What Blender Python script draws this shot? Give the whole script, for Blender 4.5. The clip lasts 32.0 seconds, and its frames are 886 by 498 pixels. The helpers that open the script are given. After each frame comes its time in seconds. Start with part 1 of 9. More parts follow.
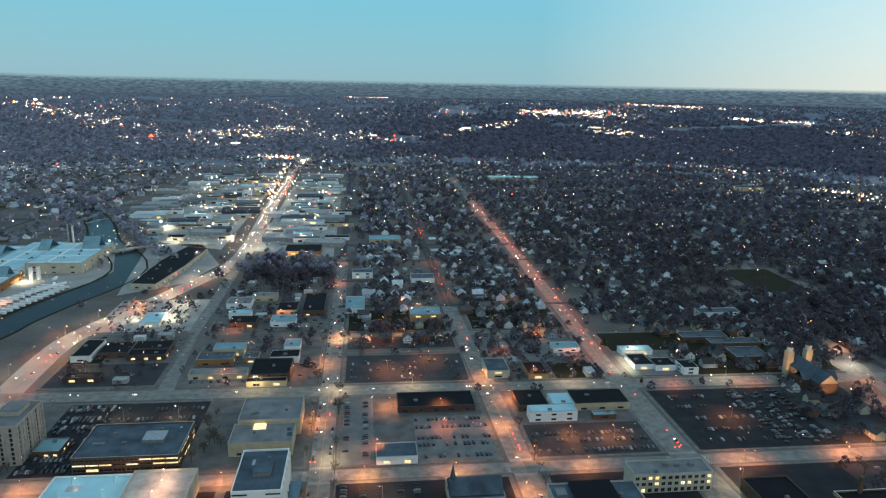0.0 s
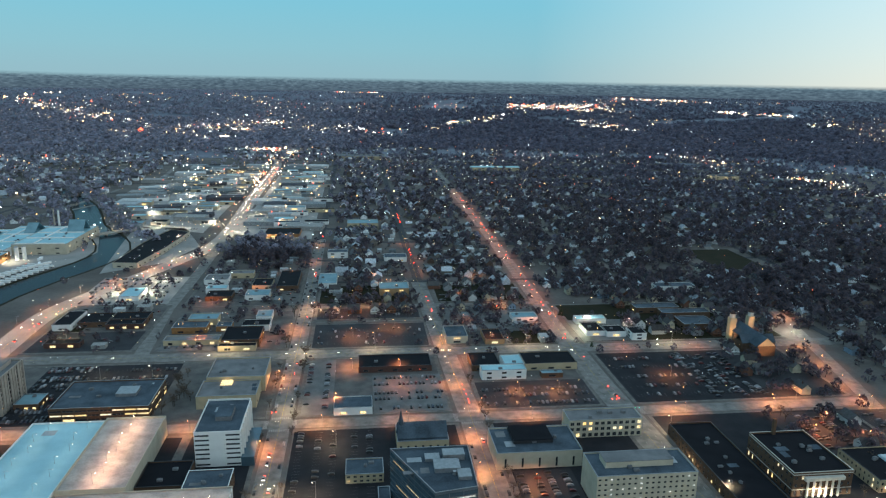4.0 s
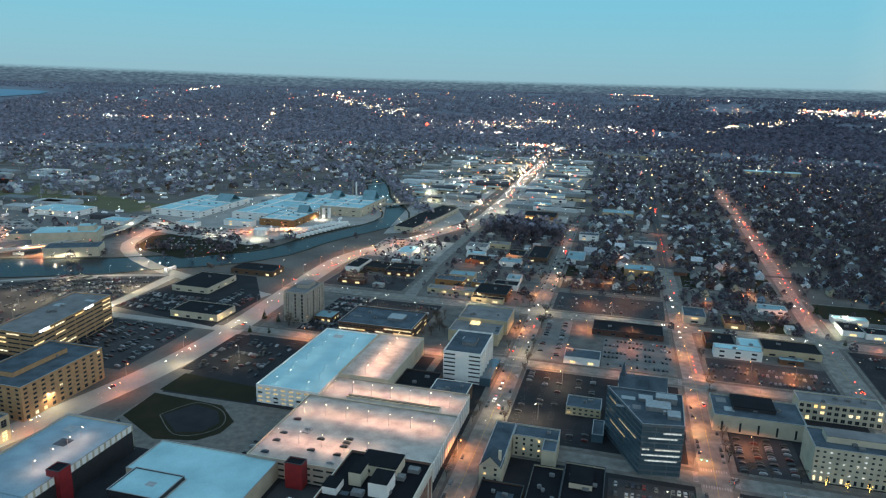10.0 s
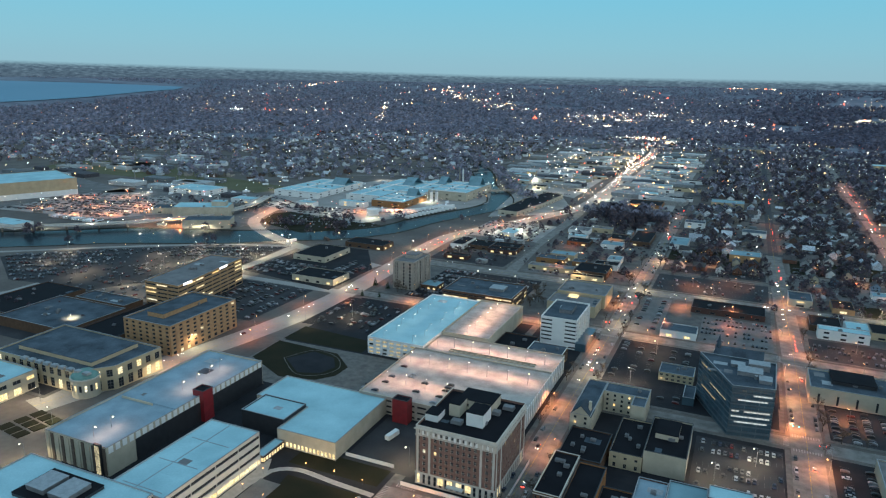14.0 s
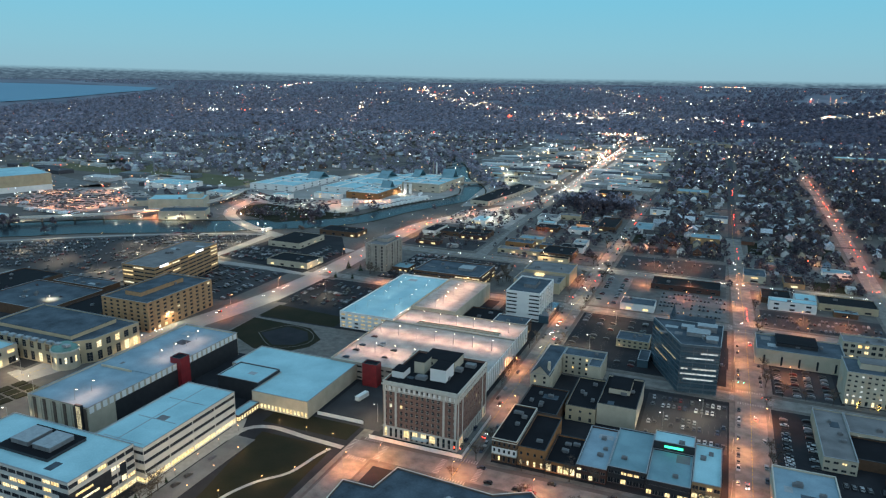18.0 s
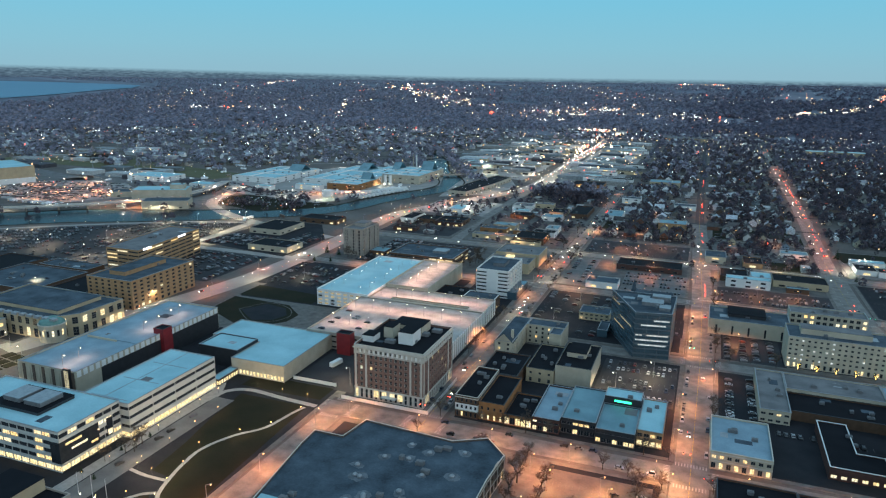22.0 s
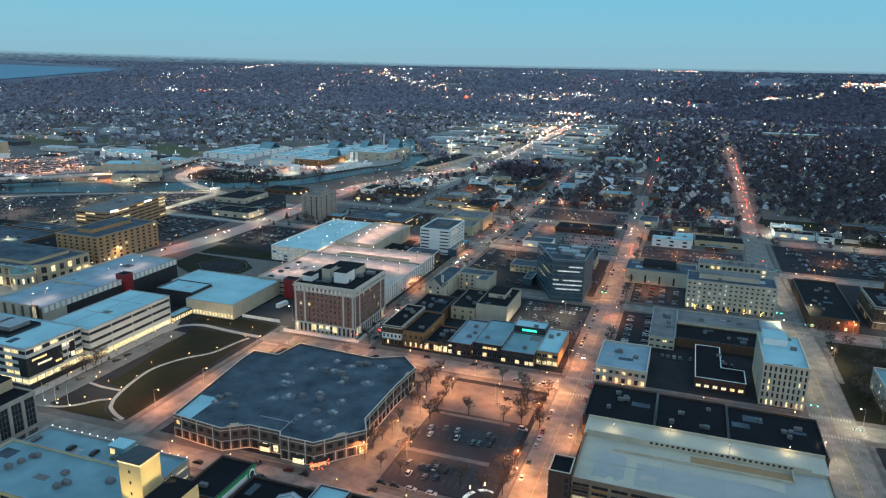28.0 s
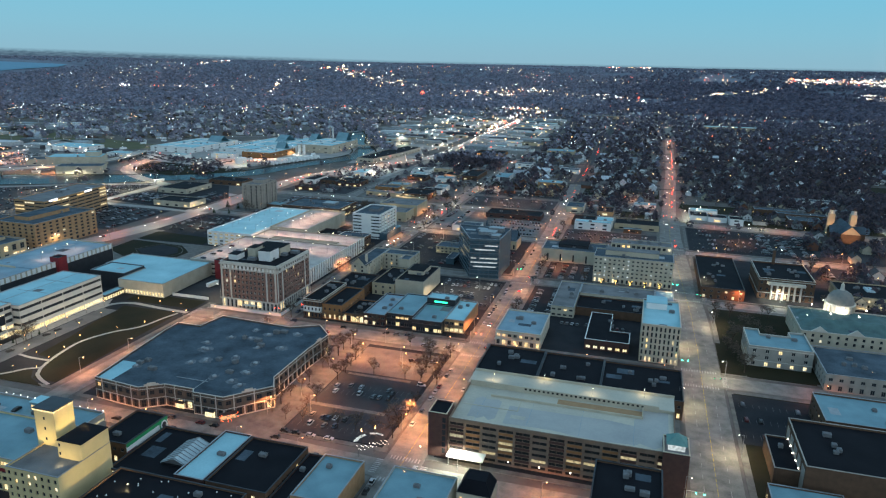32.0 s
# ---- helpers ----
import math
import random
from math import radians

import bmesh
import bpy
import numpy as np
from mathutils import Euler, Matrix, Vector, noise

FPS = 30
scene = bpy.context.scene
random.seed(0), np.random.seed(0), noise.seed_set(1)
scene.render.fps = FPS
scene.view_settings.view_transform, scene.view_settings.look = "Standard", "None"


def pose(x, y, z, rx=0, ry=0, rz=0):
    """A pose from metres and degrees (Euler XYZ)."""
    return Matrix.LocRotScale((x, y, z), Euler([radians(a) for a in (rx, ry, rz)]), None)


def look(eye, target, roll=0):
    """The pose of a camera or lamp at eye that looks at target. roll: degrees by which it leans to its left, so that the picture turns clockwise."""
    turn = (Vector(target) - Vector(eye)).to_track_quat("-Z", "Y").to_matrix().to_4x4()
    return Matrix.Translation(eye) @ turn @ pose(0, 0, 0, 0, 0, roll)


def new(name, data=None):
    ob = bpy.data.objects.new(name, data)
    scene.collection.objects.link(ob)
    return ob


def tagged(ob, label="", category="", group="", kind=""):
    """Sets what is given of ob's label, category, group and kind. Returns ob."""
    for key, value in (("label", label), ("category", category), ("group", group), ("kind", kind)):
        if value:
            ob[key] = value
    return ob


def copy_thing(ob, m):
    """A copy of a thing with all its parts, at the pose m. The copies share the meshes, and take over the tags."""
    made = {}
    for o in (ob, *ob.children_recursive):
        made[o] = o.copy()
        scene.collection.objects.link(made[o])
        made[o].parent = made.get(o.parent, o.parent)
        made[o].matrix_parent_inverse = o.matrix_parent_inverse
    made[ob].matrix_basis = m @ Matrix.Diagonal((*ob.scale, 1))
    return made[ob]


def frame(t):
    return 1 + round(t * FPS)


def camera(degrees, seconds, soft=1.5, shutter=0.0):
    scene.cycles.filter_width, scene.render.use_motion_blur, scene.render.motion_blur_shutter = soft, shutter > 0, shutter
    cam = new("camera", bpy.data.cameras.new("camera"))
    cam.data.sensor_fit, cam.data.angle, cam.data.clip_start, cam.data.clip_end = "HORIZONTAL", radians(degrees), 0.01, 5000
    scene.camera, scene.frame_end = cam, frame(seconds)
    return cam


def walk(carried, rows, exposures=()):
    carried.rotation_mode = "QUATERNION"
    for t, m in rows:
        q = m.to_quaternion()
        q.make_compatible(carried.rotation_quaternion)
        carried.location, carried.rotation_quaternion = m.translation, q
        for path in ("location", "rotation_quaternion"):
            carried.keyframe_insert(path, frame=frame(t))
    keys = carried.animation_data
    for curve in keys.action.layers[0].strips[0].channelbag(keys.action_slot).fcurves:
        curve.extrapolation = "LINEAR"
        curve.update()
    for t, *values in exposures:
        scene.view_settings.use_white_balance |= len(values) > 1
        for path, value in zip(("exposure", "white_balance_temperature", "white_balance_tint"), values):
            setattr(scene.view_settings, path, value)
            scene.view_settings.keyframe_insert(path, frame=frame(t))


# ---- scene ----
cam = camera(65.1, 32.0, 1.2)
METRES, EYE, TILT, LEAN, TURN = 340.0, 250.5, -13.4, -1.1, -6.4
ROWS = [
    (0.0, 0.0, 0.0, 0.0, 0.0, 0.0, -0.0),
    (0.5, 0.011, -0.0136, -0.0084, -0.17, -0.02, 0.06),
    (1.0, 0.0224, -0.0273, -0.0169, -0.35, -0.05, 0.13),
    (1.5, 0.0338, -0.0406, -0.0254, -0.51, -0.08, 0.19),
    (2.0, 0.0454, -0.054, -0.0338, -0.67, -0.11, 0.25),
    (2.5, 0.057, -0.0673, -0.042, -0.83, -0.15, 0.3),
    (3.0, 0.0682, -0.0804, -0.0504, -0.6, -0.17, 0.25),
    (3.5, 0.0796, -0.0935, -0.0588, -0.3, -0.19, 0.16),
    (4.0, 0.0919, -0.1067, -0.0671, -0.4, -0.23, 0.2),
    (4.5, 0.1037, -0.1202, -0.0754, -0.58, -0.26, 0.22),
    (6.5, 0.1393, -0.1732, -0.108, -0.07, -0.26, 0.13),
    (7.0, 0.1438, -0.1864, -0.1163, 1.15, -0.25, -0.15),
    (7.5, 0.147, -0.1993, -0.1247, 3.48, -0.23, -0.76),
    (8.0, 0.1508, -0.2111, -0.1334, 6.06, -0.21, -1.46),
    (8.5, 0.154, -0.2243, -0.1416, 8.06, -0.24, -2.01),
    (9.0, 0.1548, -0.2359, -0.1502, 11.03, -0.28, -2.79),
    (9.5, 0.1564, -0.245, -0.1594, 16.54, -0.45, -4.17),
    (10.0, 0.1623, -0.2574, -0.167, 20.95, -0.71, -5.21),
    (10.5, 0.1645, -0.2661, -0.1762, 24.78, -0.98, -6.06),
    (11.0, 0.1714, -0.2773, -0.1838, 27.66, -1.27, -6.63),
    (11.5, 0.1774, -0.2894, -0.1913, 29.03, -1.44, -6.86),
    (12.0, 0.1844, -0.3006, -0.199, 29.62, -1.54, -6.91),
    (12.5, 0.1918, -0.3121, -0.2067, 29.54, -1.58, -6.82),
    (13.0, 0.1989, -0.3235, -0.2145, 29.45, -1.63, -6.74),
    (13.5, 0.2067, -0.3329, -0.2218, 29.73, -1.82, -6.84),
    (14.0, 0.2131, -0.3413, -0.2287, 29.63, -1.84, -6.75),
    (14.5, 0.2184, -0.3474, -0.2349, 29.48, -1.8, -6.57),
    (16.5, 0.2479, -0.3697, -0.2613, 28.32, -1.54, -6.31),
    (17.0, 0.2569, -0.3757, -0.268, 28.12, -1.57, -6.25),
    (17.5, 0.2656, -0.3814, -0.2744, 28.0, -1.55, -6.19),
    (18.0, 0.2739, -0.3866, -0.2808, 27.88, -1.47, -6.14),
    (18.5, 0.2821, -0.392, -0.2872, 27.7, -1.4, -6.06),
    (19.0, 0.2904, -0.3976, -0.2937, 27.49, -1.36, -6.0),
    (19.5, 0.2993, -0.4039, -0.3005, 27.31, -1.36, -5.95),
    (20.0, 0.3087, -0.4109, -0.3075, 27.19, -1.36, -5.91),
    (20.5, 0.3182, -0.4178, -0.314, 27.12, -1.4, -5.92),
    (21.0, 0.3271, -0.4246, -0.3176, 27.02, -1.36, -5.93),
    (21.5, 0.336, -0.4326, -0.3196, 26.83, -1.33, -5.89),
    (22.0, 0.344, -0.4396, -0.3219, 26.71, -1.41, -5.85),
    (22.5, 0.3526, -0.4466, -0.3253, 26.55, -1.41, -5.77),
    (23.0, 0.3613, -0.4531, -0.3292, 26.36, -1.39, -5.7),
    (23.5, 0.3709, -0.4596, -0.3338, 26.15, -1.42, -5.65),
    (24.0, 0.3818, -0.466, -0.3384, 25.99, -1.48, -5.64),
    (24.5, 0.3943, -0.4725, -0.3438, 25.95, -1.56, -5.67),
    (25.0, 0.4081, -0.4791, -0.3502, 26.03, -1.66, -5.73),
    (25.5, 0.4232, -0.4861, -0.3569, 26.02, -1.78, -5.76),
    (27.5, 0.4906, -0.5175, -0.3798, 25.48, -2.15, -5.82),
    (28.0, 0.5077, -0.5256, -0.3824, 25.34, -2.24, -5.82),
    (28.5, 0.5244, -0.5333, -0.3845, 25.19, -2.31, -5.82),
    (29.0, 0.541, -0.54, -0.3867, 25.05, -2.33, -5.8),
    (29.5, 0.5581, -0.5468, -0.3884, 24.9, -2.36, -5.78),
    (30.0, 0.5749, -0.553, -0.3903, 24.26, -2.37, -5.68),
    (30.5, 0.5911, -0.5595, -0.3921, 22.88, -2.3, -5.39),
    (31.0, 0.6073, -0.5647, -0.3948, 22.73, -2.29, -5.33),
    (31.5, 0.6234, -0.5696, -0.4003, 22.54, -2.24, -5.27),
    (32.0, 0.6391, -0.5742, -0.4067, 22.44, -2.21, -5.27),
]
walk(cam, [(t, pose(0, 0, EYE, TILT, LEAN, TURN) @ pose(METRES * x, METRES * y, METRES * z, 90 + pitch, roll, yaw)) for t, x, y, z, yaw, pitch, roll in ROWS],
     [(0, 0.88, 6900, 10), (4, 0.88, 6860, 10), (9, 0.86, 6700, 10), (14, 0.86, 6560, 10), (22, 0.84, 6400, 10), (32, 0.81, 6270, 10)])

# ---- dusk sky: blue overhead, pale along the horizon, warm where the sun went down ----
SUNSET = radians(118)  # clockwise from +y
world = bpy.data.worlds.new("dusk")
scene.world = world
world.use_nodes = True
wn, wl = world.node_tree.nodes, world.node_tree.links
bg = wn["Background"]
sky = wn.new("ShaderNodeTexSky")
sky.sky_type, sky.sun_disc = "NISHITA", False
sky.sun_elevation, sky.sun_rotation = radians(1.0), SUNSET
sky.altitude, sky.air_density, sky.dust_density, sky.ozone_density = 200, 1.0, 0.6, 4.0
tc = wn.new("ShaderNodeTexCoord")
sep = wn.new("ShaderNodeSeparateXYZ")
wl.new(tc.outputs["Generated"], sep.inputs[0])


def ramp(nodes, stops):
    node = nodes.new("ShaderNodeValToRGB")
    while len(node.color_ramp.elements) < len(stops):
        node.color_ramp.elements.new(0.5)
    for el, (pos, col) in zip(node.color_ramp.elements, stops):
        el.position, el.color = pos, (*col, 1)
    return node


high = ramp(wn, [(0.0, (0.158, 0.284, 0.342)), (0.04, (0.136, 0.300, 0.374)), (0.10, (0.108, 0.304, 0.398)), (0.25, (0.110, 0.308, 0.440)), (0.5, (0.198, 0.345, 0.468)), (1.0, (0.222, 0.352, 0.452))])
wl.new(sep.outputs["Z"], high.inputs[0])
warm = ramp(wn, [(0.0, (1.0, 0.86, 0.66)), (0.05, (0.90, 0.83, 0.72)), (0.14, (0.74, 0.79, 0.79)), (0.35, (0.50, 0.60, 0.66)), (0.7, (0.25, 0.36, 0.448)), (1.0, (0.222, 0.349, 0.438))])
wl.new(sep.outputs["Z"], warm.inputs[0])
dot = wn.new("ShaderNodeVectorMath")
dot.operation = "DOT_PRODUCT"
dot.inputs[1].default_value = (math.sin(SUNSET), math.cos(SUNSET), 0)
wl.new(tc.outputs["Generated"], dot.inputs[0])
side = wn.new("ShaderNodeMapRange")
side.inputs["From Min"].default_value, side.inputs["From Max"].default_value = -0.24, 1.12
wl.new(dot.outputs["Value"], side.inputs["Value"])
both = wn.new("ShaderNodeMix")
both.data_type = "RGBA"
wl.new(side.outputs[0], both.inputs["Factor"])
wl.new(high.outputs[0], both.inputs[6])
wl.new(warm.outputs[0], both.inputs[7])
glow = wn.new("ShaderNodeMix")
glow.data_type = "RGBA"
glow.inputs["Factor"].default_value = 0.03
wl.new(both.outputs[2], glow.inputs[6])
wl.new(sky.outputs[0], glow.inputs[7])
# Distant land drawn below the horizon; painted haze turns it paler upward.
low = ramp(wn, [(0.0, (0.030, 0.045, 0.068)), (0.70, (0.042, 0.066, 0.094)), (0.93, (0.060, 0.100, 0.136)), (1.0, (0.085, 0.145, 0.185))])
ridge = wn.new("ShaderNodeMapRange")  # low far hills in the west
ridge.inputs["From Min"].default_value, ridge.inputs["From Max"].default_value, ridge.inputs["To Max"].default_value = -0.35, -0.95, 0.0092
wl.new(sep.outputs["X"], ridge.inputs["Value"])
over = wn.new("ShaderNodeMath")
over.operation = "SUBTRACT"
wl.new(sep.outputs["Z"], over.inputs[0])
wl.new(ridge.outputs[0], over.inputs[1])
fall = wn.new("ShaderNodeMapRange")
fall.inputs["From Min"].default_value, fall.inputs["From Max"].default_value = -0.08, 0.0
wl.new(over.outputs[0], fall.inputs["Value"])
wl.new(fall.outputs[0], low.inputs[0])
edge = wn.new("ShaderNodeMapRange")
edge.inputs["From Min"].default_value, edge.inputs["From Max"].default_value = -0.0025, 0.0025
wl.new(over.outputs[0], edge.inputs["Value"])
distance = wn.new("ShaderNodeMix")
distance.data_type = "RGBA"
wl.new(edge.outputs[0], distance.inputs["Factor"])
spread = wn.new("ShaderNodeVectorMath")
spread.operation = "MULTIPLY"
spread.inputs[1].default_value = (150, 150, 620)
wl.new(tc.outputs["Generated"], spread.inputs[0])
woods = wn.new("ShaderNodeTexNoise")
woods.inputs["Scale"].default_value, woods.inputs["Detail"].default_value = 1.0, 6
wl.new(spread.outputs[0], woods.inputs["Vector"])
patch = ramp(wn, [(0.35, (0.55, 0.58, 0.62)), (0.55, (0.95, 0.95, 0.95)), (0.68, (1.35, 1.3, 1.25))])
wl.new(woods.outputs["Fac"], patch.inputs[0])
wooded = wn.new("ShaderNodeMix")
wooded.data_type, wooded.blend_type = "RGBA", "MULTIPLY"
wooded.inputs["Factor"].default_value = 1.0
wl.new(low.outputs[0], wooded.inputs[6])
wl.new(patch.outputs[0], wooded.inputs[7])
wl.new(wooded.outputs[2], distance.inputs[6])
wl.new(glow.outputs[2], distance.inputs[7])
wl.new(distance.outputs[2], bg.inputs["Color"])
bg.inputs["Strength"].default_value = 1.0

# ---- materials ----
def mat(name, col, col2=None, rough=0.8, scale=0.4, fine=6.0, bump=0.15, metal=0.0, random_mix=0.0, emit=None, power=0.0, sampled=False, stretch=None):
    """A surface of two colours mixed by a broad and a fine noise in metres, with fine relief."""
    m = bpy.data.materials.new(name)
    m.use_nodes = True
    n, l = m.node_tree.nodes, m.node_tree.links
    p = n["Principled BSDF"]
    p.inputs["Roughness"].default_value, p.inputs["Metallic"].default_value = rough, metal
    p.inputs["Specular IOR Level"].default_value = 0.12 if rough > 0.6 else 0.45
    col2 = col2 or tuple(c * 0.7 for c in col)
    geo = n.new("ShaderNodeNewGeometry")
    broad, grain = n.new("ShaderNodeTexNoise"), n.new("ShaderNodeTexNoise")
    broad.inputs["Scale"].default_value, broad.inputs["Detail"].default_value = scale, 5
    grain.inputs["Scale"].default_value, grain.inputs["Detail"].default_value = fine, 3
    where = geo.outputs["Position"]
    if stretch:
        pull = n.new("ShaderNodeVectorMath")
        pull.operation = "MULTIPLY"
        pull.inputs[1].default_value = stretch
        l.new(where, pull.inputs[0])
        where = pull.outputs[0]
    for t in (broad, grain):
        l.new(where, t.inputs["Vector"])
    add = n.new("ShaderNodeMath")
    add.operation = "MULTIPLY_ADD"
    add.inputs[1].default_value = 0.35
    l.new(grain.outputs["Fac"], add.inputs[0])
    l.new(broad.outputs["Fac"], add.inputs[2])
    span = n.new("ShaderNodeMapRange")
    span.inputs["From Min"].default_value, span.inputs["From Max"].default_value = 0.42, 0.92
    l.new(add.outputs[0], span.inputs["Value"])
    mix = n.new("ShaderNodeMix")
    mix.data_type = "RGBA"
    mix.inputs[6].default_value, mix.inputs[7].default_value = (*col, 1), (*col2, 1)
    l.new(span.outputs[0], mix.inputs["Factor"])
    out = mix.outputs[2]
    if random_mix:
        info = n.new("ShaderNodeObjectInfo")
        value = n.new("ShaderNodeMapRange")
        value.inputs["To Min"].default_value, value.inputs["To Max"].default_value = 1 - random_mix, 1 + random_mix
        l.new(info.outputs["Random"], value.inputs["Value"])
        hsv = n.new("ShaderNodeHueSaturation")
        l.new(value.outputs[0], hsv.inputs["Value"])
        l.new(out, hsv.inputs["Color"])
        out = hsv.outputs[0]
    l.new(out, p.inputs["Base Color"])
    if bump:
        b = n.new("ShaderNodeBump")
        b.inputs["Strength"].default_value, b.inputs["Distance"].default_value = bump, 0.05
        l.new(grain.outputs["Fac"], b.inputs["Height"])
        l.new(b.outputs[0], p.inputs["Normal"])
    if emit:
        p.inputs["Emission Color"].default_value = (*emit, 1)
        p.inputs["Emission Strength"].default_value = power
        m.cycles.emission_sampling = "AUTO" if sampled else "NONE"
    return m


def island_mat(name, cols, rough=0.85, emit=0.0, thin=False, clump=0.8, spread=0.4):
    """One of several colours for each loose piece of a joined mesh."""
    m = bpy.data.materials.new(name)
    m.use_nodes = True
    n, l = m.node_tree.nodes, m.node_tree.links
    p = n["Principled BSDF"]
    geo = n.new("ShaderNodeNewGeometry")
    r = ramp(n, [(i / len(cols), c) for i, c in enumerate(cols)])
    r.color_ramp.interpolation = "CONSTANT"
    l.new(geo.outputs["Random Per Island"], r.inputs[0])
    if emit:
        p.inputs["Base Color"].default_value = (0.02, 0.02, 0.02, 1)
        l.new(r.outputs[0], p.inputs["Emission Color"])
        p.inputs["Emission Strength"].default_value = emit
        m.cycles.emission_sampling = "NONE"
    else:
        noise_tex = n.new("ShaderNodeTexNoise")
        noise_tex.inputs["Scale"].default_value = clump
        l.new(geo.outputs["Position"], noise_tex.inputs["Vector"])
        hsv = n.new("ShaderNodeHueSaturation")
        value = n.new("ShaderNodeMapRange")
        value.inputs["From Min"].default_value, value.inputs["From Max"].default_value = 0.3, 0.7
        value.inputs["To Min"].default_value, value.inputs["To Max"].default_value = 1 - spread, 1 + spread
        l.new(noise_tex.outputs["Fac"], value.inputs["Value"])
        l.new(value.outputs[0], hsv.inputs["Value"])
        l.new(r.outputs[0], hsv.inputs["Color"])
        l.new(hsv.outputs[0], p.inputs["Base Color"])
    p.inputs["Roughness"].default_value = rough
    p.inputs["Specular IOR Level"].default_value = 0.12 if rough > 0.6 else 0.45
    if thin:
        through_light, blend = n.new("ShaderNodeBsdfTranslucent"), n.new("ShaderNodeMixShader")
        l.new(hsv.outputs[0], through_light.inputs["Color"])
        l.new(p.outputs[0], blend.inputs[1])
        l.new(through_light.outputs[0], blend.inputs[2])
        l.new(blend.outputs[0], n["Material Output"].inputs["Surface"])
    return m


def lit_mat(name, cols, power):
    """A lit window: each takes its own tint and strength from the object's random number."""
    m = bpy.data.materials.new(name)
    m.use_nodes = True
    n, l = m.node_tree.nodes, m.node_tree.links
    p = n["Principled BSDF"]
    info = n.new("ShaderNodeObjectInfo")
    r = ramp(n, [(i / len(cols), c) for i, c in enumerate(cols)])
    l.new(info.outputs["Random"], r.inputs[0])
    l.new(r.outputs[0], p.inputs["Emission Color"])
    geo, tex = n.new("ShaderNodeNewGeometry"), n.new("ShaderNodeTexNoise")
    tex.inputs["Scale"].default_value = 0.9
    l.new(geo.outputs["Position"], tex.inputs["Vector"])
    value = n.new("ShaderNodeMapRange")
    value.inputs["From Min"].default_value, value.inputs["From Max"].default_value = 0.3, 0.7
    value.inputs["To Min"].default_value, value.inputs["To Max"].default_value = power * 0.45, power * 1.4
    l.new(tex.outputs["Fac"], value.inputs["Value"])
    l.new(value.outputs[0], p.inputs["Emission Strength"])
    p.inputs["Base Color"].default_value = (0.1, 0.09, 0.07, 1)
    p.inputs["Roughness"].default_value = 0.1
    m.cycles.emission_sampling = "NONE"
    return m


ASPHALT = mat("asphalt", (0.075, 0.076, 0.08), (0.045, 0.046, 0.05), 0.85, 0.12, 3.0)
ROADWAY = mat("worn_road", (0.25, 0.24, 0.222), (0.115, 0.11, 0.104), 0.8, 0.16, 1.4)
PAVING = mat("pavement_concrete", (0.18, 0.17, 0.158), (0.09, 0.086, 0.08), 0.85, 0.2, 2.5)
KERB = mat("kerb_concrete", (0.36, 0.35, 0.33), None, 0.85)
LOT = mat("lot_asphalt", (0.027, 0.028, 0.032), (0.014, 0.015, 0.019), 0.85, 0.08, 2.0)
LOT_GREY = mat("lot_pale_asphalt", (0.19, 0.186, 0.182), (0.10, 0.10, 0.10), 0.85, 0.08, 2.0)
LOT_PLAZA = mat("plaza_asphalt", (0.054, 0.055, 0.059), (0.03, 0.031, 0.035), 0.85, 0.06, 2.0)
PLAZA_WORN = mat("worn_plaza_paving", (0.15, 0.143, 0.135), (0.07, 0.068, 0.067), 0.85, 0.09, 1.6)
YARD_CONCRETE = mat("yard_concrete", (0.35, 0.335, 0.315), (0.21, 0.205, 0.197), 0.85, 0.03, 0.6)
DRY_GRASS = mat("dry_meadow_grass", (0.085, 0.088, 0.045), (0.13, 0.125, 0.075), 0.95, 0.03, 0.5)
GRASS = mat("spring_grass", (0.014, 0.016, 0.008), (0.027, 0.022, 0.012), 0.95, 0.06, 1.5)
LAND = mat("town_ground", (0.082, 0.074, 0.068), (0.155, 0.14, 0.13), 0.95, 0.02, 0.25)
# Far fields and woods, with blue distance haze put into the base colour.
COUNTRY = mat("hazed_fields_and_woods", (0.10, 0.112, 0.145), (0.22, 0.242, 0.285), 0.95, 0.010, 0.06, stretch=(0.35, 1.0, 1.0))
PAINT = mat("road_paint", (0.46, 0.45, 0.43), (0.22, 0.215, 0.21), 0.7, 0.6, 5)
BAY_PAINT = mat("faded_bay_paint", (0.20, 0.20, 0.195), (0.09, 0.09, 0.09), 0.8, 0.4, 4)
YELLOW = mat("yellow_paint", (0.55, 0.40, 0.08), (0.35, 0.26, 0.07), 0.7, 0.6, 5)
WATER = mat("river_water", (0.012, 0.022, 0.03), (0.018, 0.026, 0.03), 0.22, 0.02, 0.5, 0.08)
# The lake's blue is reflected sky, painted into a rough base colour.
LAKE = mat("sky_blue_lake_water", (0.06, 0.19, 0.28), (0.075, 0.20, 0.29), 0.5, 0.004, 0.05, 0.0)
WATER.node_tree.nodes["Principled BSDF"].inputs["Specular IOR Level"].default_value = 0.07
WATER.node_tree.nodes["Principled BSDF"].inputs["IOR"].default_value = 1.33
# Membrane roofs have the blue of the sky light mixed into their base colours.
MEMBRANE = mat("sky_tinted_white_membrane", (0.36, 0.60, 0.65), (0.23, 0.415, 0.465), 0.7, 0.05, 1.2)
MEMBRANE_GREY = mat("sky_tinted_weathered_membrane", (0.27, 0.385, 0.45), (0.16, 0.235, 0.28), 0.75, 0.07, 1.2)
ROOF_GREY = mat("grey_roof_gravel", (0.21, 0.212, 0.215), (0.11, 0.112, 0.116), 0.9, 0.1, 3)
ROOF_DARK = mat("dark_roof_bitumen", (0.010, 0.0105, 0.014), (0.005, 0.0055, 0.008), 0.85, 0.1, 3)
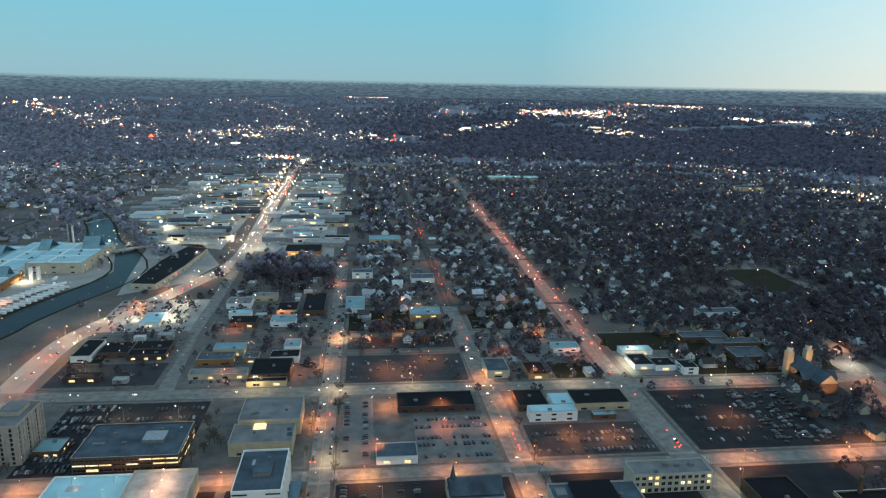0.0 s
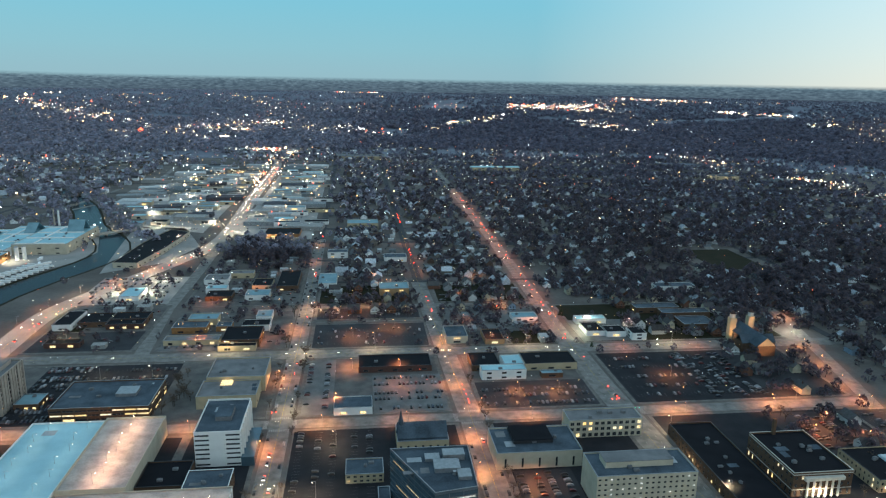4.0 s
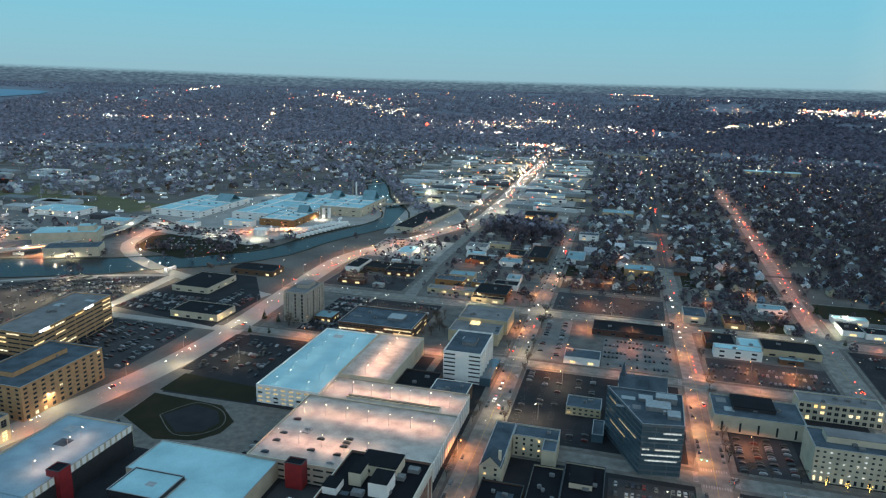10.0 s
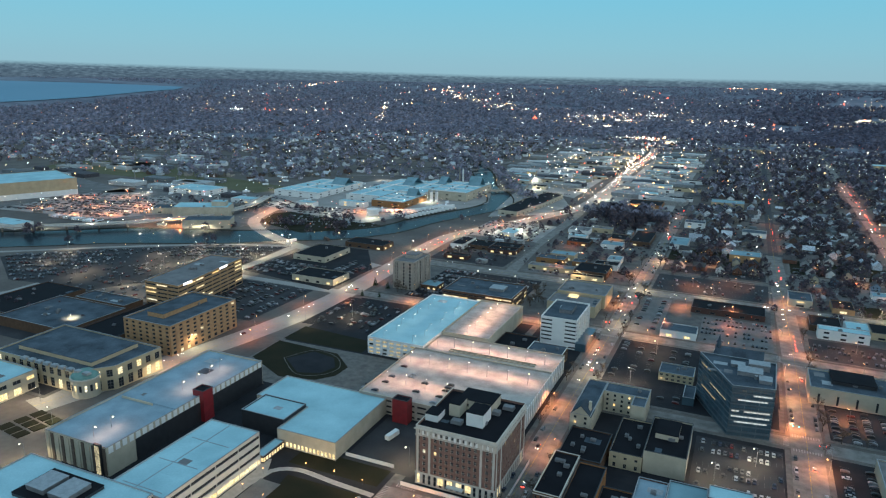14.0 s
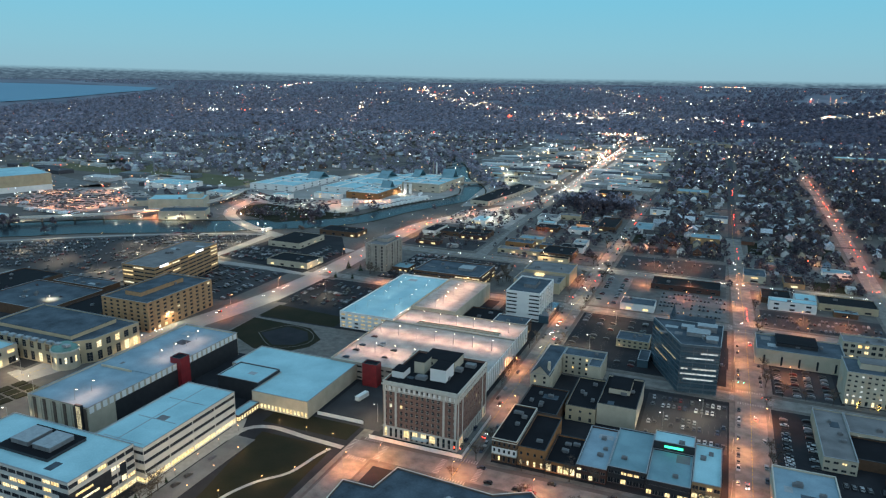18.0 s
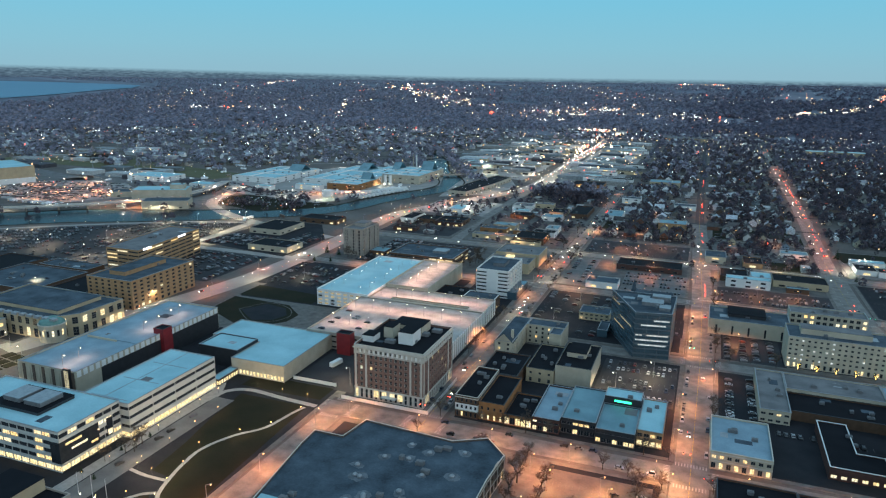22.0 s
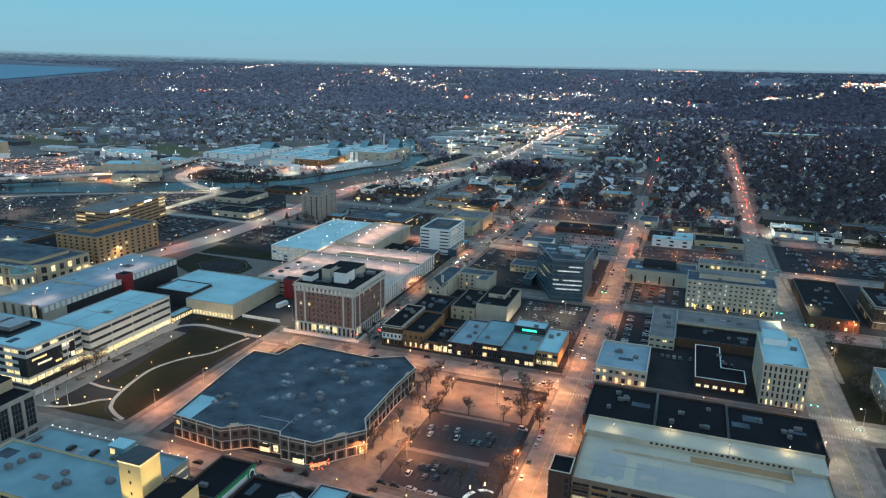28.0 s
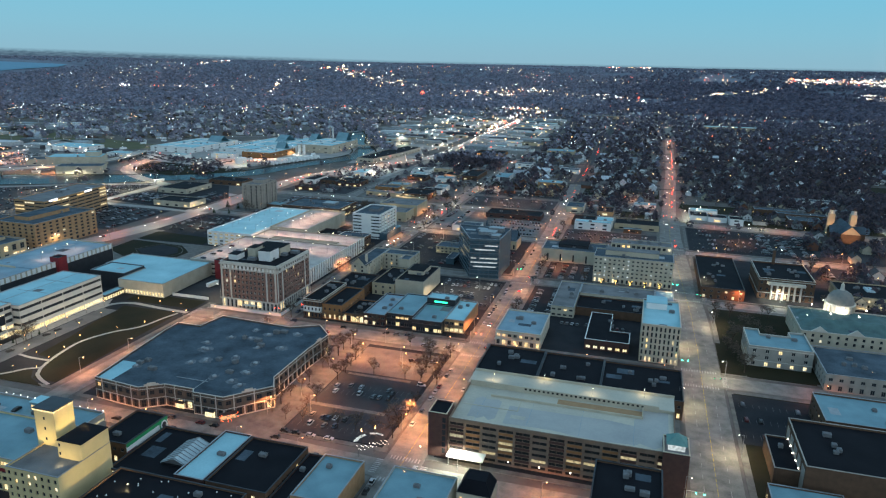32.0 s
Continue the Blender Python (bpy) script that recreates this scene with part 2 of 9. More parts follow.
ROOF_SLATE = mat("slate_grey_roof", (0.092, 0.122, 0.150), (0.032, 0.044, 0.056), 0.85, 0.09, 1.0)
ROOF_TEAL = mat("teal_roof", (0.175, 0.315, 0.36), (0.10, 0.195, 0.23), 0.6, 0.1, 2)
GARAGE_DECK = mat("garage_deck_concrete", (0.56, 0.51, 0.40), (0.38, 0.36, 0.31), 0.8, 0.05, 1.0)
DAMP_DECK = mat("damp_deck_concrete", (0.40, 0.39, 0.36), (0.29, 0.29, 0.28), 0.6, 0.06, 1.0)
DECK = mat("deck_concrete", (0.52, 0.48, 0.44), (0.24, 0.225, 0.21), 0.8, 0.11, 1.0)
SIGN_GREEN = mat("green_sign_glow", (0.0, 0.3, 0.15), None, 0.4, 1, 1, 0.0, emit=(0.05, 1.0, 0.45), power=1.6)
OFFICE = mat("pale_office_panel", (0.56, 0.55, 0.51), (0.45, 0.44, 0.41), 0.6, 0.2, 3)
WHITE = mat("white_panel", (0.78, 0.78, 0.75), (0.66, 0.66, 0.64), 0.6, 0.2, 3)
BEIGE = mat("beige_stone", (0.50, 0.41, 0.27), (0.38, 0.31, 0.21), 0.8, 0.15, 3)
CITY_STONE = mat("grey_civic_stone", (0.40, 0.375, 0.33), (0.29, 0.27, 0.24), 0.8, 0.2, 4)
CREAM = mat("cream_stone", (0.53, 0.475, 0.37), (0.40, 0.355, 0.275), 0.8, 0.15, 3)
CONCRETE = mat("raw_concrete", (0.40, 0.36, 0.31), (0.28, 0.25, 0.22), 0.85, 0.2, 3)
BRICK_RED = mat("red_brown_brick", (0.105, 0.058, 0.048), (0.07, 0.041, 0.036), 0.85, 0.5, 8)
BRICK_TAN = mat("tan_brick", (0.42, 0.265, 0.145), (0.31, 0.19, 0.105), 0.85, 0.4, 8)
BRICK_BROWN = mat("brown_brick", (0.14, 0.085, 0.055), (0.09, 0.055, 0.038), 0.85, 0.4, 8)
BRICK_ORANGE = mat("orange_brick", (0.34, 0.17, 0.075), (0.24, 0.12, 0.055), 0.85, 0.4, 8)
BRICK_HALL = mat("grey_brown_brick", (0.15, 0.112, 0.088), (0.10, 0.078, 0.064), 0.85, 0.4, 8)
BRICK_HOTEL = mat("aged_hotel_brick", (0.25, 0.15, 0.12), (0.175, 0.107, 0.088), 0.85, 0.5, 8)
OLD_STONE = mat("yellow_store_stone", (0.64, 0.52, 0.28), (0.50, 0.40, 0.22), 0.8, 0.12, 3)
GARAGE_WALL = mat("garage_concrete", (0.25, 0.178, 0.132), (0.165, 0.12, 0.09), 0.85, 0.2, 3)
ROOF_WORN = mat("worn_roof_patch", (0.18, 0.20, 0.22), (0.06, 0.07, 0.08), 0.85, 0.25, 2)
GLAZING = mat("pale_rooflight_glass", (0.42, 0.50, 0.52), (0.30, 0.37, 0.40), 0.25, 0.3, 2, 0.0)
BULB = mat("string_bulb", (0.9, 0.9, 0.85), None, 0.5, 1, 1, 0.0, emit=(1.0, 0.93, 0.8), power=3)
YELLOW_BULB = mat("yellow_bulb", (0.8, 0.6, 0.2), None, 0.5, 1, 1, 0.0, emit=(1.0, 0.62, 0.14), power=3.5)
RED_BULB = mat("red_bulb", (0.6, 0.1, 0.05), None, 0.5, 1, 1, 0.0, emit=(1.0, 0.13, 0.03), power=2.6)
LIMESTONE = mat("limestone_trim", (0.60, 0.56, 0.49), (0.46, 0.43, 0.38), 0.8, 0.4, 5)
DARK_METAL = mat("dark_metal_cladding", (0.05, 0.052, 0.058), (0.035, 0.036, 0.04), 0.5, 0.3, 4, 0.05, 0.4)
UNIT = mat("weathered_unit_casing", (0.20, 0.21, 0.22), (0.12, 0.125, 0.13), 0.6, 0.5, 5, 0.05, 0.2)
METAL = mat("galvanised_metal", (0.36, 0.37, 0.38), (0.24, 0.25, 0.26), 0.45, 0.5, 5, 0.05, 0.6)
RED_PANEL = mat("red_metal_panel", (0.26, 0.02, 0.025), (0.17, 0.015, 0.02), 0.5, 0.3, 4)
SIDE_GREEN = mat("green_sign_paint", (0.03, 0.30, 0.10), (0.02, 0.22, 0.08), 0.6, 0.5, 4)
ROOF_COPPER = mat("dull_copper_roof", (0.10, 0.17, 0.165), (0.06, 0.10, 0.10), 0.7, 0.2, 3)
DOME_STONE = mat("weathered_dome_copper", (0.26, 0.23, 0.21), (0.17, 0.18, 0.165), 0.7, 0.4, 4)
COPPER = mat("green_copper", (0.16, 0.30, 0.27), (0.11, 0.22, 0.21), 0.7, 0.4, 4)
GLASS = mat("dark_window_glass", (0.018, 0.022, 0.028), (0.03, 0.034, 0.04), 0.05, 0.5, 2, 0.0)
CURTAIN = mat("blue_curtain_glass", (0.10, 0.17, 0.21), (0.07, 0.12, 0.155), 0.12, 0.1, 1, 0.0, 0.35)
BLUE_METAL = mat("blue_grey_spandrel", (0.12, 0.16, 0.185), (0.085, 0.115, 0.135), 0.4, 0.2, 3, 0.05, 0.3)
FRAME = mat("window_frame", (0.20, 0.20, 0.20), None, 0.5, 1, 5, 0.0)
LIT = lit_mat("lit_window", [(1.0, 0.62, 0.22), (1.0, 0.78, 0.42), (0.95, 0.88, 0.62), (1.0, 0.70, 0.30)], 0.8)
LIT_SIGN = lit_mat("lit_white_sign", [(1.0, 0.97, 0.9), (0.95, 0.97, 1.0)], 2.2)
LIT_COOL = lit_mat("cool_lit_window", [(0.75, 0.85, 0.85), (0.9, 0.92, 0.8), (0.7, 0.8, 0.8)], 0.45)
LIT_SHOP = lit_mat("lit_shop_window", [(1.0, 0.72, 0.30), (1.0, 0.82, 0.48), (1.0, 0.75, 0.36)], 0.85)
# Glowing fill; in garage openings it stands in for lamplight on the levels inside.
LIT_DECK = lit_mat("lit_parking_level", [(0.95, 0.72, 0.34), (0.85, 0.78, 0.5), (0.9, 0.7, 0.35)], 0.35)
# Near-black fill that paints the shade of openings with no interior behind.
SHADE_FILL = mat("shaded_opening_fill", (0.03, 0.03, 0.03), None, 0.9)
BARK = mat("bark", (0.075, 0.058, 0.045), (0.05, 0.04, 0.032), 0.95, 2, 20)
TWIG = mat("bare_twigs", (0.13, 0.10, 0.078), (0.09, 0.07, 0.058), 0.95, 0.4, 4, 0.0, 0.0, 0.35)
# Twig colours carry painted haze: bluer, and paler from far to pale.
TWIG_FAR = island_mat("hazed_far_twigs", [(0.119, 0.104, 0.128), (0.140, 0.114, 0.130), (0.091, 0.085, 0.108), (0.126, 0.108, 0.130), (0.153, 0.112, 0.114), (0.084, 0.077, 0.095)], thin=True, clump=0.075, spread=0.45)
TWIG_MID = island_mat("hazed_distant_twigs", [(0.164, 0.160, 0.216), (0.186, 0.175, 0.224), (0.132, 0.136, 0.187), (0.169, 0.165, 0.216), (0.197, 0.169, 0.202)], thin=True, clump=0.05, spread=0.45)
TWIG_HAZE = island_mat("hazed_pale_twigs", [(0.299, 0.297, 0.369), (0.339, 0.319, 0.380), (0.246, 0.256, 0.325), (0.312, 0.303, 0.371), (0.353, 0.297, 0.318), (0.220, 0.231, 0.286)], thin=True, clump=0.065, spread=0.55)
EVERGREEN = mat("evergreen_needles", (0.018, 0.032, 0.018), (0.03, 0.045, 0.022), 0.95, 0.8, 5, 0.0)
SHINGLE = mat("house_shingles", (0.10, 0.095, 0.095), (0.06, 0.058, 0.06), 0.9, 0.5, 6, 0.1, 0.0, 0.45)
SIDING = [mat("house_siding_" + k, c, None, 0.75, 0.3, 4, 0.05) for k, c in
          (("white", (0.62, 0.62, 0.60)), ("cream", (0.50, 0.45, 0.34)), ("grey", (0.33, 0.35, 0.36)), ("blue", (0.22, 0.29, 0.36)), ("brick", (0.20, 0.10, 0.07)))]
HOUSE_FAR = island_mat("far_house_walls", [(0.82, 0.83, 0.83), (0.30, 0.28, 0.25), (0.70, 0.72, 0.74), (0.20, 0.23, 0.26), (0.12, 0.08, 0.065), (0.45, 0.43, 0.38), (0.20, 0.18, 0.16), (0.80, 0.80, 0.80), (0.15, 0.14, 0.12), (0.50, 0.54, 0.58)])
ROOF_FAR = island_mat("far_house_roofs", [(0.06, 0.058, 0.06), (0.30, 0.33, 0.36), (0.09, 0.082, 0.08), (0.04, 0.04, 0.044), (0.46, 0.50, 0.54), (0.10, 0.10, 0.104), (0.17, 0.19, 0.21), (0.08, 0.06, 0.05), (0.05, 0.052, 0.058), (0.32, 0.36, 0.39)])
BIGROOF_FAR = island_mat("far_shed_roofs", [(0.34, 0.37, 0.38), (0.22, 0.24, 0.25), (0.14, 0.16, 0.17), (0.28, 0.28, 0.27), (0.07, 0.07, 0.08), (0.46, 0.47, 0.47)])
LAMP_WARM = mat("sodium_lamp", (0.9, 0.6, 0.3), None, 0.5, 1, 1, 0.0, emit=(1.0, 0.42, 0.13), power=8.0)
LAMP_DECK = mat("deck_lamp_glow", (0.9, 0.7, 0.4), None, 0.5, 1, 1, 0.0, emit=(1.0, 0.72, 0.40), power=12)
LAMP_WHITE = mat("white_lamp", (0.9, 0.9, 0.9), None, 0.5, 1, 1, 0.0, emit=(1.0, 0.88, 0.66), power=6)
TAIL = mat("tail_lamp", (0.5, 0.02, 0.02), None, 0.4, 1, 1, 0.0, emit=(1.0, 0.04, 0.02), power=9)
HEADLIGHT = mat("head_lamp", (0.9, 0.9, 0.9), None, 0.4, 1, 1, 0.0, emit=(1.0, 0.92, 0.75), power=10)
SIGNAL = mat("green_signal", (0.0, 0.3, 0.15), None, 0.4, 1, 1, 0.0, emit=(0.05, 1.0, 0.45), power=10)
SIGNAL_RED = mat("red_signal", (0.3, 0.0, 0.0), None, 0.4, 1, 1, 0.0, emit=(1.0, 0.06, 0.03), power=10)
TYRE = mat("tyre_rubber", (0.02, 0.02, 0.02), None, 0.9)
CARS = [mat("car_paint_" + k, c, None, 0.3, 1, 5, 0.0) for k, c in
        (("white", (0.50, 0.51, 0.52)), ("black", (0.018, 0.018, 0.02)), ("silver", (0.34, 0.35, 0.36)), ("red", (0.14, 0.015, 0.015)), ("blue", (0.02, 0.035, 0.07)), ("grey", (0.11, 0.115, 0.12)))]
CAR_FAR = island_mat("far_car_paint", [(0.26, 0.26, 0.27), (0.015, 0.015, 0.015), (0.09, 0.09, 0.10), (0.07, 0.012, 0.012), (0.02, 0.028, 0.045), (0.04, 0.04, 0.042), (0.16, 0.16, 0.17), (0.02, 0.02, 0.022), (0.03, 0.03, 0.032), (0.02, 0.022, 0.025)], 0.35)

# ---- building blocks ----
class Shape:
    """Collects corners and faces of one mesh."""

    def __init__(self):
        self.v, self.f = [], []

    def quad(self, *ps):
        i = len(self.v)
        self.v += [tuple(p) for p in ps]
        self.f.append(tuple(range(i, i + len(ps))))
        return self

    def box(self, x0, y0, z0, x1, y1, z1, taper=0.0):
        i, t = len(self.v), taper
        self.v += [(x0, y0, z0), (x1, y0, z0), (x1, y1, z0), (x0, y1, z0), (x0 + t, y0 + t, z1), (x1 - t, y0 + t, z1), (x1 - t, y1 - t, z1), (x0 + t, y1 - t, z1)]
        self.f += [tuple(i + k for k in q) for q in ((3, 2, 1, 0), (4, 5, 6, 7), (0, 1, 5, 4), (1, 2, 6, 5), (2, 3, 7, 6), (3, 0, 4, 7))]
        return self

    def prism(self, poly, z0, z1, top=None):
        i, n = len(self.v), len(poly)
        self.v += [(x, y, z0) for x, y in poly] + [(x, y, z1) for x, y in (top or poly)]
        self.f += [tuple(range(i + n, i + 2 * n)), tuple(range(i + n - 1, i - 1, -1))]
        self.f += [(i + k, i + (k + 1) % n, i + n + (k + 1) % n, i + n + k) for k in range(n)]
        return self

    def tube(self, x, y, z0, z1, r0, r1=None, n=8):
        r1 = r0 if r1 is None else r1
        ring = [(math.cos(2 * math.pi * k / n), math.sin(2 * math.pi * k / n)) for k in range(n)]
        return self.prism([(x + r0 * a, y + r0 * b) for a, b in ring], z0, z1, [(x + r1 * a, y + r1 * b) for a, b in ring])

    def gable(self, x0, y0, x1, y1, z, rise, over=0.5, along="x", thick=0.25):
        if along == "x":
            m, a, b = (y0 + y1) / 2, x0 - over, x1 + over
            prof = [(y0 - over, z - over * 0.5), (m, z + rise), (y1 + over, z - over * 0.5), (y1 + over, z - over * 0.5 - thick), (m, z + rise - thick), (y0 - over, z - over * 0.5 - thick)]
            pts = [[(a, y, w) for y, w in prof], [(b, y, w) for y, w in prof]]
        else:
            m, a, b = (x0 + x1) / 2, y0 - over, y1 + over
            prof = [(x0 - over, z - over * 0.5), (m, z + rise), (x1 + over, z - over * 0.5), (x1 + over, z - over * 0.5 - thick), (m, z + rise - thick), (x0 - over, z - over * 0.5 - thick)]
            pts = [[(x, a, w) for x, w in prof], [(x, b, w) for x, w in prof]]
        i = len(self.v)
        self.v += pts[0] + pts[1]
        self.f += [(i, i + 1, i + 4, i + 5), (i + 1, i + 2, i + 3, i + 4), (i + 6, i + 7, i + 10, i + 11), (i + 7, i + 8, i + 9, i + 10)]
        self.f += [(i + k, i + (k + 1) % 6, i + 6 + (k + 1) % 6, i + 6 + k) for k in range(6)]
        return self

    def mesh(self, name, *mats):
        me = bpy.data.meshes.new(name)
        me.from_pydata(self.v, [], self.f)
        for m in mats:
            me.materials.append(m)
        return me


def part(name, shape, material, parent, label="", at=None):
    me = shape if isinstance(shape, bpy.types.Mesh) else shape.mesh(name, material)
    ob = new(name, me)
    ob.parent = parent
    if at is not None:
        ob.matrix_local = at
    return tagged(ob, label) if label else ob


def thing(name, label, category, x=0.0, y=0.0, z=0.0, turn=0.0, group="", kind=""):
    ob = new(name)
    ob.empty_display_size = 0.5
    ob.matrix_world = pose(x, y, z, 0, 0, turn)
    return tagged(ob, label, category, group, kind)


def structure(name, shape, material, label, category):
    ob = new(name, shape.mesh(name, material))
    return tagged(ob, label, category, kind="structure")


PANES = {}


def pane(w, h, glass, frame_mat=None, cols=1, rows=1):
    """A framed window in its local x-z plane that faces -y: frame bars, mullions and the glass between them."""
    key = (round(w, 2), round(h, 2), glass.name, frame_mat and frame_mat.name, cols, rows)
    if key not in PANES:
        s, b = Shape(), min(0.14, w * 0.08)
        xs, zs = [-w / 2], [0.0]
        for i in range(cols):
            g = (w - b * (cols + 1)) / cols
            xs += [xs[-1] + b, xs[-1] + b + g]
        for i in range(rows):
            g = (h - b * (rows + 1)) / rows
            zs += [zs[-1] + b, zs[-1] + b + g]
        xs, zs = xs + [w / 2], zs + [h]
        s.v = [(x, 0.0, z) for z in zs for x in xs]
        n = len(xs)
        s.f = [(j * n + i, j * n + i + 1, (j + 1) * n + i + 1, (j + 1) * n + i) for j in range(len(zs) - 1) for i in range(n - 1)]
        glazed = [i % 2 == 1 and j % 2 == 1 for j in range(len(zs) - 1) for i in range(n - 1)]
        me = s.mesh("window", glass, frame_mat or FRAME)
        for p, g in zip(me.polygons, glazed):
            p.material_index = 0 if g else 1
        PANES[key] = me
    return PANES[key]


def facade(s, p0, p1, floors, bay, ww, depth=0.3, blank=False):
    """One wall from p0 to p1 (outside on the right hand) with an opening in each bay of each floor (z0, z1, sill, head). Returns the openings."""
    (ax, ay), (bx, by) = p0, p1
    w = math.hypot(bx - ax, by - ay)
    ux, uy = (bx - ax) / w, (by - ay) / w
    nx, ny = uy, -ux

    def P(a, z, d=0.0):
        return (ax + ux * a - nx * d, ay + uy * a - ny * d, z)

    found = []
    if blank or w < bay * 0.8:
        s.quad(P(0, floors[0][0]), P(w, floors[0][0]), P(w, floors[-1][1]), P(0, floors[-1][1]))
        return found
    n = max(1, round(w / bay))
    step = w / n
    o = min(ww * step / bay, step - 0.3)
    for z0, z1, zs, zh in floors:
        if zh <= zs:
            s.quad(P(0, z0), P(w, z0), P(w, z1), P(0, z1))
            continue
        s.quad(P(0, z0), P(w, z0), P(w, zs), P(0, zs))
        s.quad(P(0, zh), P(w, zh), P(w, z1), P(0, z1))
        for i in range(n):
            l, r = i * step, (i + 1) * step
            a, b = (l + r - o) / 2, (l + r + o) / 2
            s.quad(P(l, zs), P(a, zs), P(a, zh), P(l, zh))
            s.quad(P(b, zs), P(r, zs), P(r, zh), P(b, zh))
            s.quad(P(a, zs), P(a, zs, depth), P(a, zh, depth), P(a, zh))
            s.quad(P(b, zs, depth), P(b, zs), P(b, zh), P(b, zh, depth))
            s.quad(P(a, zs), P(b, zs), P(b, zs, depth), P(a, zs, depth))
            s.quad(P(a, zh, depth), P(b, zh, depth), P(b, zh), P(a, zh))
            found.append((P((a + b) / 2, zs, depth), math.degrees(math.atan2(uy, ux)), o, zh - zs, z0))
    return found


def inset(poly, d):
    """The polygon (counterclockwise) drawn in by d metres."""
    out, n = [], len(poly)
    for i in range(n):
        (ax, ay), (bx, by), (cx, cy) = poly[i - 1], poly[i], poly[(i + 1) % n]
        u = Vector((bx - ax, by - ay)).normalized()
        v = Vector((cx - bx, cy - by)).normalized()
        m = Vector((-u.y - v.y, u.x + v.x)).normalized()
        k = d / max(0.3, m.dot(Vector((-u.y, u.x))))
        out.append((bx + m.x * k, by + m.y * k))
    return out


def on_wall(s, p, q, a0, a1, z0, z1, proud=0.12):
    """A slab on the outside of the wall p to q, from a0 to a1 metres along it."""
    d = Vector((q[0] - p[0], q[1] - p[1])).normalized()
    n = Vector((d.y, -d.x))
    i = len(s.v)
    for z in (z0, z1):
        for a, o in ((a0, -0.02), (a1, -0.02), (a1, proud), (a0, proud)):
            s.v.append((p[0] + d.x * a + n.x * o, p[1] + d.y * a + n.y * o, z))
    s.f += [tuple(i + k for k in f) for f in ((0, 1, 2, 3), (7, 6, 5, 4), (3, 2, 6, 7), (1, 5, 6, 2), (0, 3, 7, 4), (0, 4, 5, 1))]
    return s


def roof_unit(parent, x, y, z, rng, size=1.0):
    """A rooftop air handler: casing on a curb, a louvre and a raised fan cowl."""
    w, d, h = rng.uniform(1.8, 3.6) * size, rng.uniform(1.6, 2.4) * size, rng.uniform(1.1, 1.7) * size
    s = Shape()
    steps = ((0.1, 0), (0.1, 0.3), (0, 0.3), (0, 0.55), (0.07, 0.55), (0.07, h - 0.3), (0, h - 0.3), (0, h), (0.35, h), (0.4, h + 0.3), (0.5, h + 0.3), (0.5, h + 0.12))
    for e, up in steps:
        s.v += [(x + sx * (w / 2 - e), y + sy * (d / 2 - e), z + up) for sx, sy in ((-1, -1), (1, -1), (1, 1), (-1, 1))]
    for i in range(len(steps) - 1):
        s.f += [(4 * i + k, 4 * i + (k + 1) % 4, 4 * i + 4 + (k + 1) % 4, 4 * i + 4 + k) for k in range(4)]
    s.f.append(tuple(range(4 * len(steps) - 4, 4 * len(steps))))
    part("rooftop_unit", s, UNIT, parent)


EYES = Vector((110, -140))


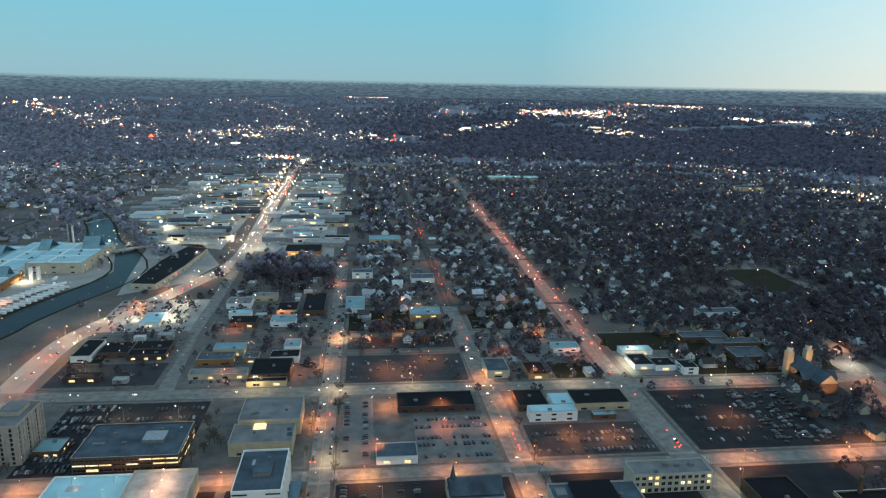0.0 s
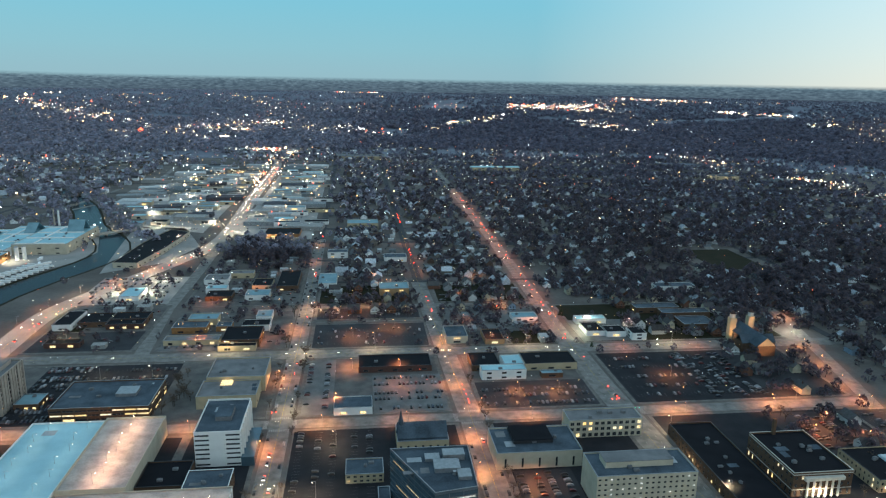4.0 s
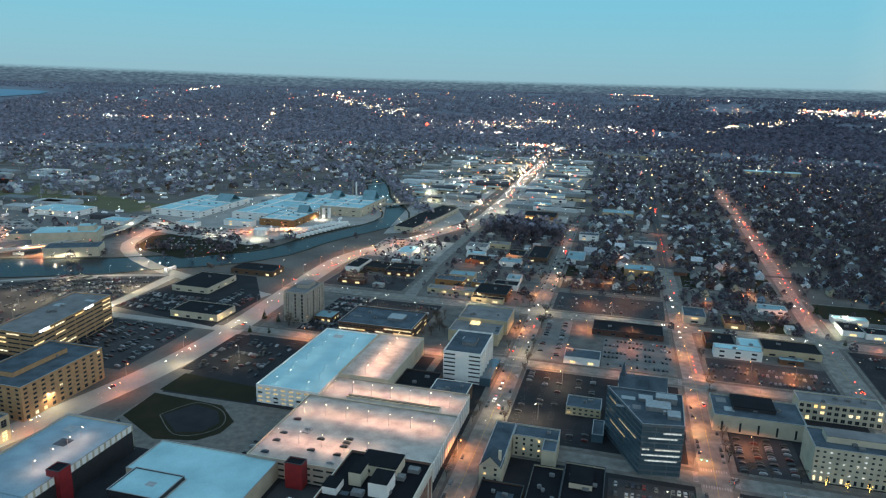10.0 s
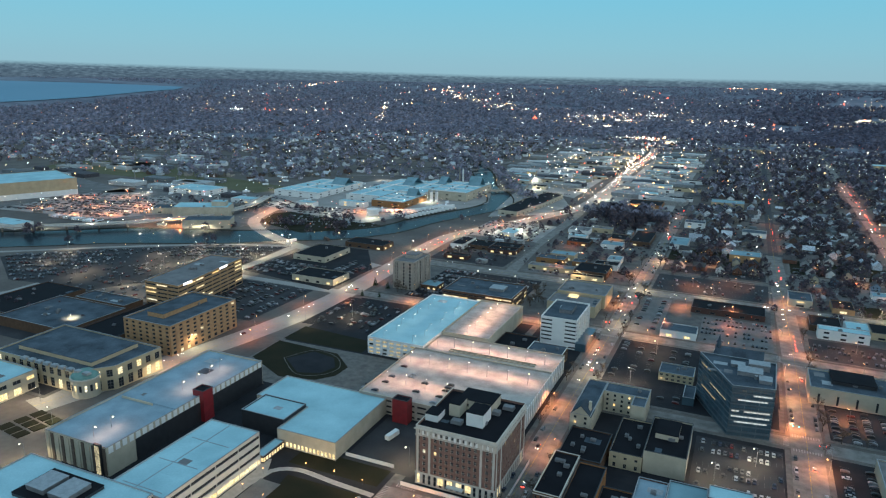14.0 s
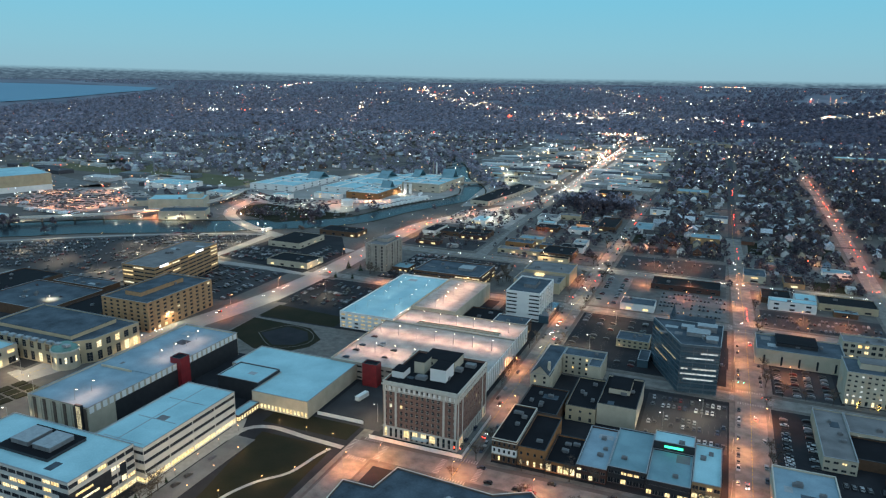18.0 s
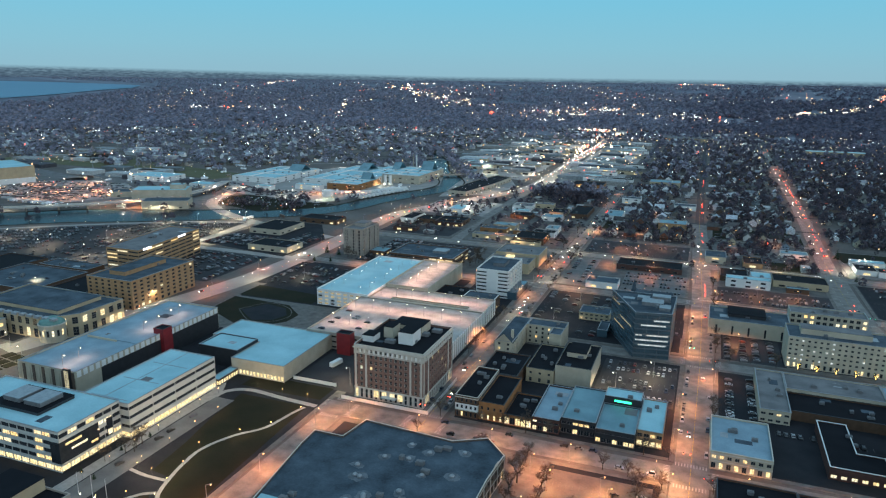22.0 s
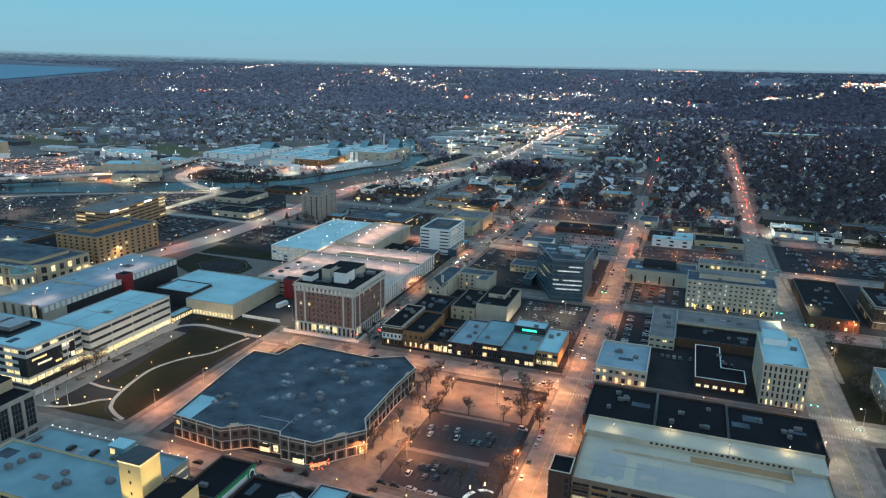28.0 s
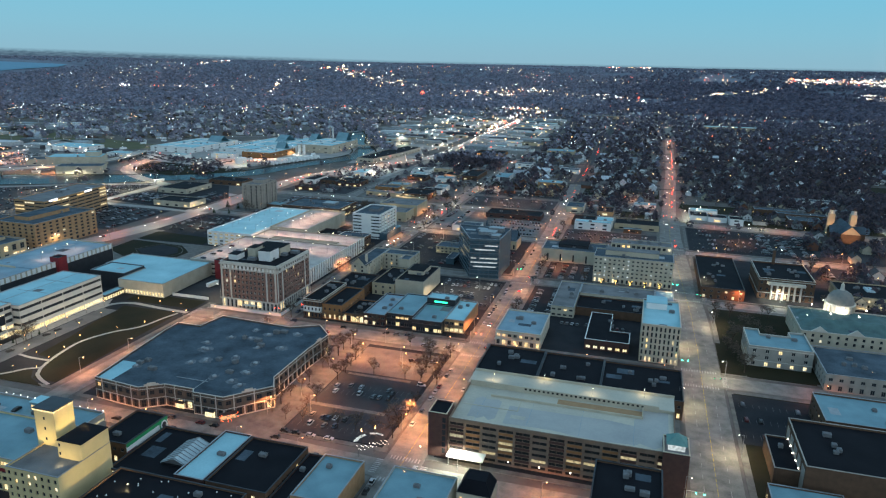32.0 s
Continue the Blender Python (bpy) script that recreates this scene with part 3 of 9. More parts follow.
def bld(name, label, x0, y0, x1, y1, h, wall, roof=ROOF_GREY, floors=1, ground=4.0, bay=4.0, ww=1.6, wh=1.6, lit=0.15, shop=0.0, par=0.7, units=2, poly=None,
        windows=True, trim=None, cols=2, rows=1, lit_mats=(LIT, GLASS), category="building", group="", depth=0.3, faces=None, cap=None, seed=0, bands=None, frames=None):
    """A flat-roofed building: walls with real openings, a pane in each, a roof behind a parapet with a coping, and rooftop units."""
    label = label if len(label.split()) > 3 else label + " with a flat roof"
    rng = random.Random(int(x0 * 7 + y0 * 13 + h * 17) + seed)
    poly = poly or [(x0, y0), (x1, y0), (x1, y1), (x0, y1)]
    cx, cy = sum(p[0] for p in poly) / len(poly), sum(p[1] for p in poly) / len(poly)
    top = thing(name, label, category, cx, cy, group=group)
    poly = [(px - cx, py - cy) for px, py in poly]
    if cy > 430 or cx < -290:
        bay, ww = bay * 1.5, ww * 1.5
    ground = min(ground, h)
    fl = [(0, ground, 0.7, ground - 0.9) if shop else (0, ground, 1.0, min(ground - 0.7, 1.0 + wh))]
    if floors > 1:
        fh = (h - ground) / (floors - 1)
        fl += [(ground + k * fh, ground + (k + 1) * fh, ground + k * fh + (fh - min(wh, fh - 0.5)) / 2, ground + k * fh + (fh + min(wh, fh - 0.5)) / 2) for k in range(floors - 1)]
    else:
        fl[0] = (0, h, fl[0][2], min(fl[0][3], h - 0.5))
    fl.append((h, h + par, 1, 0))
    s, holes, layers = Shape(), [], {}
    for i, p in enumerate(poly):
        q = poly[(i + 1) % len(poly)]
        mid = Vector((cx + (p[0] + q[0]) / 2, cy + (p[1] + q[1]) / 2))
        out = Vector((q[1] - p[1], p[0] - q[0])).normalized()
        seen = out.dot((EYES - mid).normalized()) > 0.2 and windows and (faces is None or i in faces)
        for k, f in enumerate(fl):
            m = (bands or {}).get(k, wall)
            layers.setdefault(m.name, (Shape(), m))
            holes += facade(layers[m.name][0], p, q, [f], bay, ww, depth, not seen)
    ring = inset(poly, 0.35)
    n = len(poly)
    for i in range(n):
        j = (i + 1) % n
        layers[wall.name][0].quad((*ring[j], h), (*ring[i], h), (*ring[i], h + par), (*ring[j], h + par))
    for s, m in layers.values():
        part("wall", s, m, top)
    c = Shape()
    outer, inner = inset(poly, -0.08), inset(poly, 0.43)
    for i in range(n):
        j = (i + 1) % n
        c.quad((*outer[i], h + par + 0.12), (*outer[j], h + par + 0.12), (*inner[j], h + par + 0.12), (*inner[i], h + par + 0.12))
        c.quad((*outer[i], h + par - 0.1), (*outer[j], h + par - 0.1), (*outer[j], h + par + 0.12), (*outer[i], h + par + 0.12))
        c.quad((*inner[j], h + par - 0.1), (*inner[i], h + par - 0.1), (*inner[i], h + par + 0.12), (*inner[j], h + par + 0.12))
    part("coping", c, cap or trim or (DARK_METAL if roof is ROOF_DARK else METAL), top)
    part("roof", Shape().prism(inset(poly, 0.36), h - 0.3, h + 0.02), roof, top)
    if trim:
        b = Shape()
        big = inset(poly, -0.12)
        for z in (ground, h - 0.2):
            b.prism(big, z - 0.25, z + 0.2)
        part("stone_band", b, trim, top)
    for place, turn, w, hh, z0 in holes:
        on = rng.random() < (shop if z0 == 0 and shop else lit)
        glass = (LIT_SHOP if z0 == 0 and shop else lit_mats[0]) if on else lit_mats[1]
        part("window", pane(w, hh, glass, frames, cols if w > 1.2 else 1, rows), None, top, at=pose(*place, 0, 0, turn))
    xs, ys = [p[0] for p in poly], [p[1] for p in poly]
    spread = (max(xs) - min(xs)) * (max(ys) - min(ys))
    if spread > 500 and cy < 480 and len(poly) == 4:
        for k in range(min(3, int(spread / 450))):
            w, d = rng.uniform(3, 9), rng.uniform(2.5, 8)
            px, py = rng.uniform(min(xs) + w / 2 + 1, max(xs) - w / 2 - 1), rng.uniform(min(ys) + d / 2 + 1, max(ys) - d / 2 - 1)
            if max(xs) - min(xs) > w + 3 and max(ys) - min(ys) > d + 3:
                part("roof_patch", Shape().box(px - w / 2, py - d / 2, h, px + w / 2, py + d / 2, h + 0.035 + 0.004 * k), rng.choice([ROOF_SLATE, roof]) if roof is ROOF_DARK else rng.choice([ROOF_GREY, ROOF_SLATE, roof, METAL]) if roof is not DECK else DECK, top)
    for _ in range(units):
        rx, ry = rng.uniform(0.2, 0.8), rng.uniform(0.2, 0.8)
        roof_unit(top, min(xs) + rx * (max(xs) - min(xs)), min(ys) + ry * (max(ys) - min(ys)), h + 0.02, rng)
    return top


def upper(top, x0, y0, x1, y1, z0, z1, wall, roof, name="penthouse"):
    """A block on a roof, in world x and y, as part of its building."""
    ox, oy = top.location.x, top.location.y
    ob = part(name, Shape().box(x0 - ox, y0 - oy, z0, x1 - ox, y1 - oy, z1), wall, top)
    part("roof", Shape().box(x0 - ox - 0.15, y0 - oy - 0.15, z1, x1 - ox + 0.15, y1 - oy + 0.15, z1 + 0.25), roof, ob)
    return ob


R0, REACH, MIDX, MIDY = 2300.0, 2420.0, 100.0, -130.0


def land(x, y):
    """Height of the far country, which rises towards the rim of the sheet."""
    dx, dy = np.asarray(x, float) - MIDX, np.asarray(y, float) - MIDY
    r = np.hypot(dx, dy) + 1e-6
    u = np.maximum(0, (r - R0) / REACH)
    h = (233 + 30 * dx / r) * (0.06 * u + 0.94 * u * u)
    return np.where(h < 120, h, 120 + 42 * (1 - np.exp(-(h - 120) / 42)))


def shrink(x, y):
    """Scale of things in the far country."""
    r = np.hypot(np.asarray(x, float) - MIDX, np.asarray(y, float) - MIDY)
    u = np.clip((r - R0) / REACH, 0, 0.97)
    return np.where(u > 0, r * (1 - u) / R0, 1.0)

# ---- ground, streets, blocks, water ----
def sheet():
    radii = [0, 150, 300, 500, 750, 1000, 1300, 1600, 1900, 2150] + [R0 + REACH * k / 22 for k in range(23)]
    n = 144
    v, f = [(MIDX, MIDY, 0.0)], []
    for r in radii[1:]:
        for k in range(n):
            a = 2 * math.pi * k / n
            x, y = MIDX + r * math.cos(a), MIDY + r * math.sin(a)
            z = float(land(x, y))
            if r > R0 + 600 and x > -2300:
                z += 5 * (noise.noise((x / 420, y / 420, 3)) * min(0.75, (r - R0 - 600) / REACH))
            v.append((x, y, z))
    f += [(0, 1 + k, 1 + (k + 1) % n) for k in range(n)]
    for i in range(len(radii) - 2):
        a, b = 1 + i * n, 1 + (i + 1) * n
        f += [(a + k, b + k, b + (k + 1) % n, a + (k + 1) % n) for k in range(n)]
    me = bpy.data.meshes.new("ground")
    me.from_pydata(v, [], f)
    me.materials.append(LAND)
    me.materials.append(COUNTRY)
    # The outer rings get the haze-tinted country colour.
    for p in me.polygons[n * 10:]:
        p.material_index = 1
    me.polygons.foreach_set("use_smooth", [True] * len(me.polygons))
    return tagged(new("ground", me), "dark spring ground of grass and soil under the town", "ground", kind="structure")


sheet()
LEVEL = [0]


def ribbon_pts(line, w):
    out = []
    for i, (x, y) in enumerate(line):
        a, b = Vector(line[max(i - 1, 0)]), Vector(line[min(i + 1, len(line) - 1)])
        d = (b - a).normalized()
        out.append(((x - d.y * w / 2, y + d.x * w / 2), (x + d.y * w / 2, y - d.x * w / 2)))
    return out


def ribbon(name, line, w, material, label, category="road", z=None):
    LEVEL[0] += 1
    z = 0.05 + 0.004 * LEVEL[0] if z is None else z
    s, pts = Shape(), ribbon_pts(line, w)
    lift = [float(land(*p)) + z for p in line]
    for i in range(len(pts) - 1):
        (l0, r0), (l1, r1) = pts[i], pts[i + 1]
        s.quad((*r0, lift[i]), (*r1, lift[i + 1]), (*l1, lift[i + 1]), (*l0, lift[i]))
        s.quad((*r0, lift[i] - 0.3), (*r1, lift[i + 1] - 0.3), (*r1, lift[i + 1]), (*r0, lift[i]))
        s.quad((*l1, lift[i + 1] - 0.3), (*l0, lift[i] - 0.3), (*l0, lift[i]), (*l1, lift[i + 1]))
    return structure(name, s, material, label, category)


def smooth(line, step=25.0):
    """A rounded line through the given places."""
    out, n = [], len(line)
    for i in range(n - 1):
        p0, p1, p2, p3 = (Vector(line[max(0, min(n - 1, i + k))]) for k in (-1, 0, 1, 2))
        m = max(1, int((p2 - p1).length / step))
        for k in range(m):
            t = k / m
            q = 0.5 * (2 * p1 + (p2 - p0) * t + (2 * p0 - 5 * p1 + 4 * p2 - p3) * t * t + (3 * p1 - p0 - 3 * p2 + p3) * t ** 3)
            out.append((q.x, q.y))
    return out + [line[-1]]


def dashes(line, off, dash, gap, w, material, name="lane_marking"):
    s, run, on = Shape(), 0.0, True
    for (ax, ay), (bx, by) in zip(line, line[1:]):
        d = Vector((bx - ax, by - ay))
        n = d.length
        d.normalize()
        a = 0.0
        while a < n:
            e = min(n, a + dash)
            px, py, qx, qy = ax + d.x * a + d.y * off, ay + d.y * a - d.x * off, ax + d.x * e + d.y * off, ay + d.y * e - d.x * off
            ox, oy = d.y * w / 2, -d.x * w / 2
            s.quad((px + ox, py + oy, 0.27), (qx + ox, qy + oy, 0.27), (qx - ox, qy - oy, 0.27), (px - ox, py - oy, 0.27))
            a += dash + gap
    return structure(name, s, material, "worn painted lane line on the street", "road marking")


BOULEVARD = smooth([(-330, 120), (-300, 236), (-284, 325), (-281, 420), (-285, 509), (-290, 636), (-283, 690), (-256, 761), (-214, 869), (-178, 1010), (-188, 1429), (-196, 1901), (-225, 2141), (-250, 2300)])
ST_A = [(-31, 118), (-30, 400), (-29, 700), (-31, 1000), (-34, 1500), (-40, 2200)]
ST_B = [(103, -330), (104.2, 20), (107, 280), (106, 420), (103, 540), (97, 760), (94, 1050), (92, 1500), (90, 2200)]
ST_C = smooth([(232, -330), (232, 80), (231, 235), (223, 400), (221, 560), (229, 920), (234, 1420), (240, 2250)], 60)
ST_D = [(300, -60), (405, 356), (431, 445), (456, 543), (500, 720), (560, 960)]
STREETS = [
    ("boulevard", BOULEVARD, 24, YARD_CONCRETE),
    ("street_a", ST_A[:4], 15, ROADWAY),
    ("street_a_north", ST_A[3:], 10, ASPHALT),
    ("street_b", ST_B[:6], 17, ROADWAY),
    ("street_b_north", ST_B[5:], 11, ASPHALT),
    ("street_c", [p for p in ST_C if p[1] < 580], 21, ROADWAY),
    ("street_c_north", [p for p in ST_C if p[1] > 540], 16, ROADWAY),
    ("street_d", ST_D, 12, ROADWAY),
    ("street_e", [(-82, -330), (-82, 136)], 13, ROADWAY),
    ("cross_south", [(-330, -1), (50, -2), (104, -4), (430, -3)], 13, ROADWAY),
    ("cross_plaza", [(-96, 131), (-30, 131), (330, 132)], 15, ROADWAY),
    ("cross_bank", [(-30, 278), (222, 277), (250, 269), (400, 267)], 13, ROADWAY),
    ("cross_garage", [(-282, 412), (425, 412)], 13, ROADWAY),
    ("cross_wide", [(-300, 545), (-40, 541), (500, 536)], 18, ROADWAY),
    ("cross_lots", [(-30, 672), (235, 672)], 9, ROADWAY),
    ("side_street", [(-163, 545), (-173, 677), (-172, 790), (-174, 990)], 13, ROADWAY),
    ("rail_side", [(-30, 624), (100, 624)], 5, PAVING),
    ("ramp", smooth([(-300, 500), (-370, 520), (-456, 549), (-536, 596), (-580, 645), (-600, 713), (-640, 800)]), 17, YARD_CONCRETE),
    ("lots_road", [(-290, 405), (-360, 404), (-424, 406), (-427, 476), (-432, 532)], 12, YARD_CONCRETE)]
STREETS += [
    ("lot_lane", smooth([(-700, 190), (-575, 235), (-560, 300), (-556, 380), (-535, 445), (-500, 500)]), 12, YARD_CONCRETE),
    ("quay", smooth([(-760, 320), (-690, 375), (-620, 432), (-560, 474), (-500, 510), (-440, 532)]), 7, YARD_CONCRETE),
    ("plant_road", smooth([(-640, 800), (-660, 900), (-600, 1050), (-520, 1200), (-480, 1500)]), 10, ROADWAY),
    ("river_road", smooth([(-700, 1090), (-560, 1180), (-470, 1290), (-430, 1500), (-460, 1900)]), 10, ROADWAY)]
for nm, line, w, m in STREETS:
    ribbon(nm, line, w, m, "worn grey town street under dusk light")
for k, yy in enumerate((765, 870, 975, 1075, 1190, 1310, 1440, 1580, 1740, 1900, 2080)):
    ribbon("house_street", [(-30, yy), (240, yy), (700, yy - 20), (1250, yy - 60)], 8 if yy != 1075 else 11, ASPHALT, "narrow asphalt street between houses")
for k, xx in enumerate((345, 460, 575, 690, 810, 930, 1060, 1200)):
    ribbon("house_street", [(xx + 25, 545), (xx + 10, 1200), (xx, 2250)], 8, ASPHALT, "narrow asphalt street between houses")
for xx in (-900, -780, -660, -540):
    ribbon("house_street", [(xx - 60, 1150 + abs(xx + 700) * 0.3), (xx, 1600), (xx + 40, 2250)], 8, ASPHALT, "narrow asphalt street between houses")
for yy in (1280, 1420, 1560, 1720, 1900, 2100):
    ribbon("house_street", [(-1700, yy - 150), (-900, yy), (-420, yy + 30)], 8, ASPHALT, "narrow asphalt street between houses")
ribbon("far_road", [(1049, 2135), (1148, 1925), (1139, 1631), (1196, 1535), (1155, 1318)], 14, ROADWAY, "lit far road between trees")

RIVER = smooth([(-1150, 120), (-900, 310), (-800, 378), (-711, 440), (-662, 480), (-599, 510), (-523, 546), (-478, 580), (-422, 612), (-378, 670), (-365, 735), (-345, 800), (-318, 870), (-313, 940), (-345, 1020), (-400, 1105), (-450, 1230), (-500, 1330), (-580, 1450), (-700, 1560)], 30)
BREADTH = [float(np.interp(x, (-700, -620, -520, -470, -420, -370), (84, 80, 68, 58, 48, 40))) if y < 760 else 40.0 for x, y in RIVER]
water, banks = Shape(), (Shape(), Shape())
edges = [ribbon_pts(RIVER, w)[i] for i, w in enumerate(BREADTH)]
crest = [ribbon_pts(RIVER, w + 7)[i] for i, w in enumerate(BREADTH)]
for i in range(len(RIVER) - 1):
    (l0, r0), (l1, r1) = edges[i], edges[i + 1]
    water.quad((*r0, 0.03), (*r1, 0.03), (*l1, 0.03), (*l0, 0.03))
    for k, bank in enumerate(banks):
        a0, a1, b0, b1 = edges[i][k], edges[i + 1][k], crest[i][k], crest[i + 1][k]
        bank.quad((*a0, 0.0), (*a1, 0.0), (*b1, 0.55), (*b0, 0.55))
        bank.quad((*b0, 0.55), (*b1, 0.55), (*b1, -0.1), (*b0, -0.1))
structure("river", water, WATER, "dark calm river water reflecting the dusk sky", "water")
for bank in banks:
    structure("river_bank", bank, GRASS, "low grassy river bank", "bank")


def slab(name, poly, z0, z1, material, label, category):
    return structure(name, Shape().prism(poly, z0, z1, inset(poly, 0.05)), material, label, category)


def rect(x0, y0, x1, y1):
    return [(x0, y0), (x1, y0), (x1, y1), (x0, y1)]


BLOCKS = [
    rect(-262, 10, -90, 402),
    rect(-90, 142, -40, 402),
    [(-74, 8), (94.6, 8), (96, 121), (-74, 121)],
    rect(-21, 142, 98, 270),
    rect(115, 142, 218, 270),
    [(112.3, 8), (219, 8), (219, 122), (114.6, 122)],
    rect(244, 8, 300, 122),
    rect(243, 142, 354, 260),
    rect(-20, 287, 96, 404),
    rect(117, 287, 214, 404),
    rect(236, 277, 394, 404),
    rect(-262, 421, -39, 531),
    rect(-20, 421, 94, 530),
    rect(115, 421, 211, 527),
    rect(234, 421, 414, 525),
    rect(-20, 552, 92, 618),
    rect(-20, 630, 90, 666),
    rect(112, 550, 211, 664),
    rect(-155, 555, -38, 664),
    rect(-268, 558, -171, 690),
    rect(236, 549, 440, 664)]
BLOCKS += [
    rect(-74, -170, 95, -11),
    rect(111.6, -170, 219, -11),
    rect(245, -170, 300, -9),
    rect(-262, -170, -91, -9),
    rect(-420, 130, -335, 400),
    rect(-20, 680, 87, 752),
    rect(110, 680, 214, 750),
    rect(-160, 680, -38, 830)]
for b in BLOCKS:
    slab("pavement", b, -0.1, 0.24, PAVING, "concrete pavement slab with a kerb", "pavement")
for k, b in enumerate(BLOCKS):
    yard = inset(b, 3.0)
    slab("block_yard", yard, 0.1, 0.252, GRASS if k in (6, 7, 20, 26, 27) else PLAZA_WORN if b[0][1] > 410 and b[0][0] < 120 else LOT_PLAZA if b[0][1] > 410 or b[0][0] < -300 else LOT, "dark worn ground inside the block", "yard")
LOTS = [
    ("plaza", rect(42, 12, 90, 79), LOT_PLAZA),
    ("plaza_head", rect(42, 79.4, 90, 114), PLAZA_WORN),
    ("plaza_walk", rect(12, 1, 41.6, 118), PAVING),
    ("corner", rect(48, 200, 94, 262), LOT_PLAZA),
    ("lawn_side", rect(-19, 292, 34, 400), LOT),
    ("glass_side", rect(38, 320, 94, 362), LOT),
    ("gravel", rect(-126, 150, -84, 204), LOT_PLAZA),
    ("court", rect(121, 290, 158, 338), LOT_PLAZA),
    ("west", rect(-270, 318, -204, 396), LOT),
    ("tower_side", rect(-228, 424, -122, 528), LOT),
    ("north_a", rect(-17, 424, 6, 526), LOT_GREY),
    ("north_b", rect(36, 424, 92, 490), LOT_GREY),
    ("white_l", rect(118, 424, 208, 470), LOT_PLAZA),
    ("dark_east", rect(238, 424, 350, 522), LOT),
    ("rail_a", rect(-17, 555, 90, 616), LOT_PLAZA),
    ("rail_b", rect(-17, 632, 88, 664), LOT_PLAZA),
    ("museum", rect(114, 592, 206, 662), LOT_GREY),
    ("gas", rect(-276, 694, -178, 800), YARD_CONCRETE),
    ("strip_front", rect(-152, 558, -100, 580), LOT_GREY),
    ("diner", rect(-266, 562, -176, 610), LOT_PLAZA),
    ("u_yard", rect(120, 186, 140, 262), LOT),
    ("u_side", rect(142, 146, 196, 202), LOT),
    ("east_lot", rect(246, 66, 286, 118), LOT)]
LOTS += [
    ("lit_station", rect(238, 553, 300, 612), LOT_GREY),
    ("brick_west", rect(-384, 302, -312, 398), LOT_PLAZA),
    ("bank_front", rect(160, 286, 212, 292), PAVING),
    ("red_court", rect(324, 338, 388, 398), LOT_PLAZA),
    ("east_red", rect(394, 300, 468, 398), LOT_PLAZA)]
for nm, b, m in LOTS:
    slab("parking_lot_" + nm, b, 0.2, 0.262, m, "asphalt car park with worn bays", "parking lot")
for nm, poly, m in (("quay", [(-690, 345), (-600, 292), (-500, 305), (-430, 420), (-440, 528), (-545, 474), (-640, 408)], LOT_PLAZA), ("plant", [(-700, 780), (-610, 720), (-430, 690), (-400, 760), (-340, 880), (-330, 930), (-380, 1090), (-600, 1080)], YARD_CONCRETE),
                    ("red", [(-960, 520), (-760, 545), (-700, 640), (-820, 720), (-960, 690)], YARD_CONCRETE), ("boat", [(-290, 820), (-225, 870), (-200, 960), (-250, 1090), (-330, 1090)], YARD_CONCRETE), ("strip", [(-330, 1110), (-215, 1050), (-215, 1800), (-420, 1700)], YARD_CONCRETE),
                    ("strip_east", [(-165, 1040), (-45, 1000), (-50, 1700), (-170, 1850)], YARD_CONCRETE), ("mall", rect(-540, 190, -365, 300), LOT_PLAZA), ("plazas", [(-420, 425), (-300, 405), (-300, 490), (-345, 560), (-410, 560)], LOT)):
    slab("yard_" + nm, poly, -0.1, 0.15, m, "paved yard of asphalt and concrete", "yard")
for nm, poly in (("warehouse", [(-1330, 470), (-965, 520), (-960, 690), (-900, 730), (-1330, 860)]), ("works", [(-955, 692), (-815, 722), (-705, 650), (-760, 548), (-560, 590), (-575, 650), (-640, 800), (-930, 850)])):
    slab("yard_" + nm, poly, -0.1, 0.12, LOT_GREY, "pale asphalt apron round the works", "yard")
slab("meadow", [(-1330, 862), (-930, 852), (-720, 822), (-700, 900), (-960, 960), (-1330, 1100)], -0.1, 0.11, DRY_GRASS, "dull dry meadow under the power poles", "grass")
slab("verge", [(-470, 600), (-430, 640), (-400, 690), (-440, 705), (-560, 720), (-580, 690), (-560, 630)], -0.1, 0.11, GRASS, "dark grass inside the curve of the ramp", "grass")
for nm, poly in (("park", [(-143, 125), (-139, 92), (-134, 67), (-131, 41.5), (-119, 40), (-116, 30), (-109, 17), (-93.5, 16.5), (-98.5, 125.5)]), ("park_corner", [(-143, 10), (-96, 10.5), (-110, 17), (-118, 26), (-128, 19)]), ("park_head", rect(-150, 135, -96, 151)), ("arena_north", [(-262, 282), (-192, 283), (-192, 306), (-262, 312)]), ("arena_south", [(-260, 242), (-222, 222), (-196, 228), (-187, 240), (-187, 256), (-207, 274), (-262, 277)]), ("ball_field", rect(500, 795, 572, 905)), ("library_lawn", rect(256.4, 143, 292, 150)), ("city_lawn", rect(246, 196, 290, 256)), ("green_corner", rect(168, 552, 209, 586)),
                 ("bank_lawn", rect(243, 144, 256, 190)), ("diner_lawn", rect(-266, 612, -236, 640))):
    slab("lawn_" + nm, poly, 0.2, 0.275, GRASS, "dull green spring lawn", "lawn")
slab("mulch_bed", [(-147, 30), (-124, 31), (-124, 39), (-147, 46)], 0.2, 0.272, LOT, "brown mulched bed in the park", "planting bed")
PATHS = (smooth([(-99.4, 124), (-102, 115), (-106, 96), (-116, 83), (-122.5, 66), (-121.2, 50), (-118, 37), (-114.5, 27.5), (-110, 21), (-101, 15.7), (-95, 13.5)], 4), smooth([(-150, 40.5), (-140, 38.4), (-130, 37), (-119, 37.3)], 4), smooth([(-146, 10.2), (-136, 11.5), (-128, 16), (-121, 25), (-116, 28)], 3))
for k, line in enumerate(PATHS):
    ribbon("park_path", line, 1.9, KERB, "pale curved concrete path across the park", "path", 0.29 + k * 0.004)
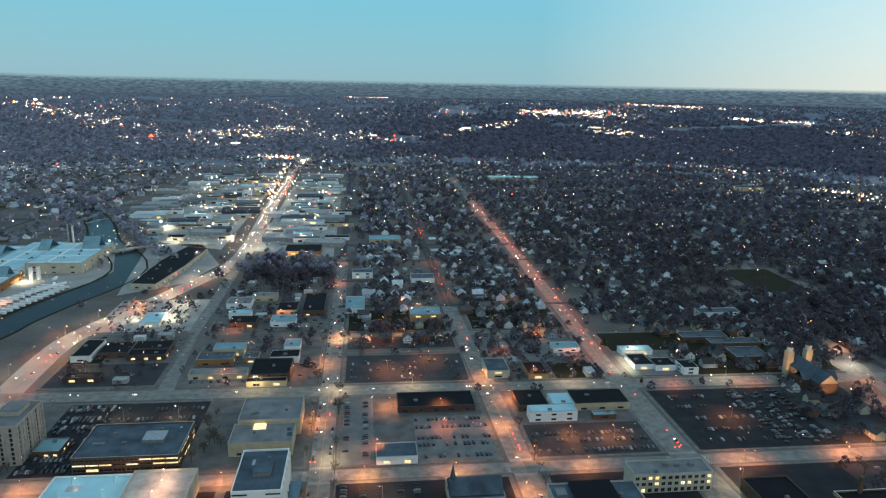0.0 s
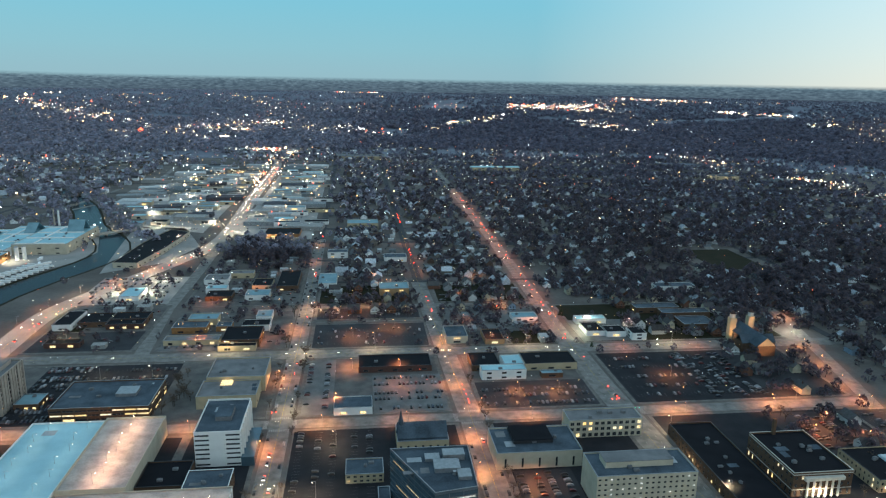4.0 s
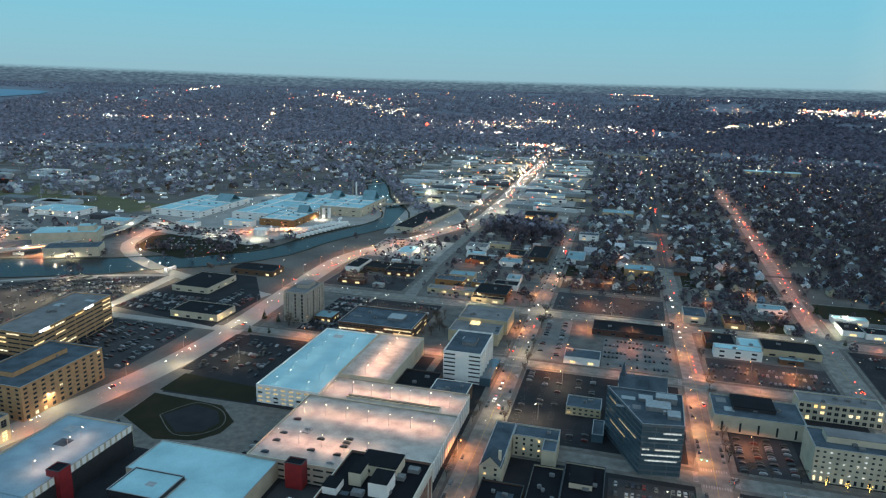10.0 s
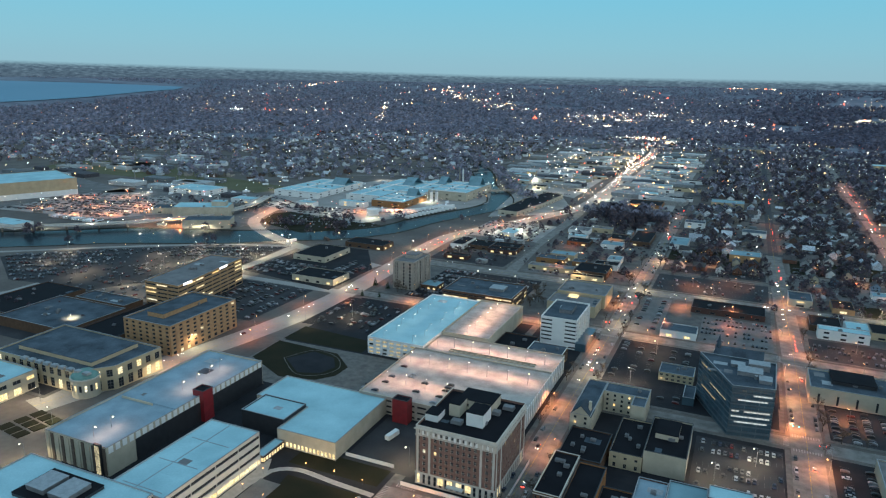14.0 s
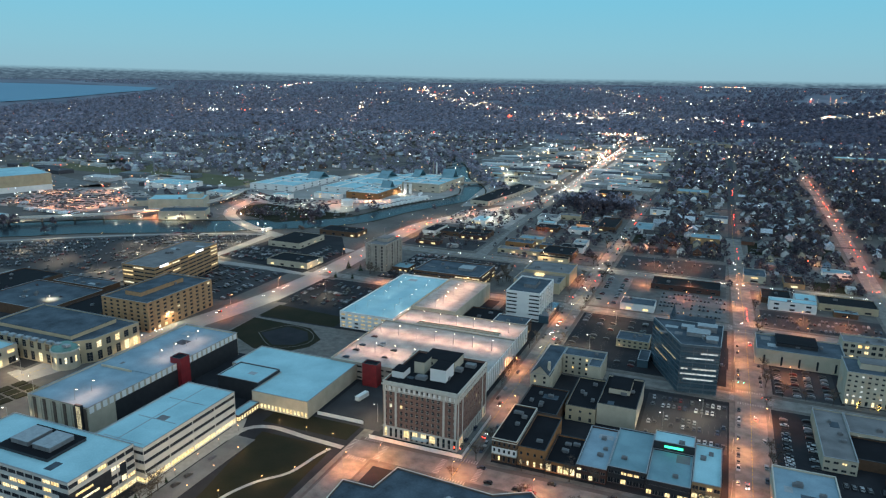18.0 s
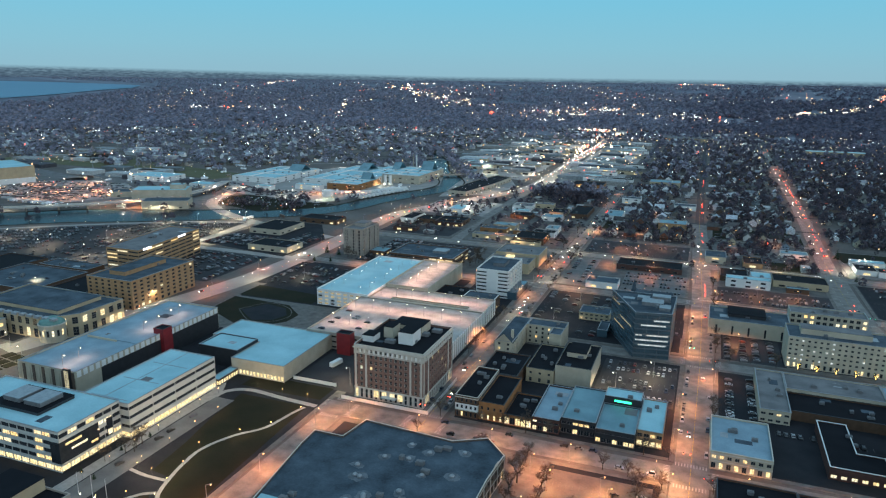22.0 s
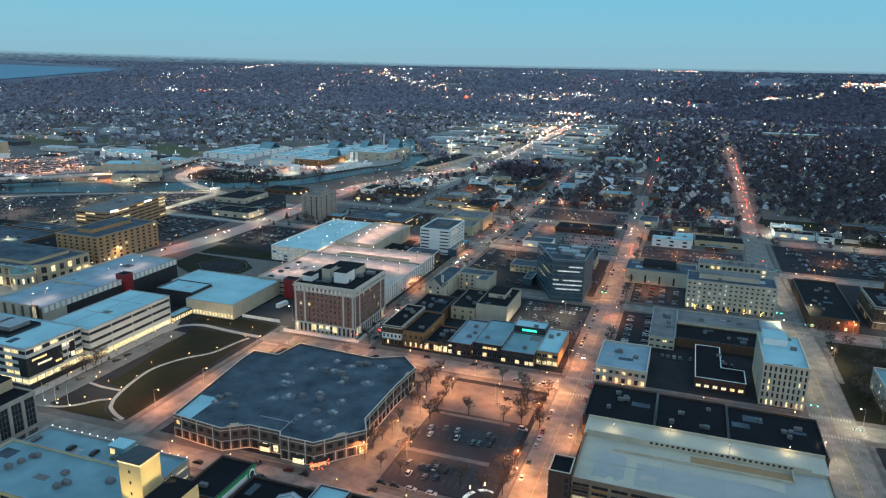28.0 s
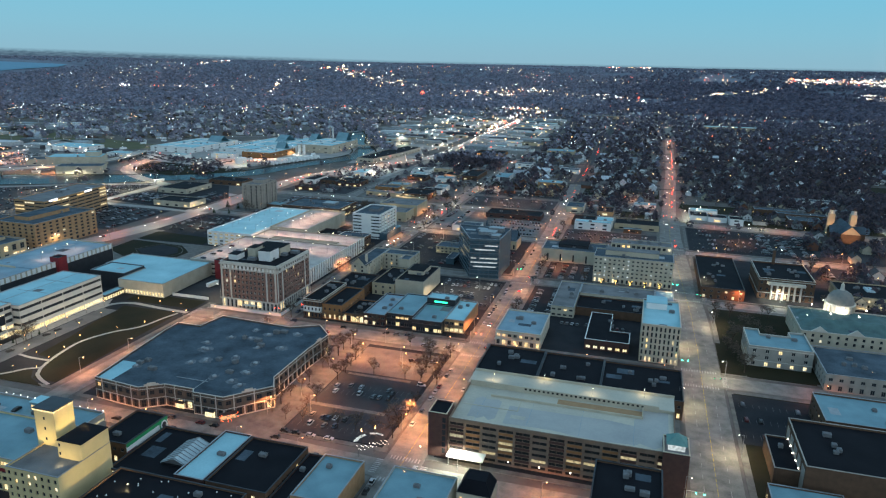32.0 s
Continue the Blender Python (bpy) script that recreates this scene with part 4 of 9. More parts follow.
ribbon("park_top_walk", smooth([(-154, 110), (-153, 124), (-141, 131), (-117, 129), (-94, 127.5)], 4), 3.4, KERB, "pale concrete walk along the head of the park", "path", 0.302)
ribbon("park_walk", [(-158, 10), (-158, 60), (-157.6, 122), (-163, 132)], 7, KERB, "pale concrete walk beside the office", "path", 0.306)
ribbon("park_drive", [(-147.6, 10), (-147.4, 60), (-147.2, 116)], 12.5, LOT_GREY, "access drive beside the office", "road", 0.31)
for x0, y0, x1, y1 in ((46, 75, 82, 77.4), (42, 37.5, 82, 40.5)):
    slab("median", rect(x0, y0, x1, y1), 0.2, 0.42, PAVING, "raised concrete median in the car park", "kerb")
slab("arena_walk", [(-226, 211), (-150, 211), (-150, 282), (-262, 280), (-262, 240)], 0.2, 0.266, PAVING, "pale concrete walk round the lawn", "path")
slab("mulch_bed", [(-236, 250), (-214, 233), (-199, 239), (-195, 252), (-205, 266), (-225, 270)], 0.2, 0.284, LOT, "dark mulched oval in the lawn", "planting bed")
ribbon("lawn_kerb", smooth([(-238, 250), (-214, 231), (-197, 237), (-192, 252), (-204, 268), (-226, 272), (-238, 250)], 4), 0.45, PAVING, "thin pale kerb round the mulched oval", "kerb", 0.288)
for k in range(3):
    for j in range(3):
        slab("planting_bed", [(-325 + 8.2 * k + 1.5 * j, 93 + 9.2 * j - 1.2 * k), (-318.6 + 8.2 * k + 1.5 * j, 92 + 9.2 * j - 1.2 * k), (-317.4 + 8.2 * k + 1.5 * j, 99.4 + 9.2 * j - 1.2 * k), (-323.8 + 8.2 * k + 1.5 * j, 100.4 + 9.2 * j - 1.2 * k)], 0.1, 0.5, GRASS, "dark planting bed with a low edge on the plaza", "planting bed")
for line, off, mt in ((ST_C[:60], 0, YELLOW), (ST_C[:60], 5.2, PAINT), (ST_C[:60], -5.2, PAINT), (BOULEVARD[:70], 0, YELLOW), (BOULEVARD[:70], 5.8, PAINT), (BOULEVARD[:70], -5.8, PAINT), (ST_A[:4], 0, YELLOW), (ST_B[:7], 0, YELLOW), ([(-300, 545), (-40, 541), (500, 536)], 0, YELLOW)):
    dashes(line, off, 3.0, 6.0 if mt is PAINT else 1.0, 0.22, mt)


def crossing(x, y, along, length, w=3.0):
    s = Shape()
    k = -length / 2
    while k < length / 2:
        a, b = (x + k, y) if along == "x" else (x, y + k)
        if along == "x":
            s.quad((a, y - w / 2, 0.275), (a + 0.6, y - w / 2, 0.275), (a + 0.6, y + w / 2, 0.275), (a, y + w / 2, 0.275))
        else:
            s.quad((x - w / 2, b, 0.275), (x + w / 2, b, 0.275), (x + w / 2, b + 0.6, 0.275), (x - w / 2, b + 0.6, 0.275))
        k += 1.4
    return structure("crosswalk", s, PAINT, "white ladder crosswalk on the street", "road marking")


for cx, cy, w, h in ((-30, 131, 15, 15), (105.6, 131, 17, 15), (231, 132, 21, 15), (107, 278, 17, 13), (229, 278, 21, 13), (104.2, -3, 15, 12), (232, -1, 21, 13), (106, 412, 17, 13), (222, 412, 21, 13), (-30, 412, 15, 13), (-82, 131, 13, 15)):
    crossing(cx, cy - h / 2 - 2.5, "x", w - 2)
    crossing(cx, cy + h / 2 + 2.5, "x", w - 2)
    crossing(cx - w / 2 - 2.5, cy, "y", h - 2)
    crossing(cx + w / 2 + 2.5, cy, "y", h - 2)
lake = Shape()
shore = [(-3700, 2000), (-3500, 2230), (-3300, 2420), (-3020, 2640), (-2760, 2790), (-2730, 2700), (-2775, 2532), (-2801, 2191), (-2868, 1858), (-3000, 1500), (-3450, 1300)]
mid_lake = (-3080, 2150)
rings = [[(mid_lake[0] + (x - mid_lake[0]) * f, mid_lake[1] + (y - mid_lake[1]) * f) for x, y in smooth(shore + [shore[0]], 90)] for f in (0.0, 0.25, 0.5, 0.75, 1.0)]
for ra, rb in zip(rings, rings[1:]):
    for (p, q), (r, s) in zip(zip(ra, ra[1:]), zip(rb, rb[1:])):
        lake.quad(*[(x, y, float(land(x, y)) + 3) for x, y in (r, p, q, s)])
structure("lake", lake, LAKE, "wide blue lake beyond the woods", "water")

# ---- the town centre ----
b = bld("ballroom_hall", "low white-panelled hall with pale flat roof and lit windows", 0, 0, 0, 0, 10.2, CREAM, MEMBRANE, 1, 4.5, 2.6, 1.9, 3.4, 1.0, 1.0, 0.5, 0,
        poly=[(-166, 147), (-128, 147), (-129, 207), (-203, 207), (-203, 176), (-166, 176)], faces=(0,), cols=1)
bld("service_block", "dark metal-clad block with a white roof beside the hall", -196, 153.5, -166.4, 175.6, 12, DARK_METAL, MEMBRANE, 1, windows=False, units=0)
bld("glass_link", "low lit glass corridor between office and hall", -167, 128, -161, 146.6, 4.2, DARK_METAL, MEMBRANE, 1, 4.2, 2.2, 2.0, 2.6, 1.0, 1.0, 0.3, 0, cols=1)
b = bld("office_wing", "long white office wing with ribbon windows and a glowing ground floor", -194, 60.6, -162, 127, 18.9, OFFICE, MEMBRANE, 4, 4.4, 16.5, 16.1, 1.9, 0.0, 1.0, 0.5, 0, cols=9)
for k in range(3):
    part("roof_seam", Shape().box(-12, -30 + k * 22, 18.93, 12, -29.6 + k * 22, 19.05), METAL, b)
part("roof_seam", Shape().box(-3, -32, 18.93, -2.6, 32, 19.05), METAL, b)
b = bld("front_office", "white office block with dark glass corner and rooftop plant", -246, 24, -167, 60, 20.6, OFFICE, MEMBRANE, 5, 4.4, 5.3, 5.15, 2.2, 0.3, 1.0, 0.5, 0, cols=3, frames=DARK_METAL)
upper(b, -222, 33, -190, 54, 20.6, 22.2, DARK_METAL, ROOF_DARK, "plant_screen")
upper(b, -218, 37, -207, 50, 22.5, 24.6, METAL, METAL, "plant_unit")
upper(b, -204, 37, -193, 50, 22.5, 24.6, METAL, METAL, "plant_unit")
part("corner_glass", Shape().box(34, -18.4, 5, 39.8, 4, 15.6), GLASS, b, "dark reflective corner glazing")
for k, (y0, y1, z) in enumerate(((-12, -3, 9.6), (-15, -6, 13.0), (-1, 3, 7.0))):
    part("lit_panel", Shape().box(39.8, y0, z, 39.86, y1, z + 1.1), LIT, b, "lit rooms behind the glazing")
part("tall_window", Shape().box(39.52, 9, 6, 39.7, 12.6, 15), GLASS, b)
part("tall_window_glow", Shape().box(39.7, 9.4, 6.2, 39.74, 12.2, 9), LIT, b)
part("dark_base", Shape().box(39.5, -18, 0.25, 39.6, 17.9, 1.0), DARK_METAL, b)
b = bld("exhibition_hall", "long hall with striped panel walls and rooftop parking", -269, 84, -224, 208, 15.6, CREAM, MEMBRANE_GREY, 1, windows=False, units=0, par=1.1)
for k in range(12):
    part("panel", Shape().box(-22.3 + k * 3.8, -62.35, 0.3, -20.2 + k * 3.8, -62.06, 15.8), BRICK_HALL if k % 2 else CREAM, b)
for k in range(28):
    part("wall_panel", Shape().box(22.56, -61 + k * 4.4, 12.8, 22.8, -58.2 + k * 4.4, 16.4), WHITE, b)
part("dark_wall", Shape().box(22.54, -44, 0.2, 22.7, 61.5, 12.6), DARK_METAL, b)
part("stair_case", Shape().box(14.6, -63.4, 0.2, 19.4, -62.0, 17.9), DARK_METAL, b)
part("stair_glass", pane(3.4, 16.4, LIT_DECK, DARK_METAL, 3, 11), None, b, "lit stair glazing", pose(17, -63.46, 0.8))
part("ramp_wall", Shape().box(-18, -16, 15.6, 6, -15.6, 17.0), CREAM, b)
# Emissive strip on the deck stands in for light from a ramp opening.
part("ramp_slot", Shape().box(-18, -15.6, 15.63, 4, -14.2, 15.7), LIT, b, "glowing strip in place of a lit ramp opening")
part("raised_deck", Shape().box(-8, -14, 15.6, 21.5, 22, 16.1), MEMBRANE_GREY, b, "raised blue-grey deck")
bld("stair_tower_red", "red metal-clad stair tower at the parking hall", -229, 150, -221, 158, 19.5, RED_PANEL, ROOF_DARK, 1, windows=False, units=0, category="tower", par=0.4)
bld("stair_tower_red", "red metal-clad stair tower of the garage", -121, 199, -111, 205.6, 15, RED_PANEL, ROOF_DARK, 1, windows=False, units=0, category="tower", par=0.4)
b = bld("brick_hotel", "tan brick hotel of seven storeys with rows of windows", -358, 216, -312, 287, 22.8, BRICK_TAN, ROOF_SLATE, 7, 4.2, 4.6, 2.0, 1.7, 0.03, 0.2, 0.9, 4, cols=1)
upper(b, -346, 228, -330, 274, 22.8, 26.2, BRICK_TAN, ROOF_SLATE)
bo = bld("brick_office", "brown brick office with long lit window bands", 0, 0, 0, 0, 25.2, BRICK_TAN, ROOF_GREY, 7, 4.0, 8.0, 7.4, 1.4, 0.34, 0.3, 0.9, 3, poly=[(-412, 288), (-374, 288), (-388, 386), (-424, 383)], cols=3)
ax, ay = bo.location.x, bo.location.y
for a0, a1 in ((7, 19), (62, 74)):
    part("sign_panel", on_wall(Shape(), (-374 - ax, 288 - ay), (-388 - ax, 386 - ay), a0, a1, 24.2, 25.8, 0.3), LIT_SIGN, bo, "white lit sign panel")
b = bld("convention_centre", "wide convention centre with a dark flat roof and tall arched bays", 0, 0, 0, 0, 15.5, BEIGE, ROOF_SLATE, 2, 8.0, 5.0, 2.6, 4.8, 0.22, 0.3, 1.0, 0, poly=[(-398, 144), (-318, 144), (-304, 160), (-302, 197), (-400, 199)], cols=2, rows=3)
upper(b, -388, 154, -318, 192, 15.5, 18.2, BEIGE, ROOF_SLATE, "raised_roof")
for k in range(9):
    part("roof_hatch", Shape().box(-24 + k * 7.2 - 2.4, -26.5, 15.5, -24 + k * 7.2 + 2.4, -22.8, 17.0, 0.3), METAL, b)
t = thing("corner_rotunda", "round stone rotunda with a green copper dome", "rotunda", -316, 147)
part("drum", Shape().tube(0, 0, 0, 12, 8.5, 8.5, 20), CREAM, t)
part("cornice", Shape().tube(0, 0, 12, 12.8, 9.1, 9.1, 20), LIMESTONE, t)
d = Shape()
for k in range(5):
    a0, a1 = k * math.pi / 10, (k + 1) * math.pi / 10
    d.tube(0, 0, 12.8 + 4 * math.sin(a0), 12.8 + 4 * math.sin(a1), 8.4 * math.cos(a0), max(0.3, 8.4 * math.cos(a1)), 20)
part("dome", d, COPPER, t)
for k in range(8):
    a = math.radians(-150 + k * 22)
    part("window", pane(1.7, 4.5, LIT if k % 2 else GLASS), None, t, at=pose(8.53 * math.cos(a), 8.53 * math.sin(a), 4.5, 0, 0, math.degrees(a) + 90))
bld("arcade_hall", "cream stone hall with glowing arches on the ground floor", -462, 112, -352, 140, 12, CREAM, MEMBRANE, 2, 6.0, 6.0, 3.4, 2.6, 0.2, 0.9, 1.0, 3, cols=2)
for k, (x0, y0, x1, y1, h, rf) in enumerate(((-486, 204, -408, 262, 8, ROOF_SLATE), (-404, 204, -364, 286, 7, ROOF_DARK), (-540, 214, -490, 290, 6, ROOF_DARK), (-470, 264, -412, 284, 9, ROOF_SLATE))):
    bld("mall_block", "low windowless store block with a dark flat roof", x0, y0, x1, y1, h, BRICK_BROWN, rf, 1, windows=False, units=5, group="mall blocks")
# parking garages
# Garage openings hold glowing or near-black panes in place of lit and shaded levels.
bld("parking_garage", "concrete parking garage with a pale blue-lit top deck", -188, 286, -142.2, 402, 12.4, WHITE, MEMBRANE, 4, 3.1, 5.6, 3.4, 1.5, 0.5, 0, 1.0, 0, lit_mats=(LIT_DECK, SHADE_FILL), cols=1, cap=WHITE)
bld("parking_garage", "concrete parking garage with a warm-lit upper deck", -141.8, 318.4, -104, 404, 12.8, CREAM, DECK, 4, 3.2, 8.0, 7.2, 1.5, 0.3, 0, 1.4, 0, lit_mats=(LIT_DECK, SHADE_FILL), cols=1, faces=(), cap=CREAM)
b = bld("parking_garage", "concrete parking garage with a warm-lit lower deck and white fins", -148, 206, -46, 285.6, 11, CONCRETE, DECK, 3, 3.6, 8.0, 6.4, 1.4, 0.2, 0, 1.0, 0, lit_mats=(LIT_DECK, SHADE_FILL), cols=1, faces=(0, 1), cap=CREAM)
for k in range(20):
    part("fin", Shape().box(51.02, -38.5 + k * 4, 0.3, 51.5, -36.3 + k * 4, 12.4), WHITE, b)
b = bld("parking_garage", "concrete parking garage wing with a warm-lit deck", -141.8, 286, -46, 318, 11, CONCRETE, DECK, 3, 3.6, 8.0, 6.4, 1.4, 0.2, 0, 1.0, 0, lit_mats=(LIT_DECK, SHADE_FILL), cols=1, faces=(1,), cap=CREAM)
# Dark strip laid on the deck as the shade of an uncut opening.
part("ramp_opening", Shape().box(-30, -11, 11.03, 30, -8.2, 11.2), SHADE_FILL, b)
part("ramp_wall", Shape().box(-30, -8.2, 11.0, 34, -7.7, 12.2), CREAM, b)
part("ramp_wall", Shape().box(-30, -11.5, 11.0, 34, -11, 12.2), CREAM, b)
for k in range(6):
    part("fin", Shape().box(47.92, -14.5 + k * 5, 0.3, 48.4, -12.3 + k * 5, 12.4), WHITE, b)
# white tower and its neighbours
b = bld("office_tower", "white eight-storey office tower with dark window bands", -76, 360, -48, 406, 23.0, WHITE, ROOF_SLATE, 7, 4.2, 9.2, 8.4, 1.3, 0.04, 0, 1.1, 1, cols=6, cap=WHITE)
part("centre_panel", Shape().box(-4.2, -23.3, 0.3, 4.2, -23.02, 24.0), WHITE, b)
for k in range(6):
    part("side_fin", Shape().box(14.02, -20 + k * 7.6, 4.0, 15.2, -19.2 + k * 7.6, 24.0), WHITE, b)
upper(b, -66, 376, -56, 392, 23, 26.0, UNIT, ROOF_SLATE)
part("lobby_link", Shape().box(13.9, -24, 0.2, 22, 14, 6.5), CURTAIN, b)
bld("office_annex", "low annex with a dark roof edged in white", -75, 314, -49, 340, 9.6, BRICK_BROWN, ROOF_SLATE, 2, 4.5, 5, 3.5, 1.4, 0.1, 0, 0.6, 3, cap=WHITE)
bld("link_block", "low dark link building behind the garage", -103.6, 330, -76, 358, 6, BRICK_BROWN, ROOF_DARK, 1, windows=False, units=2)
b = bld("bank_hall", "beige stone hall with a broad grey roof", -93, 440, -50, 468, 9.6, BEIGE, ROOF_GREY, 1, 9.6, 9, 2, 2, 0.0, 0, 0.9, 1)
part("skylight", Shape().box(-8, 6, 9.6, 1, 14, 11.0, 0.8), LIT_SHOP, b, "glowing skylight")
bld("bank_hall", "beige stone block with a grey roof and plant units", -91, 468.4, -47, 506, 12, BEIGE, ROOF_GREY, 2, 6, 9, 2, 2, 0.0, 0, 0.9, 3, windows=False)
b = bld("brown_office", "low brown office with glowing window bands", -189, 427, -122, 473, 10.2, BRICK_BROWN, ROOF_SLATE, 3, 3.6, 5.4, 5.0, 1.3, 0.42, 0.2, 1.0, 4, cols=3)
upper(b, -150, 445, -136, 458, 10.2, 12.4, METAL, METAL, "plant_screen")
b = bld("concrete_tower", "concrete office tower with deep vertical piers", -248, 440, -226, 478, 27, CONCRETE, ROOF_GREY, 8, 3.6, 4.4, 1.5, 2.6, 0.03, 0, 1.4, 2, cols=1, cap=CONCRETE)
upper(b, -244, 458, -232, 474, 27, 30.5, CONCRETE, ROOF_GREY)
for k in range(7):
    part("pier", Shape().box(-10.9 + k * 3.2, -19.5, 0.2, -9.7 + k * 3.2, -19.02, 28), CONCRETE, b)
for k in range(10):
    part("pier", Shape().box(11.02, -18.6 + k * 4, 0.2, 11.5, -17.2 + k * 4, 28), CONCRETE, b)
bld("kiosk_block", "small flat-roofed block beside the concrete tower", -222, 448, -205, 466, 5, BRICK_BROWN, ROOF_TEAL, 1, 5, 4, 2, 2, 0.5, 0, 0.4, 1)
# the old brick hotel
h = bld("old_hotel", "red-brown brick hotel of eight storeys with pale stone base and cornice", -80, 147, -37, 194, 31.5, BRICK_HOTEL, ROOF_DARK, 8, 7.0, 3.05, 1.6, 2.1, 0.02, 0.25, 1.4, 6, trim=LIMESTONE, cols=1, rows=2, frames=LIMESTONE, bands={0: LIMESTONE, 7: LIMESTONE, 8: LIMESTONE})
for z, t in ((0.25, 3.4), (6.2, 0.9), (27.4, 0.5), (30.6, 0.7)):
    part("stone_course", Shape().prism(inset(rect(-21.5, -23.5, 21.5, 23.5), -0.16), z, z + t) if z > 5 else Shape().box(-21.7, -23.7, 0.25, 21.7, -23.54, 0.9), LIMESTONE, h)
for k in range(15):
    for z in (28.2,):
        part("stone_panel", Shape().box(-20.8 + k * 2.87, -23.62, z, -19.6 + k * 2.87, -23.5, z + 2.2), WHITE, h)
for xx in (-21.0, -14.4, 13.2, 19.8):
    part("stone_strip", Shape().box(xx, -23.66, 7, xx + 1.2, -23.52, 32.6), LIMESTONE, h)
for yy in (-23, -16.5, 15.4, 22):
    part("stone_strip", Shape().box(21.52, yy, 7, 21.66, yy + 1.2, 32.6), LIMESTONE, h)
part("cornice", Shape().box(-22.2, -24.2, 31.0, 22.2, -23.6, 31.5).box(21.6, -24.2, 31.0, 22.2, 24.0, 31.5), LIMESTONE, h)
for k in range(4):
    part("arched_window", pane(3.2, 4.2, LIT_SHOP, LIMESTONE, 3, 3), None, h, "tall lit arched window", pose(-7.5 + k * 5, -23.75, 2.2))
upper(h, -70, 166, -64, 176, 31.5, 38.2, CREAM, ROOF_DARK, "lift_house")
pent = upper(h, -69, 176, -50, 190, 31.5, 37.0, CREAM, ROOF_DARK, "penthouse")
upper(h, -58, 160, -49, 172, 31.5, 38.6, WHITE, ROOF_DARK, "lift_house")
upper(h, -79, 156, -72, 165, 31.5, 35.2, WHITE, ROOF_DARK, "lift_house")
for k in range(4):
    part("window", pane(1.3, 1.8, GLASS, LIMESTONE), None, pent, at=pose(-67 + 58.5 + k * 3.4, 175.95 - 170.5, 33.2))
for x0, y0 in ((-66, 158), (-52, 176), (-47, 184)):
    part("roof_plant", Shape().box(x0 + 58.5, y0 - 170.5, 31.52, x0 + 64.5, y0 - 166.5, 33.4, 0.2), UNIT, h)
part("entrance_canopy", Shape().box(-3.5, -26.6, 3.6, 5.5, -23.8, 4.1), GLAZING, h, "pale glass entrance canopy")
fence = thing("hoarding", "white printed hoarding round the building site", "fence", -60, 144)
for k in range(18):
    part("panel", Shape().box(-26 + k * 3, -2.2, 0.2, -23.1 + k * 3, -2.05, 2.4), WHITE, fence)
for k in range(16):
    part("panel", Shape().box(27.5, -2 + k * 3, 0.2, 27.65, 0.9 + k * 3, 2.4), WHITE, fence)
f2 = thing("hoarding", "white printed hoarding at the vacant lot", "fence", -111, 154)
for k in range(10):
    part("panel", Shape().box(-15 + k * 3, 0, 0.2, -12.1 + k * 3, 0.15, 2.4), WHITE, f2)
tr = thing("site_trailer", "white site trailer on the vacant lot", "trailer", -112, 182, turn=80)
part("body", Shape().box(-5, -1.5, 0.9, 5, 1.5, 3.6, 0.08), WHITE, tr)
part("skirt", Shape().box(-4.6, -1.3, 0.2, 4.6, 1.3, 0.9), DARK_METAL, tr)
# glass office
g = bld("glass_office", "sharp-cornered office tower of blue reflective glass", 0, 0, 0, 0, 31, BLUE_METAL, ROOF_SLATE, 9, 3.6, 7.6, 7.3, 2.5, 0.0, 0.1, 1.2, 0, frames=DARK_METAL, poly=[(43, 316), (64, 270), (87, 274), (88, 316)], cols=5, cap=METAL, depth=0.12, lit_mats=(LIT_COOL, CURTAIN))
for x0, y0, x1, y1, z in ((66, 290, 80, 300, 33.5), (72, 302, 84, 309, 34.5), (78, 282, 85, 290, 33), (62, 302, 70, 308, 32.6)):
    upper(g, x0, y0, x1, y1, 31, z, METAL, METAL, "plant_unit")
for k in range(4):
    part("fan", Shape().tube(6 + k * 2.6, -6, 31, 33.2, 1.1, 1.1, 10), METAL, g)
gx, gy = g.location.x, g.location.y
for z, a0, a1 in ((9.2, 3, 21), (12.6, 1, 22), (16.0, 8, 22), (16.0, 1, 5), (23.0, 4, 20), (26.4, 12, 22)):
    part("lit_band", on_wall(Shape(), (64 - gx, 270 - gy), (87 - gx, 274 - gy), a0, a1, z, z + 0.9, 0.06), LIT_COOL, g, "thin band of lit office windows")
for z, a0, a1 in ((12.6, 8, 30), (19.4, 20, 44), (26.4, 4, 18)):
    part("lit_band", on_wall(Shape(), (43 - gx, 316 - gy), (64 - gx, 270 - gy), a0, a1, z, z + 0.5, 0.06), LIT_DECK, g, "thin band of lit office windows")
bld("glass_podium", "low glass podium beside the glass office", 36, 300, 43, 320, 5, CURTAIN, ROOF_SLATE, 1, units=0, windows=False)
bld("grey_annex", "small grey annex beside the dark car park", 17, 333, 40, 351, 6, BEIGE, ROOF_SLATE, 2, 3.2, 4, 2, 1.4, 0.1, 0, 0.5, 2)
# gothic club, theatre, shops
gb = bld("gothic_club", "cream stone building with steep gables round a court", -21, 232, -9, 284, 13, CREAM, ROOF_SLATE, 4, 3.6, 5.4, 1.5, 1.7, 0.15, 0.2, 0.6, 0, cols=1)
part("gable", Shape().gable(-6, -26, 6, -14, 13, 6, 0.3, "y"), ROOF_SLATE, gb)
part("gable_wall", Shape().prism([(-5.9, -25.9), (5.9, -25.9), (5.9, -25.4), (-5.9, -25.4)], 13, 18.2, [(-0.4, -25.9), (0.4, -25.9), (0.4, -25.4), (-0.4, -25.4)]), CREAM, gb)
part("chimney", Shape().box(3.5, -21, 13, 5, -19, 20), CREAM, gb)
